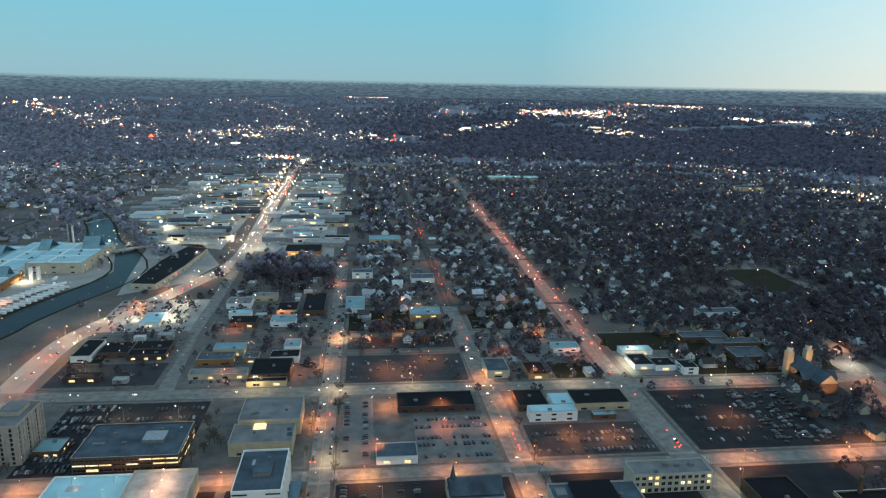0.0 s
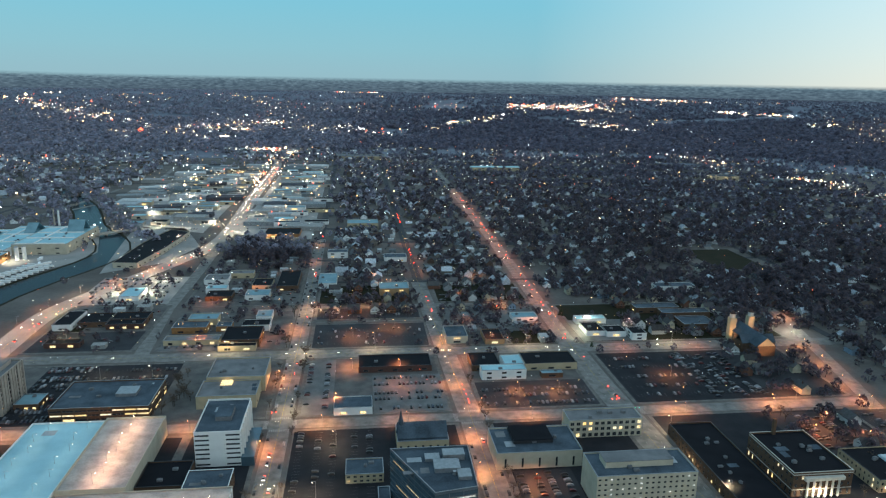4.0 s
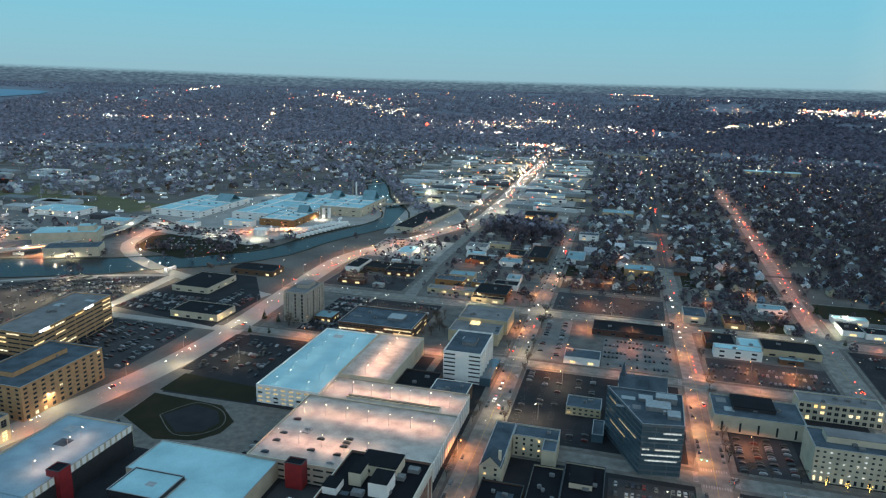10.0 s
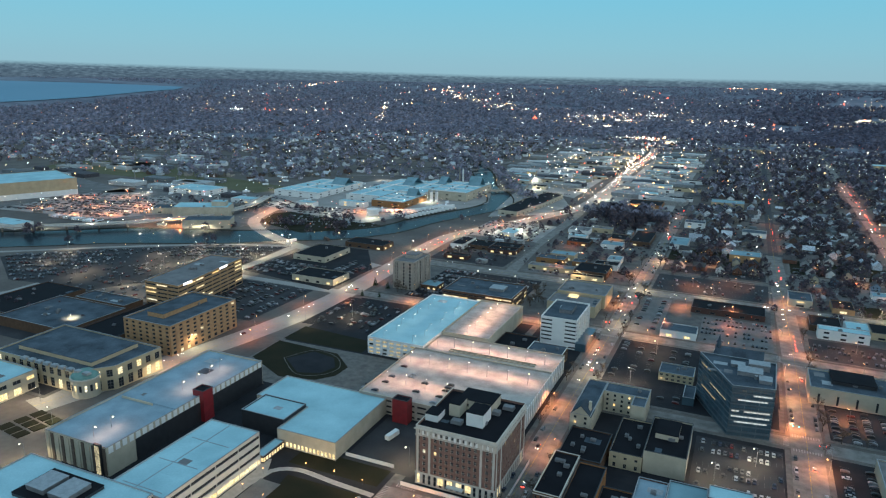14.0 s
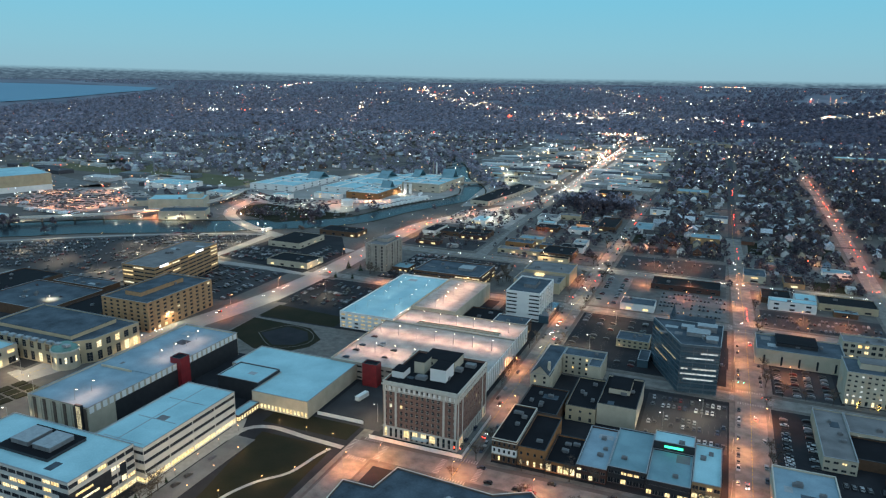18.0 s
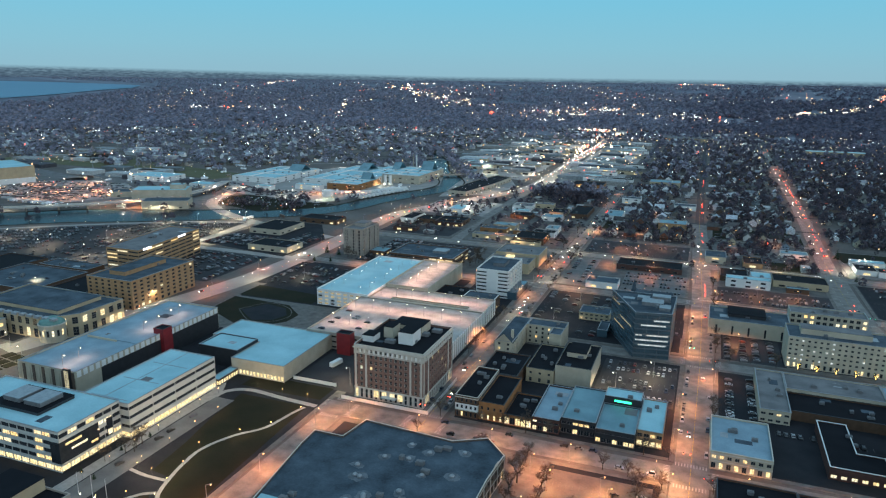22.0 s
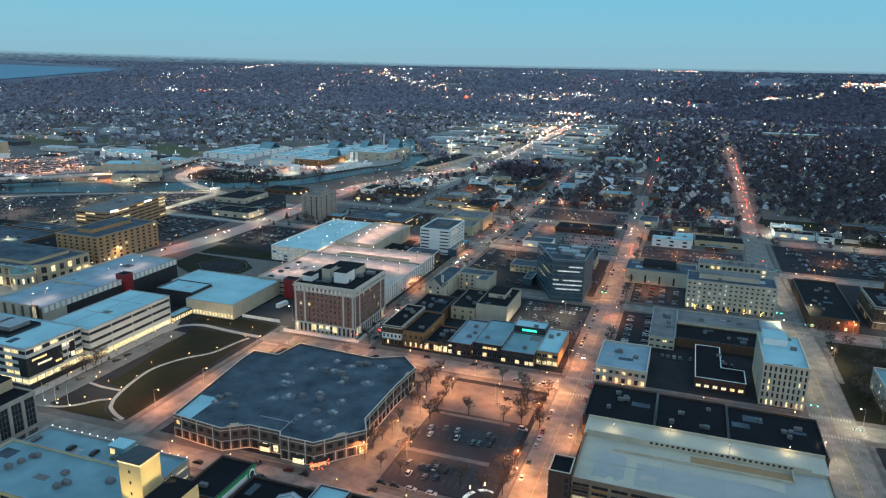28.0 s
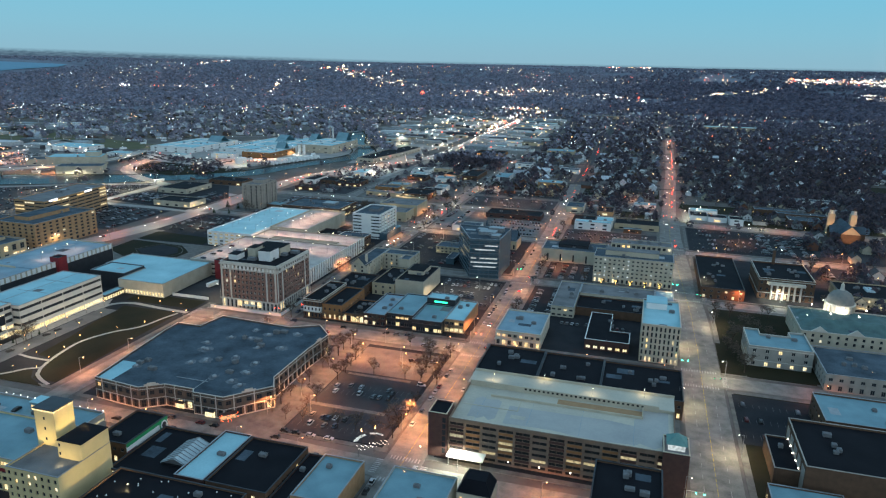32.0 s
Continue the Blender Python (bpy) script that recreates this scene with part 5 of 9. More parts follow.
bld("gothic_club_wing", "cream stone rear wing with a parapet", -8.6, 270, 18, 284, 13, CREAM, ROOF_SLATE, 4, 3.6, 4.2, 1.4, 1.7, 0.1, 0, 0.8, 1, cols=1)
bld("gothic_club_end", "cream stone end block without windows", 10, 256, 18, 269.6, 13.5, CREAM, ROOF_SLATE, 1, windows=False, units=0)
th = bld("theatre", "cream stone theatre block with a dark roof and rooftop plant", 24.4, 208, 46, 250, 12, CREAM, ROOF_DARK, 1, windows=False, units=7, par=1.0)
bld("theatre_foyer", "lower cream foyer block with a dark roof", 7, 206, 24, 248, 8.6, BEIGE, ROOF_DARK, 2, 4.2, 5, 1.4, 1.5, 0.1, 0.1, 0.9, 4)
upper(th, 28, 226, 40, 244, 12, 15, CREAM, ROOF_DARK, "fly_loft")
bld("dark_store", "low dark-roofed building behind the shops", -18, 192, 5, 226, 8, BRICK_BROWN, ROOF_DARK, 2, 4, 4, 1.4, 1.6, 0.1, 0, 0.7, 5)
bld("shop_house", "old brick shop house with white-painted upper front", -18, 147, -5, 188, 12, BRICK_BROWN, ROOF_DARK, 3, 4.4, 2.6, 1.2, 2.0, 0.08, 0.35, 0.9, 4, trim=LIMESTONE, cols=1, bands={1: WHITE})
bld("shop_house", "orange brick shop house with a plain upper wall", -4.6, 148, 9.4, 186, 10, BRICK_ORANGE, ROOF_DARK, 2, 4.4, 3.4, 1.2, 1.8, 0.05, 0.4, 0.9, 1, cols=1)
bld("shop_house", "single-storey shop with glowing orange front", 9.8, 147.5, 24.8, 176, 5.6, BRICK_ORANGE, ROOF_DARK, 1, 5.6, 3, 2.6, 2.8, 0.5, 0.55, 0.8, 4)
bld("shop_house", "white-fronted shop with a pale roof", 25.2, 147, 39.6, 189, 7.4, BRICK_RED, MEMBRANE_GREY, 2, 4.2, 2.8, 2.2, 1.4, 0.25, 0.5, 0.9, 3)
bk = bld("corner_bank", "modern dark-fronted bank with pale stepped roofs", 40, 150, 58, 191, 8.6, DARK_METAL, ROOF_TEAL, 2, 4.2, 3, 2.6, 1.6, 0.3, 0.5, 0.6, 1)
bld("corner_bank", "dark-clad bank front with a lit glass ground floor", 58.4, 147, 78, 178, 7.6, DARK_METAL, ROOF_TEAL, 2, 4.0, 3, 2.6, 0.6, 0.1, 0.5, 0.6, 1)
bld("corner_bank", "bank corner wing with lit windows on two floors", 78.4, 152, 91, 190, 8.4, BRICK_TAN, MEMBRANE, 2, 4.2, 3, 2.6, 2.0, 0.45, 0.55, 0.6, 2)
s = bld("sign_block", "raised dark roof block carrying a green lit sign", 58.4, 178.4, 78, 190, 12, DARK_METAL, MEMBRANE, 1, windows=False, units=1, par=0.4)
part("sign_bar", Shape().box(-4.5, -6.2, 9.6, 4.5, -5.95, 10.7), SIGN_GREEN, s, "green glowing sign bar")
# east side of the middle street
bld("corner_shop", "cream two-storey corner building with a pale roof and arched ground floor", 113.5, 143, 141, 182, 8.8, CREAM, MEMBRANE_GREY, 2, 4.6, 3.4, 2.0, 1.8, 0.12, 0.35, 0.9, 4, cols=2, trim=LIMESTONE)
for x0, y0, x1, y1, rf in ((138.5, 204, 154, 262, ROOF_GREY), (154.4, 238, 206, 262, ROOF_GREY), (206.4, 206, 219, 262, MEMBRANE_GREY)):
    bld("office_court", "low cream office range round a dark court", x0, y0, x1, y1, 7.4, CREAM, rf, 2, 3.6, 3.6, 2.2, 1.4, 0.18, 0, 0.7, 3)
bld("court_roof", "dark flat roof over the inner court", 154.4, 212, 206, 237.6, 5.4, BRICK_BROWN, ROOF_DARK, 1, windows=False, units=4)
bld("tavern", "low brick tavern with a black roof edged in white", 0, 0, 0, 0, 6, BRICK_RED, ROOF_DARK, 1, 6, 4, 2.4, 1.8, 0.8, 0, 0.7, 2, poly=[(166, 154), (192, 154), (192, 172), (180, 172), (180, 203), (166, 203)], cap=WHITE)
b = bld("cream_office", "cream six-storey office block with tall window strips", 198, 146, 219.5, 192, 22.6, CREAM, MEMBRANE, 6, 4.4, 2.4, 1.0, 2.7, 0.06, 0.6, 0.9, 1, cols=1, cap=LIMESTONE)
upper(b, 200, 176, 212, 190, 22.6, 26.4, WHITE, MEMBRANE)
ch = bld("city_hall", "pale stone civic building of three storeys with a blue-grey roof", 0, 0, 0, 0, 11.6, CITY_STONE, ROOF_TEAL, 3, 3.9, 6.7, 2.0, 2.1, 0.3, 0.5, 1.0, 2, trim=LIMESTONE, cols=2, frames=LIMESTONE, cap=LIMESTONE,
         poly=[(258, 161), (292, 161), (292, 190), (283, 190), (283, 182), (266.5, 182), (266.5, 190), (258, 190)])
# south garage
b = bld("brick_garage", "concrete and brick parking garage with a pale top deck", 121, 14, 214, 63, 17.6, GARAGE_WALL, GARAGE_DECK, 6, 3.4, 7.15, 6.2, 1.5, 0.22, 0.0, 1.1, 0, lit_mats=(LIT_DECK, SHADE_FILL), cols=2, cap=GARAGE_WALL, frames=GARAGE_WALL)
for i in range(0, 26, 2):
    if (i // 2) % 3 != 2:
        for k in range(5):
            part("brick_panel", on_wall(Shape(), (-46.5, -24.5), (46.5, -24.5), 0.4 + i * 3.577, 6.75 + i * 3.577, 3.0 + k * 2.84, 4.1 + k * 2.84, 0.06), BRICK_ORANGE if (i // 2) % 2 else BRICK_RED, b)
for i in range(0, 27, 2):
    part("pier", on_wall(Shape(), (-46.5, -24.5), (46.5, -24.5), max(0, i * 3.577 - 0.35), min(93, i * 3.577 + 0.35), 0.3, 18.7, 0.14), GARAGE_WALL, b)
upper(b, 120.5, 50, 214, 63.5, 17.6, 18.8, CREAM, GARAGE_DECK, "upper_deck")
part("deck_rail", Shape().box(-46, 11.0, 17.6, 40, 11.4, 20.4), CREAM, b)
part("rear_parapet", Shape().box(-47, 24.7, 18.8, 46.8, 25.1, 20.2), CREAM, b)
# Dark strips on the rail paint the shade of slots.
for k in range(26):
    part("rail_slot", Shape().box(-20 + k * 2.1, 10.92, 19.0, -19.0 + k * 2.1, 10.99, 19.9), SHADE_FILL, b)
# Tan slab paints the lit look of the ramp slot onto the deck.
part("ramp_floor", Shape().box(-4, 3.0, 17.63, 33, 9.4, 17.72), BRICK_TAN, b)
part("ramp_wall", Shape().box(-34, 2.4, 17.6, 33, 2.8, 18.7), CREAM, b)
part("ramp_wall", Shape().box(33, 2.4, 17.6, 33.4, 10.9, 19.4), CREAM, b)
part("kerb_line", Shape().box(-45, -8, 17.63, -20, -7.6, 17.8).box(-20, -8, 17.63, -19.6, 2, 17.8), CREAM, b)
for k in range(4):
    part("deck_seam", Shape().box(-36 + k * 22, -23, 17.625, -35.9 + k * 22, 2.2, 17.64), MEMBRANE_GREY, b)
rw = random.Random(12)
for x0, x1, y0, y1 in ((-24, 30, -20, -4), (-40, -28, -18, 0), (30, 44, -20, 20)):
    edge = [(x0 + (x1 - x0) * a, y0 + rw.uniform(-1.6, 1.6)) for a in (0, 0.2, 0.4, 0.6, 0.8, 1)] + [(x0 + (x1 - x0) * a, y1 + rw.uniform(-1.6, 1.6)) for a in (1, 0.8, 0.6, 0.4, 0.2, 0)]
    part("damp_patch", Shape().prism(edge, 17.6, 17.626), DAMP_DECK, b, "damp grey patch of concrete deck")
st = bld("garage_stair", "red brick stair tower with a dark roof cap", 112.5, 12, 120.7, 24, 20.5, BRICK_RED, ROOF_DARK, 1, windows=False, units=0, category="tower", cap=CREAM)
for k in range(6):
    part("stair_window", Shape().box(2.2, -6.12, 2.5 + k * 2.9, 3.6, -6.02, 4.7 + k * 2.9), GLASS, st)
st = bld("garage_stair", "red brick stair tower with a green pyramid roof", 209, 12, 219, 26, 19.5, BRICK_RED, ROOF_GREY, 1, windows=False, units=0, category="tower", cap=CREAM)
part("lantern", Shape().box(-3.2, -3.6, 19.5, 3.2, 3.2, 22.2), LIT_COOL, st, "lit glass lantern")
part("pyramid_roof", Shape().prism(rect(-4.0, -4.4, 4.0, 4.0), 22.2, 25.6, rect(-0.1, -0.3, 0.1, -0.1)), COPPER, st, "green pyramid roof")
for k in range(6):
    part("shop_lamp", Shape().tube(-30 + 139 + k * 13, 12.2, 3.2, 3.7, 0.22, 0.22, 8), LAMP_WHITE, b, at=pose(-167.5, -38.5, 0))
cw = thing("garage_canopy", "bright canopy over the garage entrance", "canopy", 130, 10)
part("roof", Shape().box(-8, -3, 4, 8, 3.6, 4.5), WHITE, cw)
part("light", Shape().box(-7.6, -2.7, 3.9, 7.6, 3.3, 3.995), LIT_SHOP, cw)
for k in (-7, 7):
    part("post", Shape().box(k - 0.15, -2.6, 0.2, k + 0.15, -2.3, 4), METAL, cw)
for x0, x1 in ((116, 148), (148.4, 180), (180.4, 220)):
    bld("dark_shop_row", "dark-roofed two-storey shop row", x0, 80, x1, 117, 9 + (x0 % 3) * 0.6, BRICK_BROWN, ROOF_DARK, 2, 4.2, 4, 1.6, 1.6, 0.1, 0.5, 0.8, 5, group="shop row")
# small trees wrapped in bulbs before the bank
rb = random.Random(41)
for k in range(5):
    lt = thing("lit_tree", "small bare tree wrapped in yellow bulbs", "tree", 166 + k * 11, 289, 0.25, group="lit trees")
    part("trunk", Shape().tube(0, 0, 0, 2.4, 0.14, 0.09, 6).box(-0.9, -0.04, 2.2, 0.9, 0.04, 2.3), BARK, lt)
    cb = Shape()
    for _ in range(26):
        a, z = rb.uniform(0, 6.28), rb.uniform(0.6, 4.6)
        r = 0.15 if z < 2.2 else rb.uniform(0.3, 1.5)
        cb.tube(r * math.cos(a), r * math.sin(a), z, z + 0.22, 0.1, 0.1, 4)
    part("bulbs", cb, YELLOW_BULB, lt, "string of warm bulbs")
# the many-sided brick hall
HALL = [(-61, 10), (-33, 7), (-23, 14), (-7, 14), (-5, 11), (11.5, 11), (28, 29), (23, 38), (22.5, 76), (24, 98), (12.5, 110.5), (-3, 101.5), (-51, 105), (-54, 86), (-69.5, 86), (-69, 73)]
oc = bld("brick_hall", "broad brick hall with pale stone frames and dark flat roof", 0, 0, 0, 0, 10.6, BRICK_HALL, ROOF_SLATE, 2, 5.2, 4.6, 2.4, 2.2, 0.07, 0.12, 1.0, 0, rows=2, poly=HALL, frames=DARK_METAL, cap=LIMESTONE)
ox, oy = oc.location.x, oc.location.y
for i in range(10):
    p, q = (HALL[i][0] - ox, HALL[i][1] - oy), (HALL[i + 1][0] - ox, HALL[i + 1][1] - oy)
    w = math.hypot(q[0] - p[0], q[1] - p[1])
    n = max(1, round(w / 4.6))
    st = Shape()
    for k in range(n + 1):
        a = w * k / n
        on_wall(st, p, q, max(0, a - 0.22), min(w, a + 0.22), 0.25, 11.6 if k % 2 else 5.0, 0.14)
    for z0, z1 in ((0.25, 0.7), (4.85, 5.15), (10.0, 10.3)):
        on_wall(st, p, q, 0, w, z0, z1, 0.11)
    part("stone_frames", st, LIMESTONE, oc, "pale stone bands and piers")
    if i in (1, 5, 6, 8):
        g = on_wall(Shape(), p, q, w / 2 - 3.4, w / 2 + 3.4, 11.6, 12.6, 0.1)
        on_wall(g, p, q, w / 2 - 2.0, w / 2 + 2.0, 12.6, 13.3, 0.1)
        part("pediment", g, LIMESTONE, oc, "raised pale stone pediment")
rr = random.Random(5)
part("roof_corner", Shape().prism([(-61.5 + 1.2 - ox, 11.2 - oy), (-52 - ox, 10.6 - oy), (-52.6 - ox, 32 - oy), (-63 - ox, 32 - oy)], 10.6, 10.68), MEMBRANE, oc, "pale blue roof patch")
for k in range(32):
    x, y = rr.uniform(-52, 16) - ox, rr.uniform(24, 96) - oy
    if k % 3:
        pts = [(x + rr.uniform(1.4, 5.0) * math.cos(a * 0.628), y + rr.uniform(1.4, 5.0) * math.sin(a * 0.628)) for a in range(10)]
        pts = [(x + (px - x + qx - x) * 0.5, y + (py - y + qy - y) * 0.5) for (px, py), (qx, qy) in zip(pts, pts[1:] + pts[:1])]
        part("roof_stain", Shape().prism(pts, 10.6, 10.632 + k * 0.003), ROOF_WORN, oc)
        d = Shape().tube(x, y, 10.62, 11.2, 1.2, 1.2, 10).tube(x, y, 11.2, 11.6, 1.2, 0.8, 10).tube(x, y, 11.6, 11.8, 0.8, 0.3, 10)
        part("roof_dome", d, METAL, oc)
    else:
        roof_unit(oc, x, y, 10.62, rr, 1.2)
part("roof_ridge", Shape().box(-24 - ox, 24 - oy, 10.62, -6 - ox, 24.4 - oy, 10.9).box(-8 - ox, 14 - oy, 10.62, -7.6 - ox, 26 - oy, 10.9), METAL, oc)
e = thing("entrance_canopy", "lit shop entrance with red string bulbs", "canopy", 14, 11, 0, 45)
part("canopy", Shape().box(-4, -1.2, 3.4, 4, 1.6, 3.8), BRICK_RED, e)
part("glow", Shape().box(-3.6, 1.0, 0.3, 3.6, 1.3, 2.4), LIT_DECK, e)
for k in range(36):
    part("bulb", Shape().tube(rr.uniform(-4.5, 4.5), rr.uniform(-3.5, 0), 0, 0.3, 0.17, 0.17, 5), RED_BULB, e, at=pose(0, 0, rr.uniform(1.0, 4.2)))
e = thing("entrance_canopy", "small glowing shop entrance canopy of the hall", "canopy", -15, 12.4)
part("canopy", Shape().box(-3, -0.6, 3.6, 3, 1.5, 4.0), BRICK_RED, e)
part("glow", Shape().box(-2.4, 1.0, 0.3, 2.4, 1.3, 3.5), LIT_SHOP, e)
e = thing("entrance_canopy", "glowing corner shop entrance of the hall", "canopy", 4, 9.6)
part("canopy", Shape().box(-3, -0.6, 3.6, 3, 1.3, 4.0), DARK_METAL, e)
part("glow", Shape().box(-2.6, 0.7, 0.3, 2.6, 1.2, 3.5), LIT_SHOP, e)
# south-west: the old store with its lit tower
b = bld("old_store", "yellow stone department store with dark ribbon windows", -104, -65, -26.4, -36, 14, OLD_STONE, ROOF_TEAL, 4, 4.2, 5.4, 4.6, 1.9, 0.25, 0.4, 1.0, 8, cols=3)
# Red panel colour stands in for the red light along this window band.
part("red_band", Shape().box(-38.6, -14.75, 9.2, 38.4, -14.53, 10.4), RED_PANEL, b)
b = bld("old_store_corner", "yellow stone corner block of the store with a floodlit tower", -26, -72, -1.6, -46, 16.8, OLD_STONE, ROOF_GREY, 5, 4.5, 3.0, 1.3, 1.7, 0.2, 0.2, 0.8, 0, cols=1, faces=(0,))
upper(b, -13, -60, -1.7, -46.1, 16.8, 24, OLD_STONE, ROOF_DARK, "shoulder")
upper(b, -28.6, -54.4, -19, -44.8, 13, 32, OLD_STONE, ROOF_DARK, "tower")
cx, cy = b.location.x, b.location.y
part("tower_light", Shape().box(-28.75 - cx, -54.55 - cy, 31.4, -18.85 - cx, -54.42 - cy, 32.0).box(-18.98 - cx, -54.55 - cy, 31.4, -18.85 - cx, -44.8 - cy, 32.0), LIT_SHOP, b, "glowing cornice of the tower")
part("cornice", Shape().box(-29 - cx, -54.8 - cy, 32.26, -18.6 - cx, -44.4 - cy, 32.6), DARK_METAL, b)
for k in range(3):
    part("tower_window", pane(0.9, 1.3, GLASS), None, b, at=pose(-24 - cx, -54.46 - cy, 19 + k * 4.4))
for k in range(2):
    part("tower_window", pane(0.9, 1.3, GLASS), None, b, at=pose(-12 - cx, -60.06 - cy, 18 + k * 3.6))
co = bld("corner_office", "grey stone office with tall dark window strips", -152, -62, -121.5, -9.5, 20.4, CONCRETE, ROOF_DARK, 2, 4.0, 6.6, 5.0, 14.0, 0.0, 0, 0.9, 3, cols=3, rows=5, cap=CONCRETE)
upper(co, -152, -50, -134, -10, 20.4, 25.5, BEIGE, ROOF_DARK)
sh_ = thing("deck_stair", "small pale stair house on the teal parking deck", "stair house", -58, -24, 12.02)
part("body", Shape().box(-4, -3, 0, 4, 3.2, 3.6), ROOF_TEAL, sh_)
part("roof", Shape().box(-4.3, -3.3, 3.6, 4.3, 3.5, 3.85), MEMBRANE, sh_)
part("doorway", Shape().box(-3.4, -3.06, 0.05, -1.0, -2.98, 2.4), LIT, sh_, "lit doorway")
for k in range(18):
    bl = thing("parapet_light", "small white light on the deck parapet", "lamp", -100 + k * 4.2, -20.2, 13.1, group="parapet lights")
    part("stem", Shape().tube(0, 0, 0, 0.35, 0.05, 0.05, 5), METAL, bl)
    part("globe", Shape().tube(0, 0, 0.35, 0.55, 0.16, 0.2, 6).tube(0, 0, 0.55, 0.75, 0.2, 0.08, 6), BULB, bl)
for k in range(4):
    wl_lamp = thing("banner_light", "tall lit banner on the garage end wall", "lamp", -27.7, -41 + k * 3.4, 3.0, group="banner lights")
    part("case", Shape().box(0, -0.4, 0, 0.3, 0.4, 9.5), DARK_METAL, wl_lamp)
    part("panel", Shape().box(0.3, -0.3, 0.6, 0.36, 0.3, 9.0), LIT_SHOP, wl_lamp)
bld("teal_deck", "low garage with a teal-lit deck beside the store", -102, -43.6, -28, -20, 12, CONCRETE, ROOF_TEAL, 3, 3.6, 8, 7, 1.4, 0.3, 0, 1.0, 1, lit_mats=(LIT_DECK, SHADE_FILL), cols=1)
for k, (x0, y0, x1, y1, h, rf, wl_, lab) in enumerate(((-20.4, -35, -4.6, -8.6, 9, ROOF_DARK, BRICK_BROWN, "dark-roofed shop with a round green sign"), (-3, -47, 27.4, -12, 5.6, ROOF_DARK, BRICK_BROWN, "dark-roofed shop building"), (6, -78, 62, -50, 9.6, ROOF_DARK, BRICK_BROWN, "black-roofed hall with a pale parapet"), (28, -47, 41, -12, 9, MEMBRANE, BRICK_RED, "narrow shop with a pale roof"),
                                                    (42, -47, 68, -13, 9, ROOF_DARK, BRICK_BROWN, "black-roofed shop building"), (69, -47, 76, -14, 7, ROOF_DARK, BRICK_RED, "narrow black-roofed shop"), (77, -45, 94.4, -15.5, 9, ROOF_TEAL, BRICK_TAN, "shop with a blue-grey roof"),
                                                    (107, -42, 133, -14.6, 9, ROOF_TEAL, CREAM, "corner shop with a blue-grey roof"), (184, -10.4, 211, -9.8 + 0.4, 1, ROOF_DARK, BRICK_BROWN, "low brick wall"))):
    bld("south_shop", lab, x0, y0, x1, y1, h, wl_, rf, 2 if h > 4 else 1, 4.2, 3.6, 1.6, 1.6, 0.2, 0.6, 0.8, 1 if h > 4 else 0, group="south shops", windows=h > 4)
rv_ = random.Random(31)
for k in range(34):
    vt = thing("roof_vent", "small pale vent cap on a black roof", "roof vent", rv_.uniform(9, 59), rv_.uniform(-76, -52), 9.6, group="roof vents")
    part("stack", Shape().tube(0, 0, 0, 0.45, 0.14, 0.14, 6), METAL, vt)
    part("cap", Shape().tube(0, 0, 0.45, 0.7, 0.34, 0.22, 6), WHITE, vt)
sw = thing("sign_wall", "white painted side wall with a green top band", "wall", -4.5, -22)
part("panel", Shape().box(0, -12.8, 0.3, 0.14, 13.2, 8.6), WHITE, sw)
part("band", Shape().box(0.14, -12.8, 8.0, 0.24, 13.2, 9.6), SIDE_GREEN, sw)
part("lower_panel", Shape().box(0.14, -12.8, 0.3, 0.24, -7, 6.0), RED_PANEL, sw)
sg = thing("round_sign", "round green sign with a white ring on a shop wall", "sign", -4.2, -12, 7)
part("disc", Shape().tube(0, 0, 0, 0.3, 2.5, 2.5, 20), SIDE_GREEN, sg, at=pose(0, 0, 0, 0, 90, 0))
part("ring", Shape().tube(0, 0, 0.3, 0.42, 2.0, 2.0, 20), WHITE, sg, at=pose(0, 0, 0, 0, 90, 0))
part("centre", Shape().tube(0, 0, 0.42, 0.5, 1.3, 1.3, 20), DARK_METAL, sg, at=pose(0, 0, 0, 0, 90, 0))
sk = thing("glass_rooflight", "sloping glass rooflight on a shop roof", "rooflight", 20.5, -28.6, 5.7)
part("glass", Shape().gable(-6.5, -8.5, 6.5, 8.5, 0.8, 2.8, 0.2, "y"), GLAZING, sk)
part("curb", Shape().box(-6.4, -8.4, 0, 6.4, 8.4, 0.8), DARK_METAL, sk)
for k in range(9):
    part("rib", Shape().box(-6.6, -8.4 + k * 2.1, 0.85, 6.6, -8.25 + k * 2.1, 0.95).prism([(-6.6, -8.4 + k * 2.1), (6.6, -8.4 + k * 2.1), (6.6, -8.25 + k * 2.1), (-6.6, -8.25 + k * 2.1)], 1.0, 3.95, [(-0.1, -8.4 + k * 2.1), (0.1, -8.4 + k * 2.1), (0.1, -8.25 + k * 2.1), (-0.1, -8.25 + k * 2.1)]), METAL, sk)
# lit pergola at the corner of the car park
pg = thing("pergola", "curved white lit canopy with hanging bulbs", "pergola", 86, 10, 0.25, 42)
for sx in (-3.2, 3.2):
    part("post", Shape().tube(sx, 1.5, 0, 8.5, 0.18, 0.12, 8), DARK_METAL, pg)
    part("post_light", Shape().tube(sx, 1.5, 7.4, 8.9, 0.22, 0.1, 8), LAMP_WARM, pg)
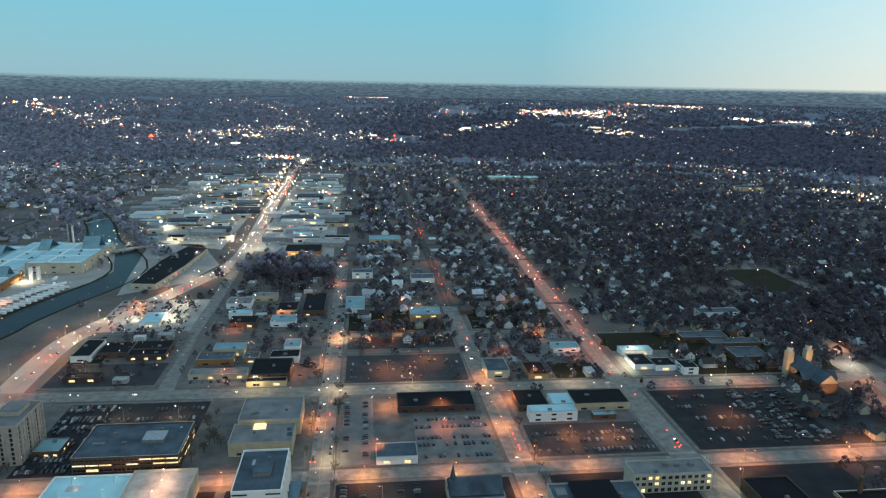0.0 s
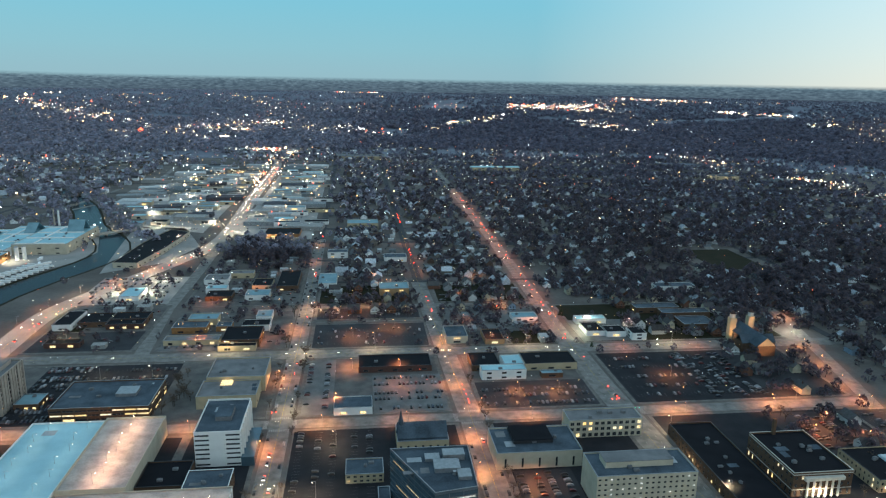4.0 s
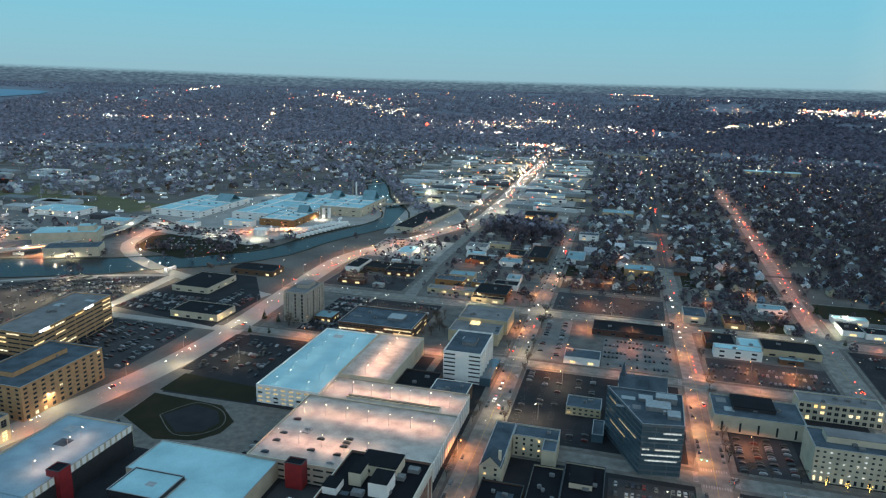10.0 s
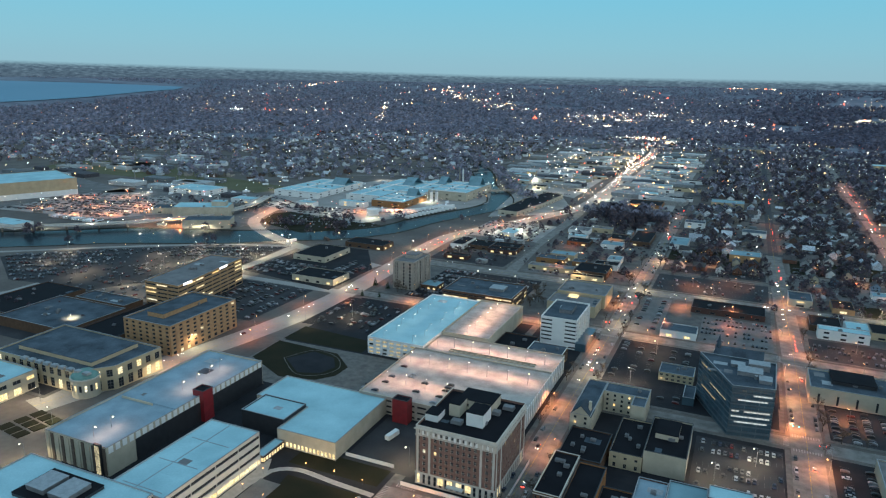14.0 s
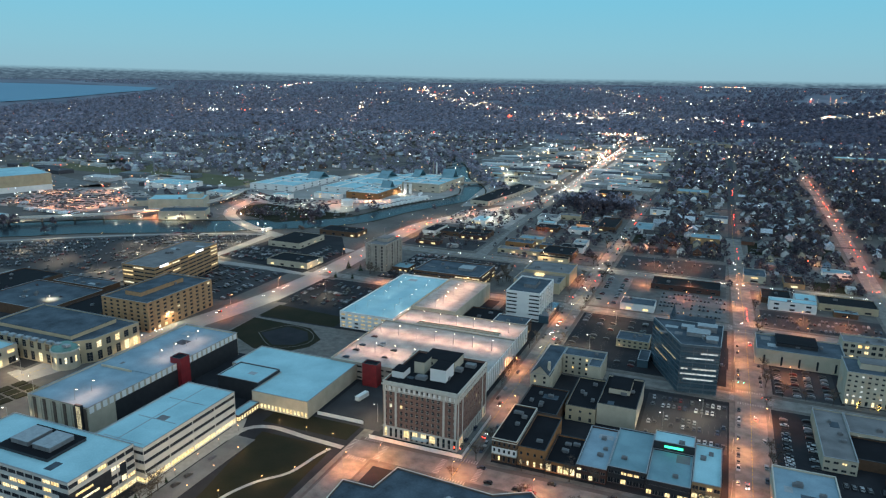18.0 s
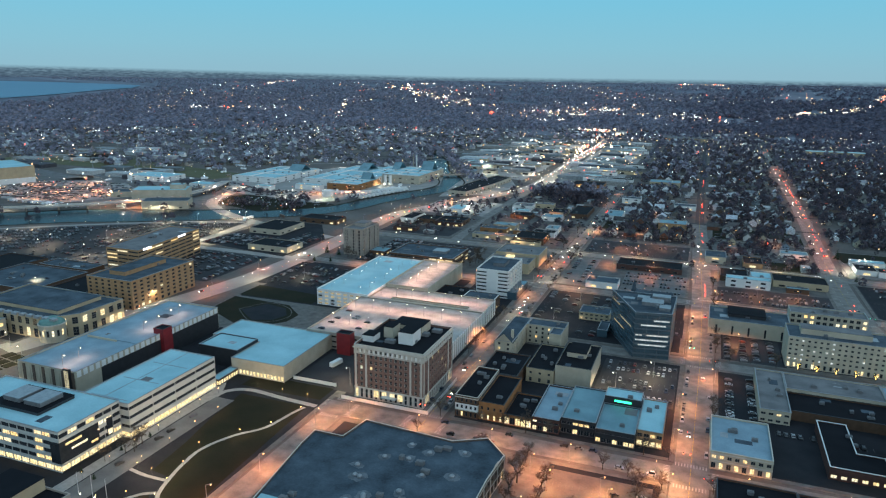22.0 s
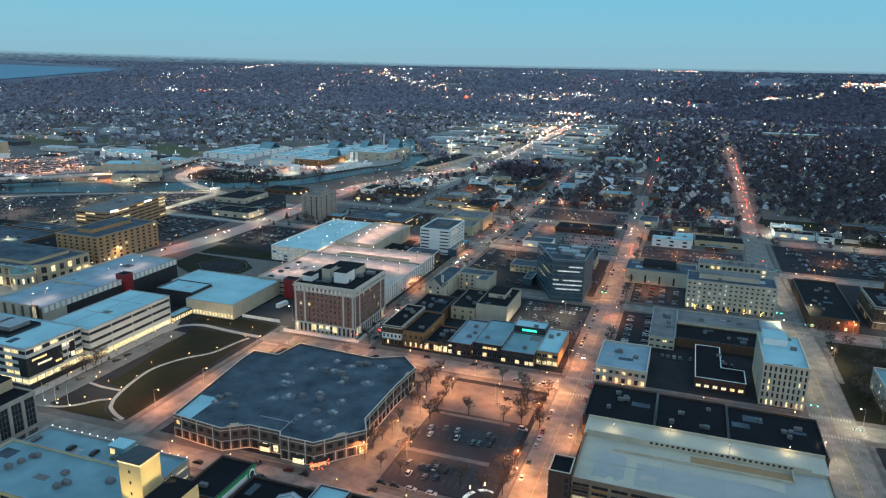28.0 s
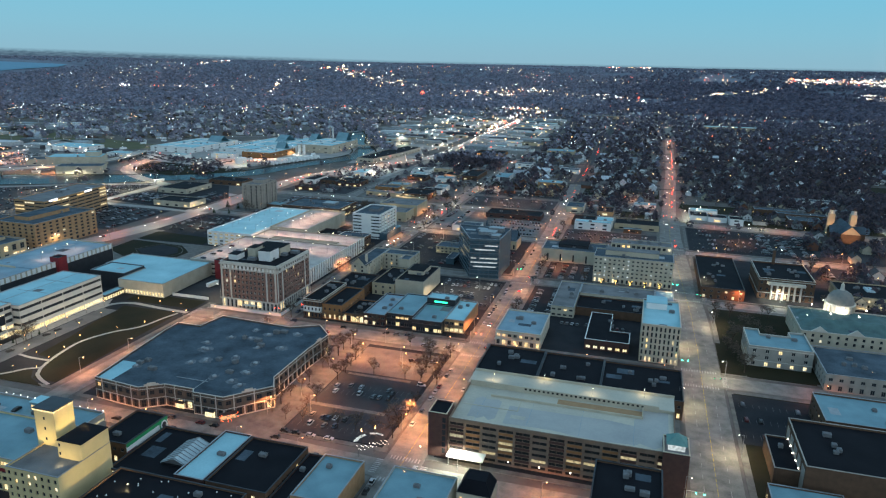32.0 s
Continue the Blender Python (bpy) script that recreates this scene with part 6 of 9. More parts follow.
for sgn in (-1, 1):
    cn = Shape()
    for k in range(6):
        a0, a1 = math.radians(15 + k * 11), math.radians(26 + k * 11)
        for a, bq in ((a0, a1),):
            p0, p1 = (sgn * 7.4 * math.cos(a), 3.6 * math.sin(a)), (sgn * 7.4 * math.cos(bq), 3.6 * math.sin(bq))
            cn.quad((p0[0], p0[1], 3.2 + 1.5 * math.sin(a)), (p1[0], p1[1], 3.2 + 1.5 * math.sin(bq)), (p1[0] * 0.8, p1[1] * 0.55 - 1, 3.9 + 1.5 * math.sin(bq)), (p0[0] * 0.8, p0[1] * 0.55 - 1, 3.9 + 1.5 * math.sin(a)))
    part("canopy", cn, LIT_COOL, pg, "glowing white fabric canopy")
for k in range(24):
    part("bulb", Shape().tube(-6.5 + (k % 8) * 1.85 + (k // 8) * 0.3, -2.2 - 1.5 * (k // 8), 0, 0.26, 0.13, 0.13, 6), BULB, pg, at=pose(0, 0, 3.0 - 0.3 * ((k * 7) % 3)))
for sx in (-7, 0, 7):
    part("pole", Shape().tube(sx, -5.6, 0, 3.6, 0.08, 0.08, 6), DARK_METAL, pg)
bld("black_block", "tall brown brick block with a black roof", 184.5, -40, 208, -11, 25, BRICK_BROWN, ROOF_DARK, 7, 4.2, 4, 1.6, 1.6, 0.1, 0.3, 0.8, 5)
mb = bld("mansard_house", "stone house with a steep slate mansard roof", 135, -23, 148, -11, 9, CREAM, ROOF_DARK, 2, 4.2, 3, 1.2, 1.8, 0.3, 0.5, 0.3, 0, cols=1)
part("mansard", Shape().box(-6.6, -6.1, 9.2, 6.6, 6.1, 14, 2.6), ROOF_DARK, mb)
eh = bld("east_hall", "large brown brick hall with a black flat roof", 264, 30, 312, 71, 13, BRICK_BROWN, ROOF_DARK, 1, windows=False, units=4, par=1.0, cap=CONCRETE)
for k in range(5):
    part("wall_panel", Shape().box(-24.2, -19.6 + k * 8.1, 0.4, -24.02, -14.2 + k * 8.1, 11.5), CONCRETE, eh)
lb = bld("hall_annex", "low annex with a black roof and white wall lamps", 254, 36, 263.7, 64, 7, BRICK_BROWN, ROOF_DARK, 1, windows=False, units=1, par=0.8, cap=CONCRETE)
bld("teal_shop", "low corner shop with a teal membrane roof", 250, 0.5, 277, 25, 6, BRICK_BROWN, ROOF_TEAL, 1, 4.2, 4, 2.2, 2.0, 0.3, 0.5, 0.7, 3)
for k in range(5):
    part("wall_lamp", Shape().tube(4.3, -12 + k * 6, 7.9, 8.3, 0.3, 0.22, 8), LAMP_WHITE, lb, "white wall lamp")
bld("east_store", "blue-grey roofed store beside the hall", 281, 78, 330, 108, 11, BRICK_BROWN, ROOF_TEAL, 2, 4.4, 5, 2, 1.8, 0.1, 0.2, 0.9, 3)
bld("library", "wide low library with a grey flat roof", 294, 139, 345, 180, 9, CONCRETE, ROOF_SLATE, 2, 4.4, 5, 2, 1.8, 0.08, 0.1, 0.9, 5)
dm = bld("domed_courthouse", "cream stone courthouse with green copper roofs and a floodlit dome", 292, 199, 352, 246, 11, CREAM, ROOF_COPPER, 3, 4.0, 4.6, 1.6, 1.9, 0.12, 0.2, 0.9, 0, cols=1, cap=LIMESTONE)
part("raised_roof", Shape().prism(rect(-27, -12, 27, 20), 11, 14.5, rect(-19, -5, 19, 13)), ROOF_COPPER, dm)
part("drum", Shape().tube(-1, 17, 11, 19, 8.6, 8.3, 20), LIMESTONE, dm)
for k in range(10):
    a = math.radians(-180 + k * 20)
    part("drum_pier", Shape().box(-0.4, -0.35, 11.5, 0.4, 0.35, 18.6), CREAM, dm, at=pose(-1 + 8.7 * math.cos(a), 17 + 8.7 * math.sin(a), 0, 0, 0, math.degrees(a)))
part("drum_cornice", Shape().tube(-1, 17, 19, 19.8, 9.1, 9.1, 20), LIMESTONE, dm)
d = Shape()
for k in range(7):
    a0, a1 = k * math.pi / 14, (k + 1) * math.pi / 14
    d.tube(-1, 17, 19.8 + 8.6 * math.sin(a0), 19.8 + 8.6 * math.sin(a1), 8.2 * math.cos(a0), max(0.5, 8.2 * math.cos(a1)), 20)
part("dome", d, DOME_STONE, dm)
part("lantern", Shape().tube(-1, 17, 28, 31.5, 1.4, 1.0, 10).tube(-1, 17, 31.5, 33.5, 1.1, 0.1, 10), LIMESTONE, dm)
for xx in (-20, 0, 20):
    part("pediment", Shape().prism([(xx - 5, -24.4), (xx + 5, -24.4), (xx + 5, -23.2), (xx - 5, -23.2)], 11.9, 15.4, [(xx - 0.2, -24.4), (xx + 0.2, -24.4), (xx + 0.2, -23.2), (xx - 0.2, -23.2)]), LIMESTONE, dm)
for xx, yy in ((-22, 3), (-8, 6), (8, 5), (16, 20), (-16, 22), (26, -6)):
    part("roof_lamp", Shape().tube(xx, yy, 14.6 if abs(xx) < 20 else 12.4, 15.4 if abs(xx) < 20 else 13.2, 0.45, 0.3, 8), LAMP_WHITE, dm, "white roof floodlight")
ne = bld("county_office", "black-roofed office with a beige lit front", 336, 294, 392, 332, 8, BEIGE, ROOF_DARK, 2, 4.0, 4.0, 1.5, 1.9, 0.2, 0.25, 0.9, 3, cols=1)
part("rooflight", Shape().box(-8, -2, 8.05, -2, 9, 9.2, 0.5), GLAZING, ne)
for xx in (-24, -12, 2, 14):
    part("wall_lamp", Shape().tube(xx, -19.5, 3.4, 4.0, 0.3, 0.4, 8), LAMP_WHITE, ne, "white wall lamp")
c = bld("courthouse", "dark-roofed courthouse with a floodlit columned front", 280, 295, 318, 344, 15, BRICK_BROWN, ROOF_DARK, 3, 5.0, 4.4, 1.7, 2.2, 0.22, 0.2, 1.2, 6, trim=LIMESTONE)
for k in range(6):
    part("column", Shape().tube(-10 + k * 4, -25.6, 0.3, 11.5, 0.75, 0.62, 12), LIMESTONE, c)
part("portico", Shape().box(-12.5, -27, 11.5, 12.5, -24.6, 13.6), LIMESTONE, c)
part("chimney", Shape().box(-4, 22, 15, -2, 24, 26), BRICK_BROWN, c)
bld("long_brick_range", "long dark-roofed brick range beside the street", 239, 281, 269.5, 374, 8, BRICK_BROWN, ROOF_DARK, 2, 4, 5, 1.8, 1.6, 0.1, 0.1, 0.9, 7)
b = bld("stone_bank", "cream five-storey bank building with small square windows", 159, 293.5, 219, 320, 20.6, CREAM, ROOF_SLATE, 6, 4.6, 3.5, 1.6, 1.3, 0.22, 0.25, 0.9, 3, cols=1, lit_mats=(LIT_COOL, GLASS))
upper(b, 167, 303, 208, 314, 20.6, 24.4, CREAM, ROOF_GREY)
b = bld("stone_hall", "cream windowless stone hall with narrow slits", 111, 340, 166, 373, 10.8, CREAM, ROOF_SLATE, 1, 10.8, 11, 1.4, 6.5, 0.0, 0, 0.9, 2, cols=1)
upper(b, 124, 352, 150, 372, 10.8, 13.2, DARK_METAL, ROOF_DARK)
bld("lit_block", "cream three-storey block with lit roof lamps and tall windows", 168, 375, 220, 392, 12.6, CREAM, ROOF_GREY, 3, 4.4, 4.2, 2.6, 2.4, 0.15, 0.2, 0.9, 4)
bld("brick_church", "slate-roofed stone church below the car park", 50, 366, 84, 390, 8, BEIGE, ROOF_SLATE, 1, 8, 5, 1.6, 4, 0.1, 0, 0.4, 0, cols=1)
ch = thing("church_roof", "steep slate church roof with a small spire", "roof", 67, 378, 8.3)
part("slates", Shape().gable(-16, -9, 16, 9, 0.8, 7, 0.4, "x"), ROOF_SLATE, ch)
part("spire", Shape().tube(-14, 0, 0, 16, 3.4, 0.2, 8), ROOF_SLATE, ch)

# ---- the blocks beyond the centre ----
MID = [
    (7, 416 + 6, 35, 441, 5.6, WHITE, ROOF_SLATE, 0.8, "auto shop with a lit white front"),
    (25, 496, 86, 522, 5, BRICK_RED, ROOF_DARK, 0.05, "long red brick store under one orange lamp"),
    (125, 474, 162, 486, 8, WHITE, MEMBRANE, 0.05, "white painted two-storey block"),
    (146, 486.4, 163, 506, 8, WHITE, MEMBRANE, 0.05, "white painted rear wing"),
    (165, 490, 210, 516, 6, BEIGE, ROOF_DARK, 0.1, "beige store with a black roof"),
    (120, 492, 144, 520, 5, BRICK_BROWN, ROOF_DARK, 0.05, "dark-roofed workshop"),
    (175, 474, 193, 481, 4, BRICK_BROWN, ROOF_TEAL, 0.1, "low shed with a teal roof"),
    (106, 556, 126, 585, 7, CREAM, ROOF_SLATE, 0.2, "cream stone club house with columns"),
    (142, 552, 160, 580, 4.6, BRICK_TAN, ROOF_DARK, 0.9, "low lit store with a black roof"),
    (181, 612, 207, 628, 4.4, WHITE, ROOF_TEAL, 0.2, "low shed with a bright teal roof"),
    (244, 566, 262, 592, 5, WHITE, ROOF_DARK, 1.0, "floodlit white fuel station"),
    (262.4, 562, 282, 580, 5.4, WHITE, ROOF_DARK, 0.9, "floodlit white car wash"),
    (284, 552, 298, 570, 7, WHITE, ROOF_DARK, 0.1, "white gabled store at the corner"),
    (244, 600, 275, 612, 5, WHITE, MEMBRANE, 0.7, "white store with lit front")]
MID += [
    (-98, 562, -64, 597, 7, BRICK_BROWN, ROOF_DARK, 0.2, "black-roofed store"),
    (-150, 570, -101, 583, 4.6, BEIGE, ROOF_GREY, 0.6, "long low store with yellow-lit front"),
    (-99, 553, -66, 561.6, 4.6, BEIGE, ROOF_DARK, 0.9, "yellow-lit shop front"),
    (-86, 603, -60, 620, 6, WHITE, ROOF_DARK, 0.1, "pale-walled workshop"),
    (-76, 628, -61, 648, 6, WHITE, ROOF_TEAL, 0.1, "white workshop with a teal roof"),
    (-150, 600, -118, 618, 6, BRICK_ORANGE, ROOF_SLATE, 0.2, "orange brick store"),
    (-140, 622, -112, 640, 6.5, BEIGE, ROOF_TEAL, 0.9, "lit two-storey shop"),
    (-110, 604, -96, 618, 5, BRICK_ORANGE, ROOF_SLATE, 0.2, "small orange brick shop"),
    (-263, 616, -246, 658, 6, WHITE, ROOF_DARK, 0.1, "white-ended shed with a dark roof"),
    (-243, 624, -216, 652, 5, BRICK_BROWN, ROOF_DARK, 0.1, "dark-roofed workshop"),
    (-215, 617, -181, 631, 5, BRICK_RED, ROOF_DARK, 0.6, "brick restaurant with lit windows"),
    (-215, 632, -181, 652, 5.4, BRICK_BROWN, ROOF_DARK, 0.1, "dark-roofed store"),
    (-252, 571, -222, 582, 4.4, BRICK_RED, ROOF_DARK, 0.7, "low diner with red-lit front"),
    (-231, 706, -211, 740, 5, WHITE, MEMBRANE, 1.0, "white fuel station with a floodlit forecourt")]
MID += [
    (-154, 763, -127, 788, 6, WHITE, ROOF_GREY, 0.3, "white showroom"),
    (-145, 728, -122, 742, 5.6, WHITE, MEMBRANE, 0.5, "white showroom with lit front"),
    (-130, 789, -101, 804, 6, BEIGE, ROOF_GREY, 0.2, "beige store"),
    (-140, 700, -112, 722, 5, BRICK_BROWN, ROOF_DARK, 0.6, "dark garage with lit doors"),
    (-68, 733, -44, 798, 6, BRICK_BROWN, ROOF_DARK, 0.1, "dark-roofed warehouse"),
    (-98, 700, -72, 722, 5.6, WHITE, ROOF_TEAL, 0.1, "white workshop"),
    (-96, 740, -74, 770, 5, BEIGE, ROOF_DARK, 0.1, "beige workshop"),
    (-21, 740, 0, 784, 6, WHITE, ROOF_TEAL, 0.05, "long shed with a teal roof"),
    (49, 708, 82, 735, 8, BRICK_TAN, ROOF_TEAL, 0.35, "brick apartment block with a teal roof"),
    (8, 1072, 58, 1106, 9, BEIGE, ROOF_TEAL, 0.1, "school with a pale teal roof"),
    (-16, 882, 11, 900, 8, WHITE, ROOF_SLATE, 0.2, "white apartment house"),
    (-117, 1014, -64, 1058, 5, BRICK_ORANGE, ROOF_DARK, 1.0, "long bar with a glowing orange front"),
    (60, 858, 90, 880, 6, WHITE, ROOF_SLATE, 0.2, "white church hall"),
    (347, 575, 380, 600, 6, BRICK_BROWN, ROOF_SLATE, 0.3, "dark brick school wing")]
MID += [
    (340, 610, 392, 624, 6, BRICK_BROWN, ROOF_SLATE, 0.3, "dark brick school wing"),
    (318, 628, 366, 644, 6, BRICK_BROWN, ROOF_SLATE, 0.3, "dark brick school wing"),
    (-352, 418, -303, 448, 6, CREAM, ROOF_DARK, 0.8, "low shopping row with a black roof"),
    (-400, 487, -358, 540, 6, CREAM, ROOF_DARK, 0.2, "drug store with a black roof"),
    (-380, 565, -328, 592, 5.6, BRICK_BROWN, ROOF_DARK, 0.5, "riverside restaurant with lit windows"),
    (-680, 822, -594, 972, 9, WHITE, MEMBRANE, 0.02, "wide plant hall with a pale roof"),
    (-548, 840, -484.4, 1040, 10, WHITE, MEMBRANE, 0.0, "plant hall with a blue-grey roof"),
    (-484, 812, -428, 900, 10, BRICK_ORANGE, MEMBRANE, 0.02, "brick-ended plant hall with a blue-grey roof"),
    (-484, 900.4, -436, 1060, 11, WHITE, MEMBRANE, 0.0, "plant hall with a pale roof"),
    (-435.6, 921, -366, 1042, 14, CREAM, MEMBRANE, 0.03, "tall plant store with loading doors"),
    (-532, 792, -486, 806, 8, WHITE, MEMBRANE, 0.7, "white loading dock with lit doors")]
MID += [
    (-852, 756, -770, 808, 8, WHITE, MEMBRANE, 0.1, "white shed with a pale roof"),
    (-860, 440, -802, 468, 6, WHITE, MEMBRANE, 0.1, "white shed by the bridge"),
    (-590, 760, -560, 776, 6, WHITE, MEMBRANE, 0.3, "white lit workshop"),
    (-700, 735, -660, 760, 6, WHITE, MEMBRANE, 0.2, "white lit workshop"),
    (372, 700, 420, 716, 7, WHITE, ROOF_SLATE, 0.2, "row of white town houses"),
    (940, 1650, 1010, 1690, 9, BEIGE, ROOF_SLATE, 0.3, "long school building among trees"),
    (330, 1820, 470, 1860, 9, BEIGE, MEMBRANE, 0.3, "long school with a pale roof"),
    (-40, 2080, 110, 2150, 10, BEIGE, ROOF_GREY, 0.3, "broad school with lit windows")]
for x0, y0, x1, y1, hh, wm, rf, lt, lab in MID:
    far = y0 > 900 or x0 < -450
    tb = bld("town_building", lab, x0, y0, x1, y1, hh, wm, rf, 2 if hh > 6.5 else 1, 3.8, 16.0 if far else 9.0, 3.4 if far else 3.0, 1.8, lt, lt if lt > 0.4 else 0.0, 0.6, (6 if "plant" in lab else 0) if far else 1, cols=1)
    if "plant" in lab:
        w, d = (x1 - x0) / 2 - 3, (y1 - y0) / 2 - 3
        for k in range(4):
            part("roof_duct", Shape().box(-w, -d + k * d * 0.62, hh, w, -d + k * d * 0.62 + 1.6, hh + 1.5), WHITE, tb)
        part("roof_duct", Shape().box(-w * 0.3, -d, hh, -w * 0.3 + 1.8, d, hh + 1.3), WHITE, tb)
        part("roof_monitor", Shape().gable(w * 0.2, d * 0.3, w * 0.9, d * 0.8, hh, hh + 2.2, 0.2, "x"), ROOF_TEAL, tb)
for x, y in ((-417, 894), (-409, 897)):
    si = thing("silo", "tall white round silo beside a plant hall", "silo", x, y, 0.15, group="silos")
    part("shell", Shape().tube(0, 0, 0, 17, 2.6, 2.6, 16), WHITE, si)
    part("cone_roof", Shape().tube(0, 0, 17, 18.4, 2.7, 0.4, 16), METAL, si)
ck = thing("smoke_stack", "slender pale smoke stack behind the plant halls", "chimney", -432, 1068, 0.1)
part("shaft", Shape().tube(0, 0, 0, 34, 1.8, 1.3, 14), WHITE, ck)
part("rim", Shape().tube(0, 0, 34, 34.8, 1.5, 1.5, 14), METAL, ck)
for k in range(26):
    a = (k % 13) / 12
    tr = thing("box_trailer", "white box trailer parked at the river yard", "trailer", -391 + 30 * a - (0 if k < 13 else 22), 748 + 104 * a + (0 if k < 13 else 6), 0.15, -14, group="box trailers")
    part("body", Shape().box(-6.5, -1.25, 1.1, 6.5, 1.25, 3.9, 0.06), WHITE, tr)
    part("wheels", Shape().box(2.6, -1.2, 0, 5.0, 1.2, 1.1, 0.2), DARK_METAL, tr)
    part("landing_leg", Shape().box(-4.2, -0.9, 0, -4.0, 0.9, 1.1), METAL, tr)
bld("high_warehouse", "very large beige warehouse with a white lower wall", 0, 0, 0, 0, 27, BEIGE, MEMBRANE, 2, 9, windows=False, units=0, poly=[(-1010, 560), (-965, 668), (-1075, 715), (-1120, 607)], bands={0: WHITE})
# cement works beside the river
for lab, hgt, rf, wpoly in (("cream works front block by the river", 11, ROOF_SLATE, [(-621, 547), (-567, 577), (-581, 603), (-635, 573)]), ("low cream works wing with a slate roof", 8, ROOF_SLATE, [(-734, 603), (-692, 625), (-707, 654), (-750, 631)]),
                            ("tall cream works hall with a pale roof", 16, MEMBRANE, [(-680, 590), (-612, 626), (-632, 662), (-700, 626)]), ("square cream works tower", 22, MEMBRANE, [(-640, 625), (-622, 634), (-631, 650), (-649, 641)])):
    bld("works_building", lab, 0, 0, 0, 0, hgt, CREAM, rf, 1, 5, 16, 3, 2, 0.05, 0, 0.6, 1, poly=wpoly, group="works buildings")
# riverside warehouse along the boulevard
bld("river_warehouse", "long black-roofed warehouse with a cream wall beside the river", 0, 0, 0, 0, 6.6, CREAM, ROOF_DARK, 1, 6.6, 10, 3, 2, 0.1, 0, 0.8, 4, poly=[(-283, 847), (-252, 843), (-238, 930), (-230, 1030), (-262, 1048), (-278, 960)])
# strip of stores along the boulevard
rs = random.Random(11)
for k in range(150):
    yy = 1080 + rs.uniform(0, 700)
    left = rs.random() < 0.6
    xx = rs.uniform(-400, -225) if left else rs.uniform(-160, -60)
    w, d = rs.uniform(16, 52), rs.uniform(10, 24)
    if left and xx + w > -208:
        w = max(14, -210 - xx)
    if any(abs(xx - a) < (w + aw) / 2 + 3 and abs(yy - bb) < (d + ad) / 2 + 3 for a, bb, aw, ad in STRIP) if k else False:
        continue
    STRIP = (STRIP if k else []) + [(xx, yy, w, d)]
    bld("strip_store", "low flat-roofed store on the commercial strip", xx, yy, xx + w, yy + d, rs.uniform(4.5, 7), rs.choice([WHITE, WHITE, BEIGE, CREAM, CONCRETE, METAL]), rs.choice([MEMBRANE, ROOF_GREY, ROOF_TEAL, ROOF_SLATE, ROOF_DARK, MEMBRANE]), 1, 5, 18, 5, 2.2, 0.35, 0.35, 0.6, 0, cols=1, group="strip stores")
# twin-towered church
ch = thing("twin_tower_church", "brown stone church with two floodlit bell towers", "church", 390, 530)
part("nave", Shape().box(-9, -26, 0, 9, 20, 10), BRICK_BROWN, ch)
part("nave_roof", Shape().gable(-9, -26, 9, 20, 10, 8, 0.5, "y"), ROOF_SLATE, ch)
part("transept", Shape().box(-16, -14, 0, 16, -2, 9), BRICK_BROWN, ch)
part("transept_roof", Shape().gable(-16, -14, 16, -2, 9, 6, 0.4, "x"), ROOF_SLATE, ch)
part("gable_wall", Shape().prism([(-8.8, -26), (8.8, -26), (8.8, -25.5), (-8.8, -25.5)], 10, 17.4, [(-0.3, -26), (0.3, -26), (0.3, -25.5), (-0.3, -25.5)]), BEIGE, ch)
for sx, dy, hh in ((-9, 19, 22), (13, 25, 21)):
    tw = part("bell_tower", Shape().box(sx - 3, dy - 3, 0, sx + 3, dy + 3, hh), BEIGE, ch)
    part("belfry", Shape().tube(sx, dy, hh, hh + 4, 2.7, 2.7, 8), LIMESTONE, tw)
    part("cap", Shape().tube(sx, dy, hh + 4, hh + 7, 2.9, 0.3, 8), BRICK_RED, tw)
for k in range(5):
    part("window", pane(1.6, 5, LIT if k % 2 else GLASS), None, ch, at=pose(-9.05, -18 + k * 8, 2.5, 0, 0, 270))
# bridge over the river and the viaduct
br = thing("river_bridge", "low concrete road bridge across the river", "bridge", -355, 1040, turn=40)
part("deck", Shape().box(-45, -5, 2.2, 45, 5, 3.2), CONCRETE, br)
for k in (-25, 0, 25):
    part("pier", Shape().box(k - 1, -4, -0.5, k + 1, 4, 2.2), CONCRETE, br)
for yy in (-5, 4.6):
    part("parapet", Shape().box(-45, yy, 3.2, 45, yy + 0.4, 4.2), CONCRETE, br)
vl = smooth([(-1050, 290), (-900, 372), (-791, 437), (-690, 520), (-640, 600), (-630, 690), (-660, 780)], 18)
va = thing("viaduct", "raised concrete road with a pale parapet beside the river", "viaduct")
vs, vp = Shape(), Shape()
for (l0, r0), (l1, r1) in zip(ribbon_pts(vl, 13), ribbon_pts(vl, 13)[1:]):
    vs.quad((*r0, 6.5), (*r1, 6.5), (*l1, 6.5), (*l0, 6.5)).quad((*r1, 5.4), (*r0, 5.4), (*l0, 5.4), (*l1, 5.4))
    vs.quad((*r0, 5.4), (*r1, 5.4), (*r1, 6.5), (*r0, 6.5)).quad((*l1, 5.4), (*l0, 5.4), (*l0, 6.5), (*l1, 6.5))
    for a, b in ((r0, r1), (l1, l0)):
        vp.quad((*a, 6.5), (*b, 6.5), (*b, 7.5), (*a, 7.5))
part("deck", vs, DECK, va)
part("parapet", vp, LIMESTONE, va)
for i in range(1, len(vl) - 1, 2):
    part("pier", Shape().box(vl[i][0] - 1, vl[i][1] - 1, -0.2, vl[i][0] + 1, vl[i][1] + 1, 5.4), CONCRETE, va)
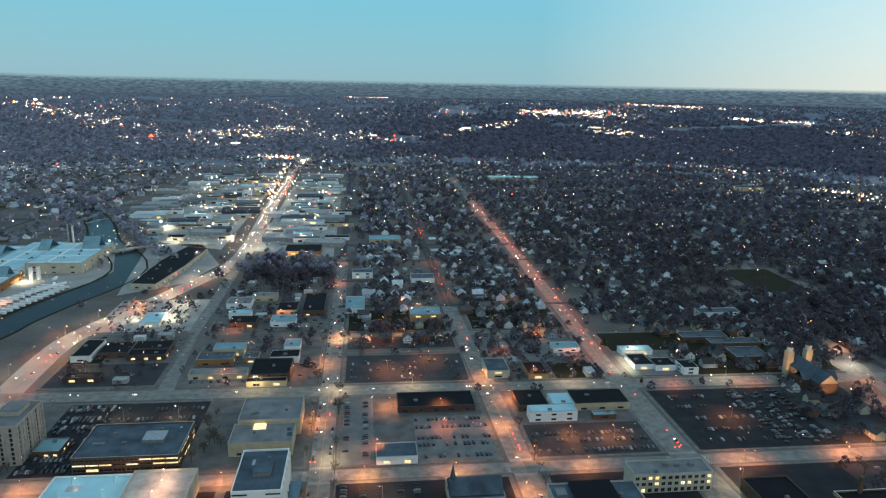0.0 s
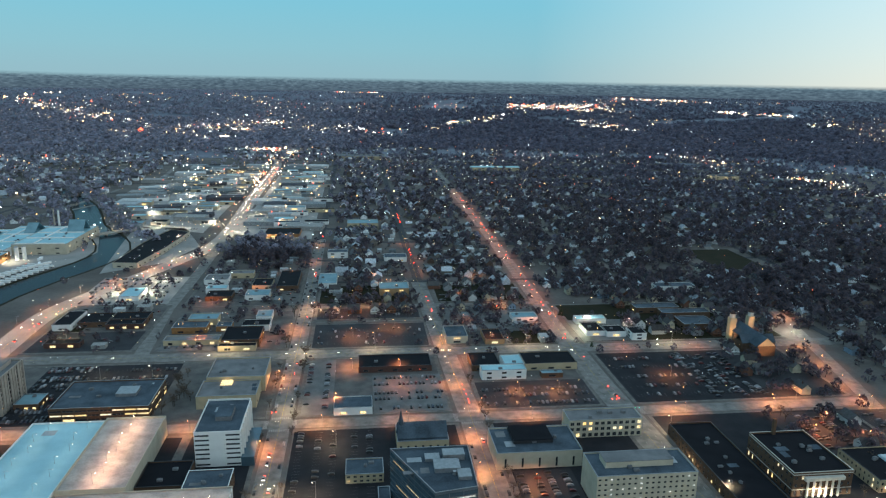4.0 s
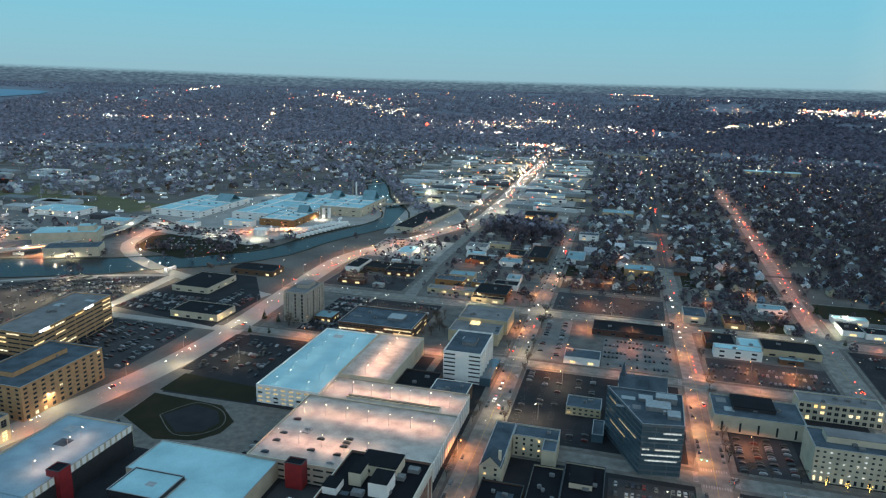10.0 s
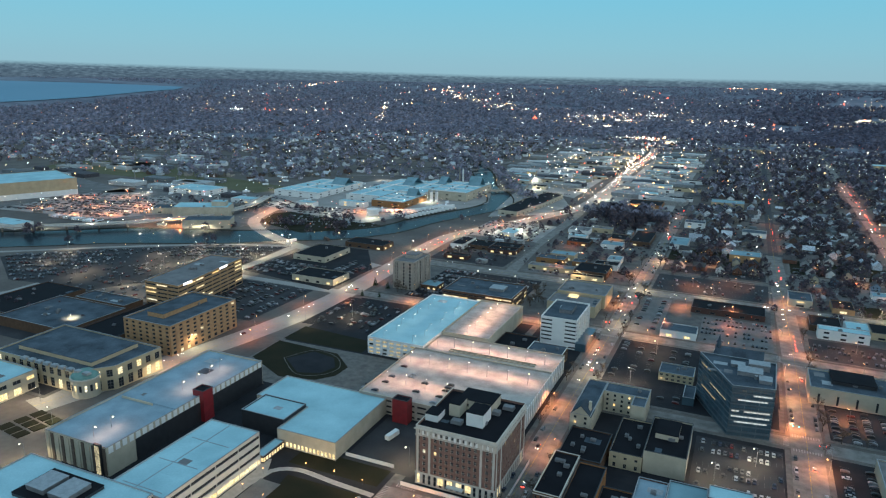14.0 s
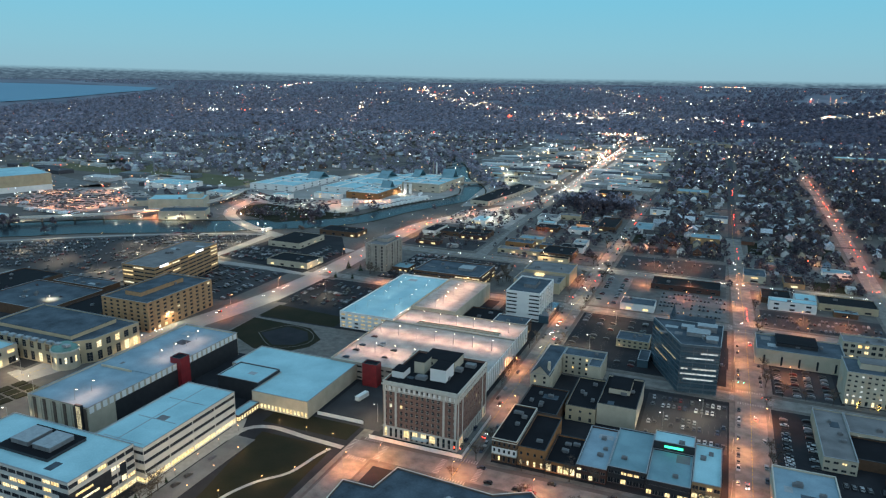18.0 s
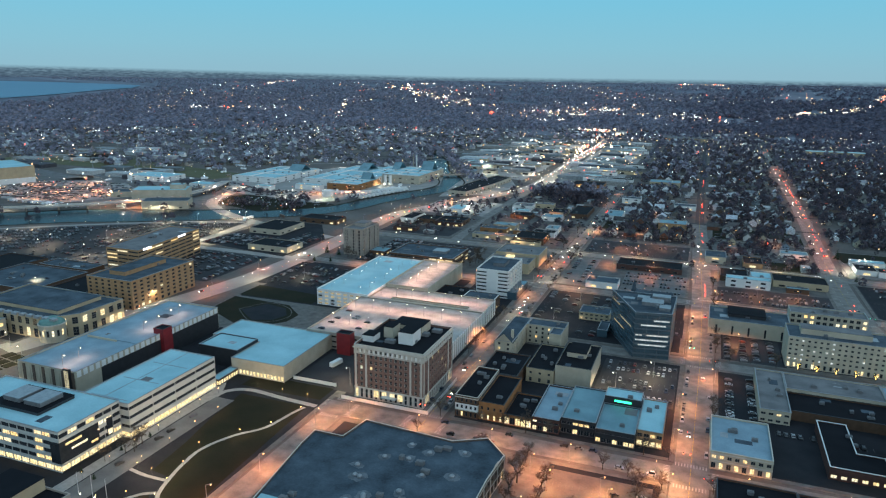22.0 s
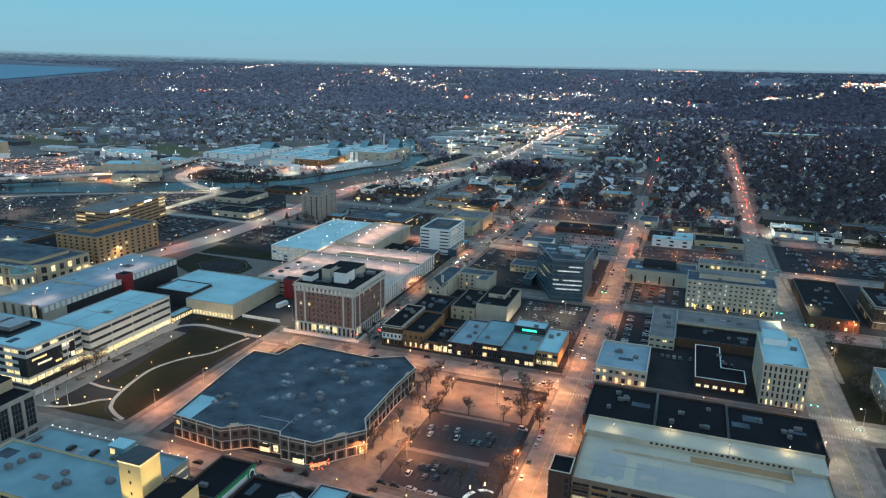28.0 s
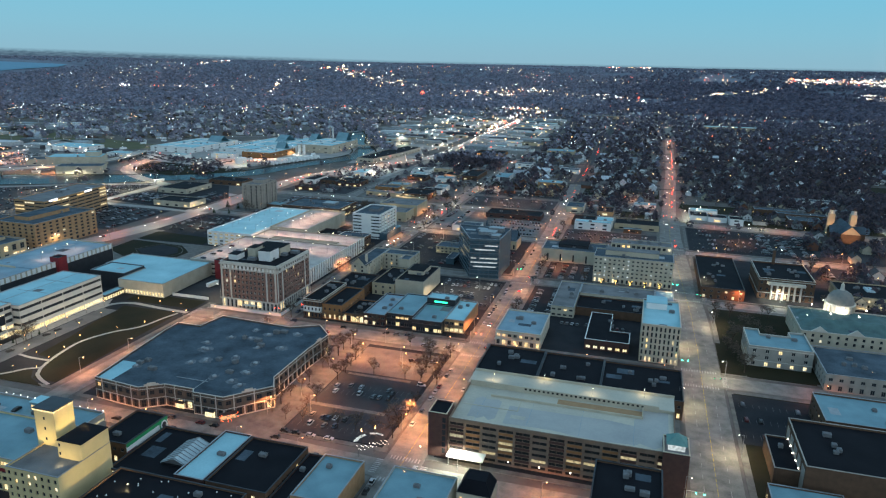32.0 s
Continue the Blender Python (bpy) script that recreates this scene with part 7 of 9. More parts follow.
# pylons and the plant stack
for x, y, h in ((-1000, 820, 32), (-930, 860, 32), (-880, 900, 30), (-1060, 1000, 34), (-840, 950, 32), (-1150, 900, 34), (-1180, 1060, 30)):
    p = thing("steel_pole", "tall grey steel power pole with cross arms", "pylon", x, y, group="power poles")
    part("shaft", Shape().tube(0, 0, 0, h, 0.7, 0.35, 8), METAL, p)
    for z in (h - 3, h - 7):
        part("arm", Shape().box(-4, -0.2, z, 4, 0.2, z + 0.4), METAL, p)
st = thing("plant_stack", "slim pale chimney stack above the plant", "chimney", -446, 1085)
part("shaft", Shape().tube(0, 0, 0, 34, 1.6, 1.1, 12), CONCRETE, st)
tk = thing("storage_tank", "pale round storage tank", "tank", -448, 752)
part("shell", Shape().tube(0, 0, 0, 9, 9, 9, 24), WHITE, tk)
part("lid", Shape().tube(0, 0, 9, 10.5, 9.1, 1, 24), WHITE, tk)
for k in range(16):
    a = k / 15
    q = thing("semi_trailer", "white semi-trailer parked in a curved row", "trailer", -460 + 90 * a, 775 + 90 * a * a, turn=75 - 25 * a, group="parked trailers")
    part("box", Shape().box(-7, -1.3, 1.1, 7, 1.3, 4.0, 0.05), WHITE, q)
    part("wheels", Shape().box(3.5, -1.2, 0, 6.2, 1.2, 1.1), TYRE, q)
    part("leg", Shape().box(-5, -0.8, 0, -4.6, 0.8, 1.1), METAL, q)

# ---- street lamps ----
def lamp_proto(name, label, head, h, colour, watts):
    p = thing(name, label, "street lamp", 0, 0, -500)
    part("pole", Shape().tube(0, 0, 0, h, 0.12, 0.07, 6).box(0, -0.05, h - 0.1, 1.8, 0.05, h), METAL, p)
    part("head", Shape().box(1.5, -0.22, h - 0.05, 2.5, 0.22, h + 0.18, 0.06), METAL, p)
    part("lens", Shape().tube(2.0, 0, h - 0.5, h - 0.06, *((0.2, 0.3) if h > 5 else (0.1, 0.16)), 8), head, p, "glowing lens")
    data = bpy.data.lights.new("lamp_light", "SPOT")
    data.energy, data.color, data.shadow_soft_size = watts, colour, 0.3
    data.spot_size, data.spot_blend = radians(156), 0.25
    o = new("bulb_light", data)
    o.parent, o.location = p, (2.0, 0, h - 0.75)
    return p


WARM = lamp_proto("street_lamp", "steel street lamp with an orange sodium light", LAMP_WARM, 9, (1.0, 0.375, 0.14), 10000)
AVENUE = lamp_proto("street_lamp", "steel street lamp with a dim orange light", LAMP_WARM, 9, (1.0, 0.29, 0.10), 4200)
COOL = lamp_proto("street_lamp", "steel street lamp with a warm white light", LAMP_WHITE, 11, (1.0, 0.77, 0.46), 7600)
YARD = lamp_proto("yard_lamp", "tall sodium lamp mast over a works car park", LAMP_WARM, 12, (1.0, 0.36, 0.14), 28000)
DECKL = lamp_proto("deck_lamp", "short steel lamp post on a parking deck", LAMP_DECK, 7, (1.0, 0.54, 0.33), 2350)
DECKH = lamp_proto("deck_lamp", "steel lamp post on the roof of the hall", LAMP_DECK, 7, (1.0, 0.46, 0.27), 1300)
# Added fill lamp with a tiny lens; the rear deck has no lamps in sight.
DECKFILL = lamp_proto("deck_lamp", "added fill lamp to brighten the rear parking deck", LAMP_DECK, 5, (1.0, 0.80, 0.46), 280)
DECKW = lamp_proto("deck_lamp", "short steel lamp post on a pale parking deck", LAMP_WHITE, 5, (1.0, 0.90, 0.74), 160)
FLOOD = lamp_proto("flood_lamp", "tall floodlight mast over a forecourt", LAMP_WHITE, 9, (1.0, 0.93, 0.72), 13000)
PROTOS = [YARD, AVENUE, DECKFILL, DECKH, WARM, COOL, DECKL, DECKW, FLOOD]
lamps = []


def lamp(proto, x, y, turn=0.0, z=0.2):
    lamps.append(copy_thing(proto, pose(x, y, z, 0, 0, turn)))


for yy in range(150, 700, 56):
    lamp(WARM if yy < 300 or yy % 112 < 56 else COOL, -40.5 if yy % 112 < 56 else -21, yy, 0 if yy % 112 < 56 else 180)
for yy in range(-60, 560, 44):
    bx = 104.2 + yy * 0.009
    east = yy % 88 >= 44 and not 138 < yy < 188 and not 330 < yy < 380
    lamp(WARM, bx + 9.6 if east else bx - 9.6, yy, 180 if east else 0)
for yy in range(-70, 420, 41):
    lamp(COOL, 231 - 12.5 if yy % 82 < 41 else 244, yy, 0 if yy % 82 < 41 else 180)
for k in range(3):
    for yy in (276.2, 403.5, 530):
        lamp(AVENUE, 262 + k * 70 + (yy % 7), yy, 90)
for x, y in ((410, 320), (432, 372), (455, 335), (340, 362), (360, 380), (372, 350)):
    lamp(WARM, x, y, 30)
for yy in range(590, 1500, 40):
    lamp(AVENUE, 213 + yy * 0.012 + (0 if yy % 80 < 40 else 9), yy + (yy * 7) % 13, 0 if yy % 80 < 40 else 180)
for k in range(7):
    lamp(WARM, -70 + k * 40, 122.5, 90)
for x in (212, 292):
    lamp(AVENUE, x, 122.5, 90)
for x, y in ((34, 45), (37, 72), (34, 108), (28, 22), (47, 30), (44, 97), (68, 100), (72, 92), (92.6, 40), (92, 86), (109.5, 20), (-50, -7), (-20, -7), (30, -7), (-84, 60), (-84, 110), (-90, 30), (60, -7), (165, -7)):
    lamp(WARM, x, y, 40)
for x, y in ((132, 318), (20, 505), (60, 500), (182, 448), (150, 448), (285, 470), (20, 580), (60, 600), (75, 640), (420, 440), (440, 520), (402, 350), (340, 410), (-90, 405), (-150, 405), (-210, 405), (0, 405), (60, 405), (150, 405), (-20, 662), (40, 662), (60, 745), (180, 662), (430, 480), (415, 400), (395, 330), (470, 600), (365, 420), (480, 660), (260, 405), (320, 150)):
    lamp(WARM, x, y, 120)
for x, y in ((10, 440), (60, 468), (40, 566), (5, 648), (130, 610), (200, 600), (150, 560), (-60, 575), (-120, 570), (-70, 650), (-130, 690), (-90, 730), (-60, 800), (20, 700), (70, 720), (140, 700), (190, 730), (100, 800), (98, 870), (96, 960), (-34, 860), (-34, 960), (40, 775), (170, 775)):
    lamp(AVENUE, x, y, (x * 7 + y) % 360)
for x, y in ((-305, 60), (-300, 110), (-286, 30), (-290, 190), (-275, 75), (-330, 125), (-345, 100), (-290, 5), (-270, -4), (60, 215), (80, 240), (-90, 160), (0, 320), (10, 380), (-240, 350), (-180, 500), (-140, 500), (-240, 590), (-90, 550), (40, 548), (180, 548), (320, 545), (400, 545)):
    lamp(COOL, x, y, 200)
for k, p in enumerate([BOULEVARD[i] for i in range(2, len(BOULEVARD) - 20) if i % 2 or BOULEVARD[i][1] < 900]):
    lamp((WARM, AVENUE, COOL)[k % 3] if 600 < p[1] < 900 else COOL if p[1] > 600 else (AVENUE, AVENUE, COOL)[k % 3], p[0] + (13 if k % 2 else -13), p[1], 180 if k % 2 else 0)
for k in range(8):
    for xx in (-178, -154):
        lamp(DECKW, xx + (k % 2) * 3, 293 + k * 14.4, 0, 12.45)
for k in range(7):
    lamp(DECKL, -124 + (k % 2) * 2, 326 + k * 11.5, 0, 12.85)
for k in range(7):
    lamp(DECKL, -136 + k * 13.5, 298, 90, 11.05)
    lamp(DECKL, -140 + k * 14, 262, 90, 11.05)
for k in range(5):
    lamp(DECKL, -140 + k * 14, 226, 90, 11.05)
# Added fill lamps that brighten the rear deck.
for k in range(4):
    lamp(DECKFILL, 132 + k * 23, 59.5 if k % 2 else 53, 90, 17.6)
for x, y in ((-240, 90), (-241, 102), (-239, 152), (-239, 164), (-240.5, 177), (-242, 188)):
    lamp(DECKH, x, y, 0, 15.65)
for x, y in ((240, 572), (258, 600), (296, 588), (-240, 730), (-205, 735), (-200, 780), (295, 288), (-115, 1008), (-90, 1008), (128, 4), (322, 276), (-160, 1060), (-210, 1120), (-150, 1180), (-230, 1260), (-160, 1330), (-215, 1420), (-160, 1500), (-215, 1600), (-330, 1200), (-300, 1380), (-100, 1120), (-90, 1300), (-360, 820 + 260), (-130, 1110), (-260, 1190), (-120, 1240), (-290, 1300), (-250, 1500), (-110, 1420), (-140, 1700), (-320, 1560), (-250, 1080), (420, 600), (452, 560)):
    lamp(FLOOD, x, y, 150)
for x, y in ((-560, 740), (-500, 720), (-620, 760), (-440, 720), (-700, 860), (-420, 880), (-600, 1060), (-660, 560), (-600, 540), (-720, 700), (-640, 720), (-880, 720), (-940, 740), (-250, 900), (-240, 1000), (-300, 1100)):
    lamp(FLOOD, x, y, 60)
for x, y in ((-560, 350), (-625, 350), (-500, 395), (-520, 462), (-490, 330), (-645, 395), (-450, 300), (-430, 225)):
    lamp(COOL, x, y, 45)
for x, y in ((-775, 462), (-722, 492), (-668, 522), (-640, 536), (-590, 556)):
    lamp(FLOOD, x, y, 240)
for x, y in ((-553, 330), (-545, 430), (-448, 545), (-500, 565), (-548, 610), (-585, 660), (-438, 470), (-430, 420)):
    lamp(COOL, x, y, 0)
for k in range(14):
    lamp(COOL, -420 - 25 * (k % 5), 420 - 30 * (k // 5) + 60 * (k % 3), 90)
for x, y, z, tx, ty, tz, w, col, sz in ((-24, -63, 17.4, -24, -54, 26, 3400, (1.0, 0.74, 0.30), 110), (-8, -67, 17.4, -8, -60, 20, 1500, (1.0, 0.76, 0.36), 110), (20, -62, 10, -2, -55, 15, 6500, (1.0, 0.76, 0.34), 90), (-8, -48, 25, -19, -50, 28, 4500, (1.0, 0.74, 0.28), 80), (299, 286, 1, 299, 296, 10, 1500, (1.0, 0.9, 0.66), 90), (321, 227, 16.5, 321, 240, 18, 7000, (1.0, 0.92, 0.74), 90), (307, 232, 15.5, 319, 240, 18, 4500, (1.0, 0.92, 0.74), 90), (350, 288, 1, 350, 296, 5, 1300, (1.0, 0.8, 0.5), 100),
                                     (371, 530, 1, 381, 548, 17, 17000, (1.0, 0.52, 0.24), 60), (412, 538, 1, 403, 553, 17, 17000, (1.0, 0.52, 0.24), 60), (390, 490, 1, 390, 504, 9, 9000, (1.0, 0.5, 0.22), 70)):
    fl = thing("floodlight", "small ground floodlight aimed up at a facade", "floodlight", x, y, 0.2, group="floodlights")
    part("case", Shape().box(-0.4, -0.25, 0, 0.4, 0.25, 0.5, 0.05), DARK_METAL, fl)
    data = bpy.data.lights.new("flood_light", "SPOT")
    data.energy, data.color, data.spot_size, data.spot_blend, data.shadow_soft_size = w, col, radians(sz), 0.6, 0.4
    o = new("flood_beam", data)
    o.matrix_world = look((x, y, z), (tx, ty, tz))
for x, y in ((-900, 560), (-850, 600), (-800, 640), (-930, 640), (-780, 570), (-870, 680), (-760, 620), (-820, 540), (-700, 560), (-640, 560), (-560, 640), (-600, 700), (-470, 760), (-420, 780)):
    lamp(YARD, x, y, 90)
for x, y in [(-155, 24 + 16 * k) for k in range(7)] + [(-140.2, 45 + 18.7 * k) for k in range(4)] + [(-137.7, 133.5), (-120, 133.3), (-103, 133), (-98, 118), (-103, 97), (-113, 84), (-124, 66), (-119, 49), (-116, 35), (-112, 23), (-128, 38.5), (-138, 40), (-135, 13), (-125, 20)]:
    q = thing("path_lamp", "short path lamp with a warm globe", "lamp", x, y, 0.25, group="path lamps")
    part("post", Shape().tube(0, 0, 0, 3.2, 0.07, 0.06, 6), DARK_METAL, q)
    part("globe", Shape().tube(0, 0, 3.2, 3.45, 0.11, 0.17, 8).tube(0, 0, 3.45, 3.65, 0.17, 0.08, 8), LAMP_WARM, q)
    pl = bpy.data.lights.new("path_light", "POINT")
    pl.energy, pl.color, pl.shadow_soft_size = 260 if x < -150 else 1000, (1.0, 0.72, 0.40), 0.25
    o = new("globe_light", pl)
    o.parent, o.location = q, (0, 0, 4.1)
for k in range(3):
    q = thing("flagpole", "white flagpole lit from below", "flagpole", -146.8 + k * 8, 14.6 + k * 0.2, 0.25, group="flagpoles")
    part("mast", Shape().tube(0, 0, 0, 11, 0.09, 0.05, 6), WHITE, q)
    part("uplight", Shape().tube(0.8, 0, 0, 0.35, 0.2, 0.28, 8), LAMP_WHITE, q)
for p in PROTOS:
    for o in (p, *p.children_recursive):
        bpy.data.objects.remove(o) if o.type != "EMPTY" else None
    bpy.data.objects.remove(p)


def signal(x, y, turn, lens):
    q = thing("traffic_signal", "traffic signal on a mast arm over the street", "traffic light", x, y, 0.2, turn, group="traffic signals")
    part("mast", Shape().tube(0, 0, 0, 6.4, 0.12, 0.1, 6), METAL, q)
    part("arm", Shape().box(0, -0.06, 6.2, 7, 0.06, 6.34), METAL, q)
    for xx in (3.5, 6.6):
        hd = part("signal_head", Shape().box(xx - 0.2, -0.2, 5.3, xx + 0.2, 0.2, 6.5), DARK_METAL, q)
        part("lens", Shape().tube(xx, 0, 0, 0.12, 0.3, 0.3, 10), lens, hd, at=Matrix.Translation((0, -0.2, 5.7)) @ Matrix.Translation((xx, 0, 0)) @ pose(0, 0, 0, 90, 0, 0) @ Matrix.Translation((-xx, 0, 0)))


for x, y, tn, ln in ((218, 142, 0, SIGNAL), (244, 122, 180, SIGNAL), (216, 288, 0, SIGNAL), (242, 268, 180, SIGNAL), (98, 142, 0, SIGNAL_RED), (118, 122, 180, SIGNAL_RED), (96, 288, 0, SIGNAL), (119, 268, 180, SIGNAL_RED), (-40, 142, 0, SIGNAL_RED), (212, 420, 0, SIGNAL_RED), (234, 404, 180, SIGNAL), (-296, 548, 0, SIGNAL_RED), (219, 10, 0, SIGNAL), (244, -10, 180, SIGNAL_RED), (211, 549, 0, SIGNAL_RED), (-40, 420, 0, SIGNAL_RED)):
    signal(x, y, tn, ln)

# ---- cars ----
def car_proto(paint, label, kind="sedan"):
    p = thing("car", label, "car", 0, 0, -500, group="cars")
    hgt = {"sedan": 1.45, "suv": 1.75, "van": 2.1}[kind]
    body = Shape()
    prof = [(-2.25, 0.35), (2.25, 0.35), (2.3, 0.7), (1.1, 0.95), (-1.6, 1.0), (-2.28, 0.8)]
    i = 0
    body.v = [(x, -0.9, z) for x, z in prof] + [(x, 0.9, z) for x, z in prof]
    n = len(prof)
    body.f = [tuple(range(n)), tuple(range(2 * n - 1, n - 1, -1))] + [(k, k + n, (k + 1) % n + n, (k + 1) % n) for k in range(n)]
    body.box(-1.5 if kind != "van" else -1.8, -0.69, hgt - 0.06, 0.36, 0.69, hgt, 0.04)
    part("body", body, paint, p)
    part("cabin", Shape().prism([(-1.9, -0.82), (1.0, -0.82), (1.0, 0.82), (-1.9, 0.82)], 0.95, hgt - 0.06, [(-1.5 if kind != "van" else -1.85, -0.68), (0.35, -0.68), (0.35, 0.68), (-1.5 if kind != "van" else -1.85, 0.68)]), GLASS, p)
    wh = Shape()
    for sx in (-1.4, 1.4):
        for sy in (-0.93, 0.73):
            i = len(wh.v)
            for yy in (sy, sy + 0.2):
                wh.v += [(sx + 0.33 * math.cos(a * math.pi / 4), yy, 0.33 + 0.33 * math.sin(a * math.pi / 4)) for a in range(8)]
            wh.f += [tuple(range(i, i + 8)), tuple(range(i + 15, i + 7, -1))] + [(i + k, i + 8 + k, i + 8 + (k + 1) % 8, i + (k + 1) % 8) for k in range(8)]
    part("wheels", wh, TYRE, p)
    return p


CAR = [car_proto(CARS[0], "white parked car on the asphalt"), car_proto(CARS[1], "black parked car on the asphalt", "suv"), car_proto(CARS[2], "silver parked car on the asphalt"), car_proto(CARS[3], "red parked car on the asphalt"),
       car_proto(CARS[4], "dark blue parked car on the asphalt", "suv"), car_proto(CARS[5], "grey parked car on the asphalt"), car_proto(CARS[0], "white parked van on the asphalt", "van")]
rc = random.Random(3)
spots = []


bays = Shape()


def row(x0, y0, x1, y1, n, turn, fill, z=0.265):
    for k in range(n + 1):
        if n > 8 and 0.2 < z < 0.3:
            a = (k - 0.5) / max(1, n - 1)
            x, y = x0 + (x1 - x0) * a, y0 + (y1 - y0) * a
            w, l = (0.05, 2.3) if turn == 90 else (2.3, 0.05)
            bays.quad((x - w, y - l, 0.268), (x + w, y - l, 0.268), (x + w, y + l, 0.268), (x - w, y + l, 0.268))
    for k in range(n):
        if rc.random() < fill:
            a = k / max(1, n - 1)
            spots.append((x0 + (x1 - x0) * a + rc.uniform(-0.2, 0.2), y0 + (y1 - y0) * a + rc.uniform(-0.3, 0.3), z, turn + rc.choice((0, 180)) + rc.uniform(-2, 2)))


for yy, f in ((19.5, 0.0), (28, 0.0), (55, 0.0), (62, 0.0), (86, 0.0), (102, 0.0)):
    row(42, yy, 84, yy, 15, 90, f)
for x, y, tn in ((47, 60, 90), (49, 54, 90), (54, 62, 90), (60, 62, 90), (62, 55, 90), (70, 54, 90), (73, 54, 90), (75, 63, 90), (78, 60, 90), (78, 55, 90), (89, 74, 0), (49, 28, 90), (52, 20, 90), (55, 27, 90), (58, 27, 90), (61, 28, 90), (66, 28, 90), (59, 20, 90), (64, 21, 90), (89, 47, 20), (66, 10, 0), (50, 10, 0), (57, 10, 0), (44, 10, 0), (74, 102, 40), (86, 104, 10)):
    spots.append((x, y, 0.265, tn))
for yy in (208, 222, 230, 246, 256):
    row(52, yy, 92, yy, 14, 90, 0.65)
for xx in (124, 134, 142, 152):
    row(xx, 292, xx, 334, 15, 0, 0.65)
for xx in (-14, -2, 8, 22, 32):
    row(xx, 296, xx, 396, 30, 0, 0.16)
for yy in (326, 340, 354):
    row(42, yy, 90, yy, 16, 90, 0.3)
for yy in (430, 446, 456, 472, 484):
    row(38, yy, 90, yy, 17, 90, 0.6)
for xx in (-14, 0):
    row(xx, 428, xx, 522, 30, 0, 0.4)
for yy in (430, 444, 454):
    row(122, yy, 204, yy, 26, 90, 0.5)
for yy in (436, 452, 470, 490, 508):
    row(244, yy, 344, yy, 32, 90, 0.3)
for yy in (564, 580, 596, 640, 654):
    row(-12, yy, 86, yy, 30, 90, 0.09)
for yy in (600, 616, 636, 652):
    row(118, yy, 202, yy, 26, 90, 0.4)
for yy in (430, 444, 490, 504, 518):
    row(-224, yy, -196, yy, 10, 90, 0.7)
for yy in (486, 500, 516):
    row(-190, yy, -126, yy, 20, 90, 0.5)
for xx in (-262, -246, -230, -214):
    row(xx, 322, xx, 390, 20, 0, 0.25)
for xx in (124, 136):
    row(xx, 190, xx, 258, 20, 0, 0.5)
row(148, 192, 190, 192, 14, 90, 0.6)
for yy in (74, 90, 106):
    row(250, yy, 282, yy, 11, 90, 0.3)
for xx in (400, 416, 430, 446, 460):
    row(xx, 306, xx, 392, 26, 0, 0.25)
for xx in (-392, -380, -366, -352, -338):
    row(xx, 306, xx, 394, 26, 0, 0.35)
for xx in (-140, -128, -116, -100, -84, -70):
    row(xx, 212, xx, 252, 10, 0, 0.25, 11.1)
for yy in (-36, -30):
    row(-98, yy, -40, yy, 16, 90, 0.5, 12.1)
structure("bay_lines", bays, BAY_PAINT, "worn white parking bay lines on asphalt", "road marking")
for st_line, off, fill, step in ((ST_A, 5.6, 0.35, 7), (ST_A, -5.6, 0.35, 7), (ST_B, 6.6, 0.4, 7), (ST_B, -6.6, 0.4, 7)):
    (ax, ay), (bx, by) = st_line[0], st_line[3]
    for k in range(int((by - ay) / step)):
        yy = ay + k * step
        if rc.random() < fill and min(abs(yy - c) for c in (131, 278, 412, 540)) > 14:
            i = max(j for j in range(len(st_line) - 1) if st_line[j][1] <= yy)
            f = (yy - st_line[i][1]) / (st_line[i + 1][1] - st_line[i][1])
            spots.append((st_line[i][0] + f * (st_line[i + 1][0] - st_line[i][0]) + off, yy, 0.14, 90 + rc.choice((0, 180))))
for yy in (126, 137):
    row(-20, yy, 95, yy, 17, 0, 0.3, 0.17)
for yy in (-5, 4):
    row(-60, yy, 90, yy, 20, 0, 0.3, 0.17)
row(-149, 40, -149, 100, 8, 80, 0.4, 0.33)
rc.shuffle(spots)
singles = sorted(spots, key=lambda s: abs(s[0] - 60) + abs(s[1] - 120))[:150]
rest = [s for s in spots if s not in set(singles)]
for x, y, z, tn in singles:
    copy_thing(rc.choice(CAR + [CAR[1], CAR[1], CAR[5], CAR[5], CAR[2], CAR[4], CAR[0]]), pose(x, y, z, 0, 0, tn))
# cars on the move, with their lamps on
for k in range(76):
    line, off = rc.choice(((ST_C, 3), (ST_C, -3), (ST_B, 2.4), (ST_B, -2.4), (ST_A, 2.2), (ST_A, -2.2), (BOULEVARD, 4), (BOULEVARD, -4), (BOULEVARD, 7)))
    i = rc.randrange(0, len(line) - 1)
    a, b = Vector(line[i]), Vector(line[i + 1])
    f = rc.random()
    p = a + (b - a) * f
    d = (b - a).normalized()
    if p.y > 1500 or p.y < -60:
        continue
    tn = math.degrees(math.atan2(d.y, d.x)) + (0 if off > 0 else 180)
    m = copy_thing(rc.choice(CAR), pose(p.x + d.y * off, p.y - d.x * off, 0.16, 0, 0, tn))
    tagged(m, "car driving on the street with lamps lit")
    for sy in (-0.62, 0.62):
        part("tail_lamp", Shape().box(-2.36, sy - 0.26, 0.55, -2.27, sy + 0.26, 0.95), TAIL, m)
        part("head_lamp", Shape().box(2.27, sy - 0.26, 0.45, 2.36, sy + 0.26, 0.8), HEADLIGHT, m)
for p in CAR:
    for o in list(p.children_recursive):
        bpy.data.objects.remove(o)
    bpy.data.objects.remove(p)


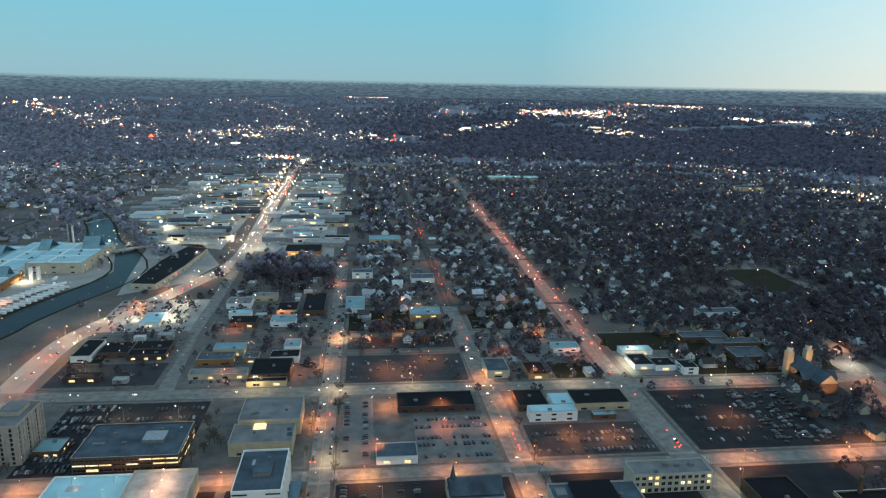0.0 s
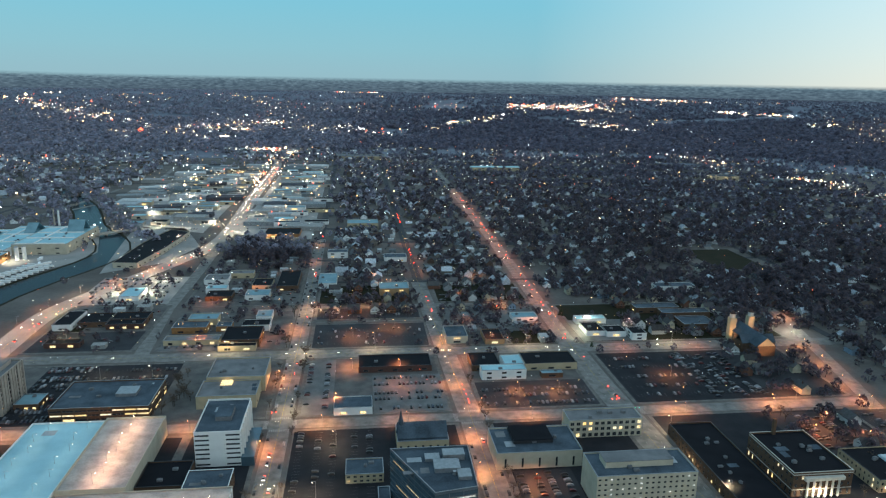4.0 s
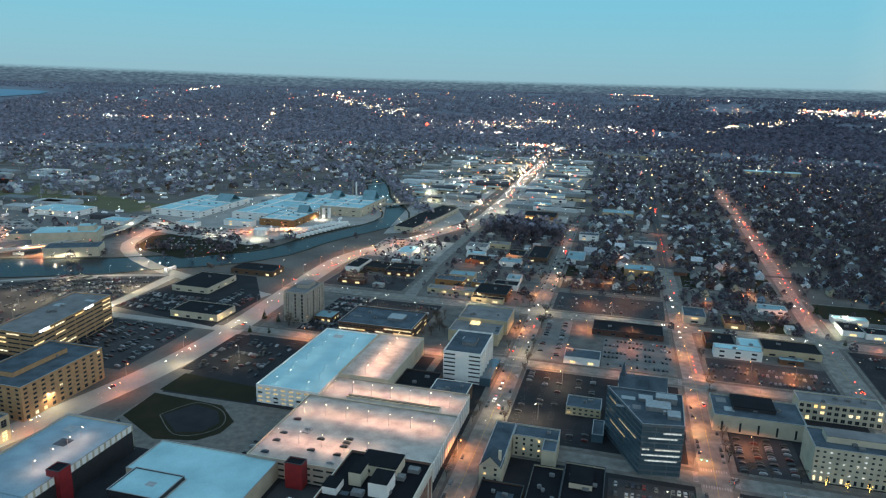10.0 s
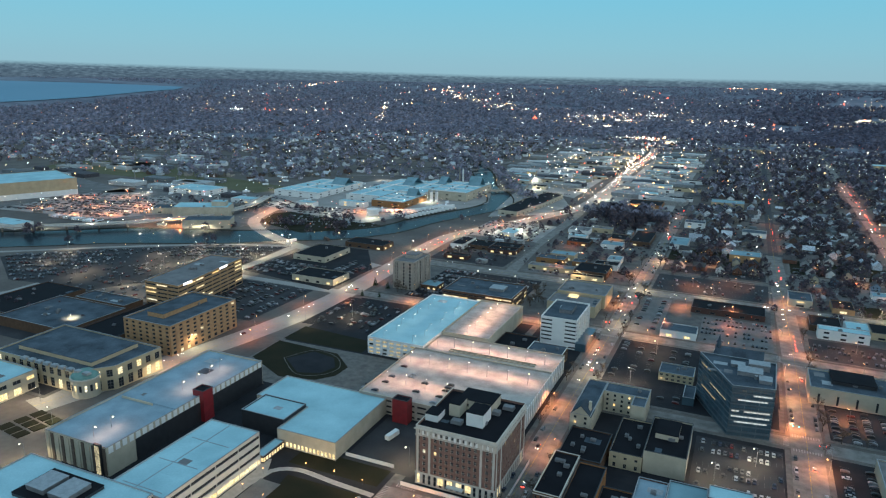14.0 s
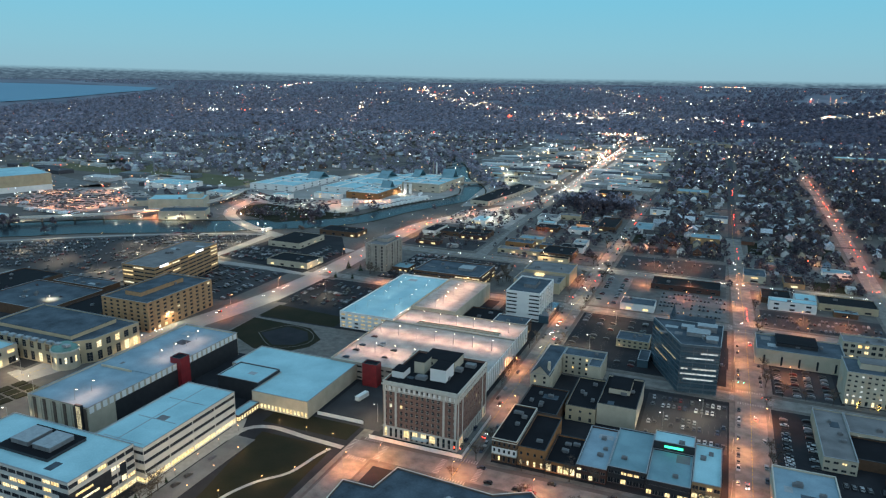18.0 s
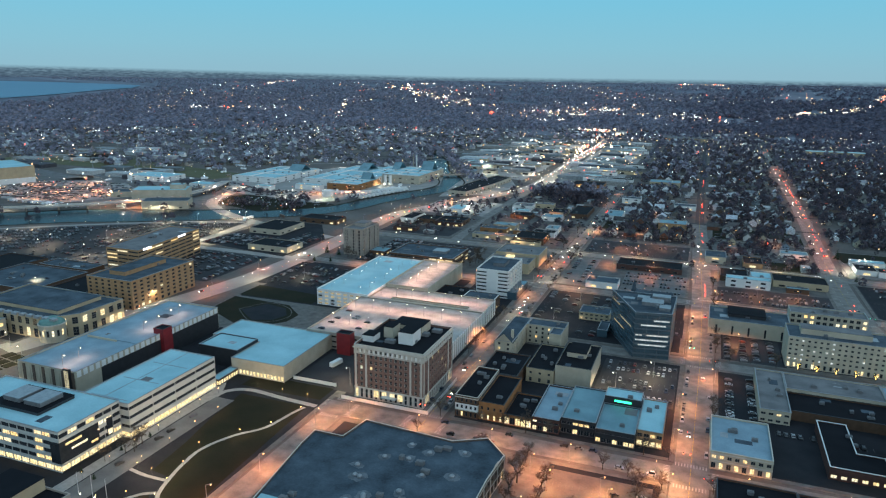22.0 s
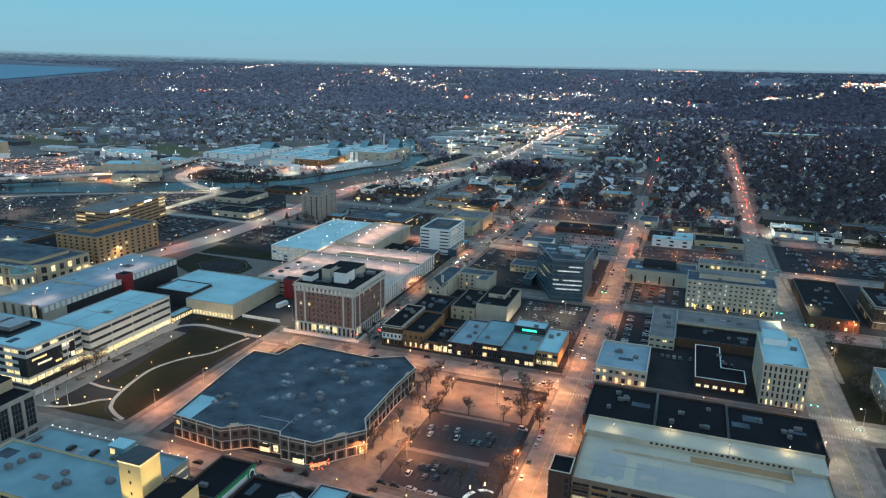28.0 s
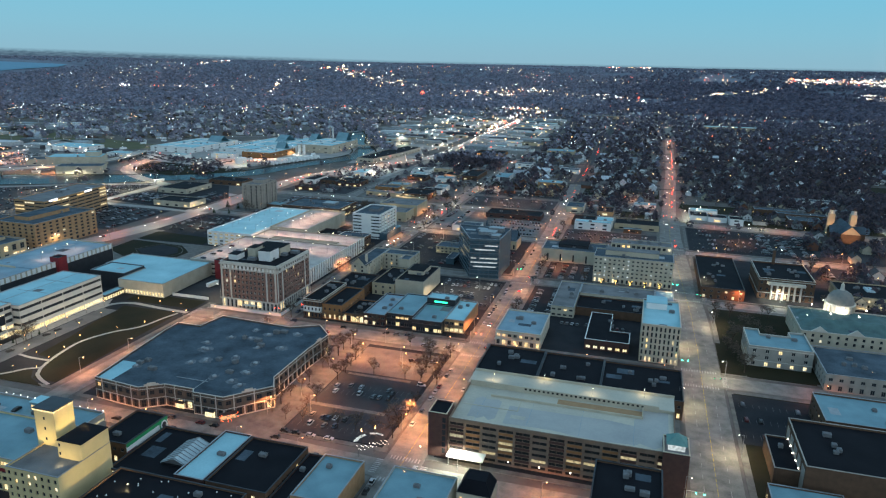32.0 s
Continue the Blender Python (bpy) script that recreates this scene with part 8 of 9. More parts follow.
def far_cars(cells):
    s = Shape()
    for x, y, z, tn in cells:
        c, sn = math.cos(math.radians(tn)), math.sin(math.radians(tn))
        i = len(s.v)
        for px, py, pz in ((-2.2, -0.9, 0.2), (2.2, -0.9, 0.2), (2.2, 0.9, 0.2), (-2.2, 0.9, 0.2), (-2.2, -0.9, 0.9), (2.2, -0.9, 0.8), (2.2, 0.9, 0.8), (-2.2, 0.9, 0.9), (-1.5, -0.7, 1.45), (0.5, -0.7, 1.45), (0.5, 0.7, 1.45), (-1.5, 0.7, 1.45)):
            s.v.append((x + px * c - py * sn, y + px * sn + py * c, z + pz))
        s.f += [tuple(i + k for k in q) for q in ((0, 1, 5, 4), (1, 2, 6, 5), (2, 3, 7, 6), (3, 0, 4, 7), (4, 5, 9, 8), (5, 6, 10, 9), (6, 7, 11, 10), (7, 4, 8, 11), (8, 9, 10, 11))]
    ob = new("parked_cars", s.mesh("parked_cars", CAR_FAR))
    tagged(ob, "many parked cars in the farther car parks", "cars", kind="stuff")


for x0, y0, x1, y1, n, tn, fill in [(-668 + k * 22, 342 - k * 8, -600 + k * 20, 420 - k * 6, 26, 140, 0.5) for k in range(6)] + [(-560 + k * 16, 430 + k * 2, -536 + k * 12, 500, 20, 20, 0.7) for k in range(6)] + [(-940, 540 + k * 16, -780, 560 + k * 16, 40, 90, 0.5) for k in range(7)] + \
        [(-390, 452 + k * 9, -320, 452 + k * 9, 22, 90, 0.5) for k in range(3)] + [(-530, 300 + k * 12, -450, 310 + k * 12, 26, 90, 0.15) for k in range(7)] + [(-560, 700 + k * 14, -470, 715 + k * 14, 30, 60, 0.4) for k in range(5)] + [(-270, 750 + k * 14, -190, 752 + k * 12, 26, 90, 0.3) for k in range(4)] + \
        [(-400 + 12 * k, 1080 + k * 40, -230, 1080 + k * 40, 40, 90, 0.3) for k in range(14)] + [(-155, 1080 + k * 45, -60, 1080 + k * 45, 30, 90, 0.35) for k in range(12)] + [(-150, 565 + 20 * k, -100, 565 + 20 * k, 16, 90, 0.4) for k in range(5)]:
    for k in range(n):
        if rc.random() < fill:
            a = k / (n - 1)
            rest.append((x0 + (x1 - x0) * a, y0 + (y1 - y0) * a, 0.2, tn + rc.choice((0, 180))))


def fill_lot(poly, angle, fill):
    """Rows of parked cars in pairs inside a plot."""
    c, sn = math.cos(math.radians(angle)), math.sin(math.radians(angle))
    loc = [(x * c + y * sn, -x * sn + y * c) for x, y in poly]
    v, j = min(q[1] for q in loc) + 4, 0
    while v < max(q[1] for q in loc) - 3:
        u = min(q[0] for q in loc) + 3
        while u < max(q[0] for q in loc) - 3:
            inside = False
            for (ax, ay), (bx, by) in zip(loc, loc[1:] + loc[:1]):
                if (ay > v) != (by > v) and u < (bx - ax) * (v - ay) / (by - ay) + ax:
                    inside = not inside
            if inside and rc.random() < fill:
                rest.append((u * c - v * sn + rc.uniform(-0.2, 0.2), u * sn + v * c + rc.uniform(-0.4, 0.4), 0.27, angle + rc.choice((90, 270))))
            u += 2.8
        j += 1
        v += 5.4 if j % 2 else 12.0


fill_lot([(-14, 556), (88, 556), (88, 614), (-14, 614)], 0, 0.1)
fill_lot([(-17, 632), (88, 632), (88, 664), (-17, 664)], 0, 0.16)
fill_lot([(300, 426), (350, 426), (350, 520), (300, 520)], 90, 0.4)
fill_lot([(328, 340), (386, 340), (386, 396), (328, 396)], 90, 0.5)
fill_lot([(-228, 426), (-190, 426), (-190, 526), (-228, 526)], 0, 0.5)
fill_lot([(-266, 320), (-206, 320), (-206, 394), (-266, 394)], 0, 0.22)
fill_lot([(-170, 212), (-150, 212), (-150, 250), (-170, 250)], 90, 0.5)
fill_lot([(-275, 696), (-180, 696), (-180, 798), (-275, 798)], 0, 0.3)
fill_lot([(394, 302), (466, 302), (466, 396), (394, 396)], 90, 0.3)
fill_lot([(-545, 470), (-440, 525), (-434, 422), (-520, 425)], 28, 0.6)
fill_lot([(-690, 352), (-640, 404), (-570, 455), (-572, 300), (-600, 292)], 40, 0.5)
fill_lot([(-545, 300), (-540, 420), (-440, 415), (-432, 305)], 0, 0.13)
fill_lot([(-418, 428), (-356, 426), (-352, 480), (-412, 480)], 0, 0.6)
fill_lot([(-345, 452), (-305, 452), (-305, 488), (-345, 520)], 90, 0.5)
fill_lot([(-382, 304), (-314, 304), (-314, 396), (-382, 396)], 90, 0.45)
fill_lot([(-960, 525), (-770, 550), (-705, 640), (-820, 715), (-955, 688)], 12, 0.3)
fill_lot([(-540, 625), (-440, 640), (-400, 690), (-470, 720), (-550, 700)], 20, 0.35)
fill_lot([(-700, 780), (-610, 725), (-560, 712), (-560, 760), (-690, 815)], -28, 0.3)
far_cars(rest)

# ---- trees and houses ----
def tree_proto(seed, h):
    """A bare tree: tapered trunk, forking limbs and a crown of fine twigs with gaps."""
    rng = random.Random(seed)
    p = thing("tree", "bare street tree with fine brown twigs", "tree", 0, 0, -500, group="street trees")
    trunk, twigs = Shape(), Shape()

    def limb(shape, a, b, r0, r1, n=5):
        d = (b - a).normalized()
        u = d.orthogonal().normalized()
        w = d.cross(u)
        i = len(shape.v)
        for c, r in ((a, r0), (b, r1)):
            shape.v += [tuple(c + (u * math.cos(2 * math.pi * k / n) + w * math.sin(2 * math.pi * k / n)) * r) for k in range(n)]
        shape.f += [(i + k, i + (k + 1) % n, i + n + (k + 1) % n, i + n + k) for k in range(n)]

    fork = Vector((0, 0, h * 0.35))
    limb(trunk, Vector((0, 0, 0)), fork, h * 0.022, h * 0.016, 7)
    for k in range(7):
        a = 2 * math.pi * k / 7 + rng.uniform(-0.3, 0.3)
        end = fork + Vector((math.cos(a), math.sin(a), rng.uniform(0.9, 2.2))) * h * rng.uniform(0.17, 0.26)
        limb(trunk, fork, end, h * 0.010, h * 0.005)
        for _ in range(5):
            tip = end + Vector((rng.uniform(-1, 1), rng.uniform(-1, 1), rng.uniform(-0.1, 1.2))) * h * 0.17
            limb(trunk, end, tip, h * 0.005, h * 0.002, 3)
            for _ in range(10):
                e = tip + Vector((rng.gauss(0, 1), rng.gauss(0, 1), rng.gauss(0.2, 0.8))) * h * 0.085
                w = Vector((rng.gauss(0, 1), rng.gauss(0, 1), rng.gauss(0, 1))).normalized() * h * 0.013
                twigs.quad(tip - w * 0.6, tip + w * 0.6, e)
                for _ in range(2):
                    m = tip.lerp(e, rng.uniform(0.3, 0.9))
                    g = m + Vector((rng.gauss(0, 1), rng.gauss(0, 1), rng.gauss(0.2, 0.8))) * h * 0.05
                    twigs.quad(m - w * 0.5, m + w * 0.5, g)
    part("trunk", trunk, BARK, p)
    part("crown", twigs, TWIG, p)
    return p


TREES = [tree_proto(s, h) for s, h in ((1, 7), (2, 9), (3, 11), (4, 8))]
rt = random.Random(21)
plant = []
for yy in range(150, 660, 17):
    plant += [(-40.0 + rt.uniform(-0.5, 0.5), yy), (-20.5, yy + 8)] if rt.random() < 0.6 else []
for yy in range(-60, 530, 15):
    plant += [(115.5 if yy < 280 else 120 - yy * 0.012, yy)] if rt.random() < 0.6 and not -12 < yy < 84 and not 138 < yy < 188 and not 330 < yy < 380 else []
for xx in range(-30, 100, 12):
    plant += [(xx, 121 + rt.uniform(-1, 1)), (xx + 5, 143)] if rt.random() < 0.7 else []
for xx in range(30, 98, 9):
    plant += [(xx, 20), (xx + 3, 79)]
plant += [(30 + rt.uniform(-1, 1), yy) for yy in range(24, 116, 9)] + [(93 + rt.uniform(-0.8, 0.8), yy) for yy in range(30, 118, 7)] + [(43 + rt.uniform(-1, 2), yy) for yy in range(22, 112, 9)] + [(84 + rt.uniform(-1, 2), yy) for yy in range(84, 116, 8)] + [(rt.uniform(122, 158), 288) for _ in range(5)] + [(rt.uniform(244, 292), rt.uniform(196, 262)) for _ in range(14)] + [(rt.uniform(246, 256), rt.uniform(144, 194)) for _ in range(6)]
plant += [(rt.uniform(-118, -100), rt.uniform(430, 500)) for _ in range(16)] + [(rt.uniform(-158, -150), rt.uniform(20, 60)) for _ in range(6)] + [(rt.uniform(300, 400), rt.uniform(284, 292)) for _ in range(8)] + [(rt.uniform(320, 372), rt.uniform(300, 400)) for _ in range(10)] + [(rt.uniform(-250, -205), rt.uniform(426, 436)) for _ in range(5)]
for x, y in plant:
    if rt.random() < 0.8:
        s = rt.uniform(0.75, 1.2)
        copy_thing(rt.choice(TREES), pose(x, y, 0.22, 0, 0, rt.uniform(0, 360)) @ Matrix.Scale(s, 4)).scale = (s, s, s)
for x, y, hh in ((232 + 4, 628, 12), (-268, 440, 9), (-262, 404, 7), (-246, 408, 6), (-252, 436, 8), (240, 540, 6), (-160, 28, 3), (-158, 50, 3), (-150, 26, 3), (-155, 66, 3)):
    e = thing("conifer", "dark green conical conifer", "tree", x, y, 0.15, group="conifers")
    part("trunk", Shape().tube(0, 0, 0, hh * 0.2, 0.2, 0.15, 6), BARK, e)
    c = Shape()
    for k in range(160):
        z = rt.uniform(0.1, 0.98) * hh
        r = (hh - z) * 0.3 + 0.1
        a = rt.uniform(0, 6.28)
        o = Vector((math.cos(a), math.sin(a), -0.35))
        t = Vector((-math.sin(a), math.cos(a), 0)) * r * 0.3
        b0 = Vector((0, 0, z))
        c.quad(b0 - t * 0.2, b0 + o * r - t, b0 + o * r * 1.15, b0 + o * r + t)
    part("foliage", c, EVERGREEN, e)
for p in TREES:
    for o in list(p.children_recursive):
        bpy.data.objects.remove(o)
    bpy.data.objects.remove(p)


def house_proto(siding, k):
    p = thing("house", "two-storey wooden house with a dark shingled gable roof", "house", 0, 0, -500, group="houses")
    w, d, h = (4.0, 5.5, 5.4) if k % 2 else (4.6, 6.2, 4.8)
    s = Shape().box(-w, -d, 0, w, d, h)
    s.prism([(-w, -d), (w, -d), (w, -d + 0.1), (-w, -d + 0.1)], h, h + w * 0.85, [(-0.1, -d), (0.1, -d), (0.1, -d + 0.1), (-0.1, -d + 0.1)])
    s.prism([(-w, d - 0.1), (w, d - 0.1), (w, d), (-w, d)], h, h + w * 0.85, [(-0.1, d - 0.1), (0.1, d - 0.1), (0.1, d), (-0.1, d)])
    part("wall", s, siding, p)
    part("roof", Shape().gable(-w, -d, w, d, h, w * 0.9, 0.5, "y"), SHINGLE, p)
    part("porch", Shape().box(-w + 0.4, -d - 2.2, 0, w - 0.4, -d, 0.5).box(-w + 0.3, -d - 2.4, 2.6, w - 0.3, -d, 2.9).box(-w + 0.5, -d - 2.1, 0.5, -w + 0.7, -d - 1.9, 2.6).box(w - 0.7, -d - 2.1, 0.5, w - 0.5, -d - 1.9, 2.6), siding, p)
    for xx in (-2.2, 1.2):
        part("window", pane(1.0, 1.5, GLASS), None, p, at=pose(xx, -d - 0.05, 3.1))
    part("window", pane(1.2, 1.4, LIT if k == 1 else GLASS), None, p, at=pose(1.6, -d - 0.05, 0.9))
    if k % 2:
        part("chimney", Shape().box(1, 1, h, 1.7, 1.7, h + w * 0.95 + 0.8), BRICK_RED, p)
    return p


HOUSES = [house_proto(m, k) for k, m in enumerate(SIDING)]
taken = [(a[0] - 8, a[1] - 8, a[2] + 8, a[3] + 8) for a in MID] + [(300, 545, 310, 555)]
rh = random.Random(8)


def free(x, y, pad=0):
    return not any(a - pad < x < c + pad and b - pad < y < d + pad for a, b, c, d in taken)


def to_line(x, y, line):
    best = 1e9
    for (ax, ay), (bx, by) in zip(line, line[1:]):
        dx, dy = bx - ax, by - ay
        t = max(0, min(1, ((x - ax) * dx + (y - ay) * dy) / (dx * dx + dy * dy)))
        best = min(best, math.hypot(x - ax - t * dx, y - ay - t * dy))
    return best


EW = (672, 765, 870, 975, 1075, 1190, 1310, 1440, 1580, 1740, 1900, 2080)
homes = []
for a in EW:
    for side in (-17, 17):
        xx = -14.0
        while xx < 1250:
            xx += rh.uniform(13, 22)
            yy = a + side + rh.uniform(-3, 3) - (0 if xx < 240 else min(40, (xx - 240) * 0.04))
            if rh.random() < 0.87 and free(xx, yy) and to_line(xx, yy, ST_C) > 17 and to_line(xx, yy, ST_B) > 14 and not (488 < xx < 586 and 780 < yy < 920) and not (xx > 240 and yy < 690 and xx < 300):
                homes.append((xx, yy, 180 if side > 0 else 0))
for a in EW:
    for side in (-34, 34):
        xx = -14.0
        while xx < 900:
            xx += rh.uniform(11, 20)
            yy = a + side + rh.uniform(-5, 5) - (0 if xx < 240 else min(40, (xx - 240) * 0.04))
            if rh.random() < 0.55 and free(xx, yy) and to_line(xx, yy, ST_C) > 17 and to_line(xx, yy, ST_B) > 14 and yy > 690 and not (488 < xx < 586 and 780 < yy < 920):
                homes.append((xx, yy, rh.choice((0, 90))))
for xx in range(350, 480, 15):
    for yy in range(296, 520, 22):
        x2, y2 = xx + rh.uniform(-3, 3), yy + rh.uniform(-4, 4)
        if to_line(x2, y2, ST_D) > 15 and abs(y2 - 412) > 16 and not (372 < x2 < 412 and y2 > 490) and not (y2 < 404 and x2 > 386) and rh.random() < 0.4:
            homes.append((x2, y2, rh.choice((0, 90, 180))))
for _ in range(150):
    xx, yy = rh.uniform(300, 620), rh.uniform(560, 760)
    if free(xx, yy) and to_line(xx, yy, ST_D) > 14:
        homes.append((xx, yy, rh.choice((0, 90, 180))))
for xx in range(440, 1000, 17):
    for yy in range(250, 560, 36):
        x2, y2 = xx + rh.uniform(-3, 3), yy + rh.uniform(-6, 6)
        if x2 > 470 + (560 - y2) * 0.1 and rh.random() < 0.75:
            homes.append((x2, y2, rh.choice((0, 180))))
homes.sort(key=lambda q: math.hypot(q[0] - 110, q[1] - 300))
for x, y, tn in homes[:90]:
    copy_thing(rh.choice(HOUSES[:2] + HOUSES), pose(x, y, 0.02, 0, 0, tn + rh.choice((0, 0, 90))))
for p in HOUSES:
    for o in list(p.children_recursive):
        bpy.data.objects.remove(o)
    bpy.data.objects.remove(p)


# ---- the farther town: houses, sheds, trees and lights as joined pieces ----
def scatter(name, cells, verts, faces, material, label, category):
    """cells: n x 6 of x, y, z, turn, width scale, height scale."""
    c = np.asarray(cells, float)
    v, f = np.asarray(verts, float), np.asarray(faces, int)
    cs, sn = np.cos(c[:, 3])[:, None], np.sin(c[:, 3])[:, None]
    x, y, z = v[:, 0][None] * c[:, 4:5], v[:, 1][None] * c[:, 4:5], v[:, 2][None] * c[:, 5:6]
    co = np.stack([c[:, 0:1] + x * cs - y * sn, c[:, 1:2] + x * sn + y * cs, c[:, 2:3] + z], -1).reshape(-1, 3)
    idx = (f[None] + (np.arange(len(c)) * len(v))[:, None, None]).reshape(-1)
    me = bpy.data.meshes.new(name)
    k = f.shape[1]
    me.vertices.add(len(co))
    me.vertices.foreach_set("co", co.ravel())
    me.loops.add(len(idx))
    me.loops.foreach_set("vertex_index", idx)
    me.polygons.add(len(idx) // k)
    me.polygons.foreach_set("loop_start", np.arange(0, len(idx), k))
    me.polygons.foreach_set("loop_total", np.full(len(idx) // k, k))
    me.update(calc_edges=True)
    me.shade_flat()
    me.materials.append(material)
    return tagged(new(name, me), label, category, kind="stuff")


rng = np.random.default_rng(4)


def in_river(x, y):
    return to_line(x, y, RIVER) < (50 if x < -460 else 32) if -1200 < x < -250 and y < 1600 else False


more = list(homes[90:])
# suburbs west of the river and beyond the strip
while len(more) < 7000:
    x, y = rng.uniform(-2300, 1900), rng.uniform(800, 2900)
    if x > -230 and y < 2050 and x < 1150:
        continue
    if x > -480 and x < -40 and y < 2050:
        continue
    if x < -330 and y < (900 if x < -720 else 1110):
        continue
    if noise.noise((x / 260, y / 260, 7)) < -0.22 or (x > 1000 and noise.noise((x / 200, y / 200, 2)) < 0.05):
        continue
    more.append((x, y, rng.integers(0, 4) * 90 + rng.uniform(-6, 6)))
hm = np.array(more, float)
hz, hs = land(hm[:, 0], hm[:, 1]), shrink(hm[:, 0], hm[:, 1])
size = rng.uniform(0.85, 1.3, len(hm)) * hs * np.where(hm[:, 0] > 120, 0.86, 1.0)
cells = np.stack([hm[:, 0], hm[:, 1], hz - 0.3, np.radians(hm[:, 2]), size, size * rng.uniform(0.7, 1.1, len(hm))], -1)
hv = [(-4.4, -6, 0), (4.4, -6, 0), (4.4, 6, 0), (-4.4, 6, 0), (-4.4, -6, 5), (4.4, -6, 5), (4.4, 6, 5), (-4.4, 6, 5), (0, -6, 8.6), (0, 6, 8.6)]
scatter("far_house_walls", cells, hv, [(0, 1, 4), (1, 5, 4), (1, 2, 5), (2, 6, 5), (2, 3, 6), (3, 7, 6), (3, 0, 7), (0, 4, 7), (4, 5, 8), (6, 7, 9)], HOUSE_FAR, "small wooden houses with pale gable walls among trees", "houses")
rv = [(-5, -6.6, 4.6), (0, -6.6, 8.9), (5, -6.6, 4.6), (-5, 6.6, 4.6), (0, 6.6, 8.9), (5, 6.6, 4.6)]
scatter("far_house_roofs", cells, rv, [(0, 1, 4, 3), (1, 2, 5, 4)], ROOF_FAR, "dark shingled roofs of small houses among trees", "roofs")
# sheds of the far commercial strips
LINES = [
    ((-1609, 3582), (-765, 2904), 150, 60),
    ((-810, 2793), (46, 3007), 300, 130),
    ((-661, 2925), (-301, 3156), 160, 60),
    ((-112, 4405), (166, 4425), 60, 14),
    ((834, 3679), (1311, 3610), 260, 90),
    ((1084, 3191), (1215, 2780), 110, 60),
    ((1536, 3970), (1847, 3710), 110, 60),
    ((1819, 3303), (2079, 3095), 90, 40),
    ((2031, 2892), (2283, 2500), 90, 60),
    ((1049, 2135), (1148, 1925), 40, 25),
    ((1139, 1631), (1196, 1535), 60, 30),
    ((1196, 1535), (1155, 1318), 40, 25),
    ((-327, 2301), (-219, 2310), 120, 50),
    ((-47, 2856), (134, 2780), 50, 60)]
LINES += [
    ((-2195, 1389), (-2189, 1636), 60, 80),
    ((-2156, 2252), (-1701, 2575), 120, 40),
    ((-1350, 2069), (-1314, 2346), 60, 60),
    ((-1314, 2346), (-1647, 3008), 50, 10),
    ((-2331, 3314), (-2351, 3714), 30, 40),
    ((-1900, 2900), (-1500, 3900), 40, 12),
    ((-400, 2500), (-700, 2750), 60, 60),
    ((300, 3000), (834, 3479), 60, 40),
    ((-1250, 640), (-1100, 1100), 50, 60),
    ((-225, 2150), (-200, 1500), 70, 16)]
sh, li = [], []
for (ax, ay), (bx, by), n, wide in LINES:
    for k in range(n):
        a = rng.uniform()
        x, y = ax + (bx - ax) * a + rng.normal(0, wide * 0.5), ay + (by - ay) * a + rng.normal(0, wide * 0.6)
        li.append((x, y, rng.uniform(4, 9), 1.7))
        if k % 3 == 0 and wide > 25:
            sh.append((x, y))
for _ in range(260):
    x, y = rng.uniform(-430, -60), rng.uniform(1075, 1900)
    if abs(x + 190) > 44 and all(abs(x - a - w / 2) > w / 2 + 16 or abs(y - b - d / 2) > d / 2 + 9 for a, b, w, d in STRIP) and all(abs(x - a) > 34 or abs(y - b) > 18 for a, b in sh[-160:]) and not in_river(x, y):
        sh.append((x, y))
for x0, y0, x1, y1, n in ((-1300, 640, -1120, 1100, 16), (-1000, 760, -700, 900, 8), (-1250, 900, -1000, 1150, 10)):
    for _ in range(n):
        sh.append((rng.uniform(x0, x1), rng.uniform(y0, y1)))
sa = np.array(sh)
sz, ss = land(sa[:, 0], sa[:, 1]), shrink(sa[:, 0], sa[:, 1])
sc = np.stack([sa[:, 0], sa[:, 1], sz, rng.uniform(-0.15, 0.15, len(sa)), rng.uniform(0.5, 1.6, len(sa)) * ss, ss], -1)
bv = [(-22, -11, -2), (22, -11, -2), (22, 11, -2), (-22, 11, -2), (-22, -11, 7), (22, -11, 7), (22, 11, 7), (-22, 11, 7)]
scatter("far_sheds", sc, bv, [(0, 1, 5, 4), (1, 2, 6, 5), (2, 3, 7, 6), (3, 0, 4, 7), (4, 5, 6, 7)], BIGROOF_FAR, "far flat-roofed stores along lit roads", "sheds")
fv = [(-20, -11.4, 0.5), (20, -11.4, 0.5), (20, -11.4, 6.2), (-20, -11.4, 6.2), (-20, -10.9, 0.5), (20, -10.9, 0.5), (20, -10.9, 6.2), (-20, -10.9, 6.2)]
# Emissive strips stand in for lamplight on signs and walls of far stores.
FRONTS = island_mat("far_front_glow", [(1.0, 0.9, 0.7), (0.9, 0.97, 1.0), (1.0, 0.75, 0.45), (1.0, 0.95, 0.85)], emit=2.0)
scatter("far_store_fronts", sc[sa[:, 1] > 1950][::2], fv, [(0, 1, 2, 3), (1, 5, 6, 2), (4, 0, 3, 7), (3, 2, 6, 7)], FRONTS, "glowing strips in place of lamplit far store fronts", "shop fronts")
# sheds, garages and small cars behind the streets of the middle town
sheds, small = [], []
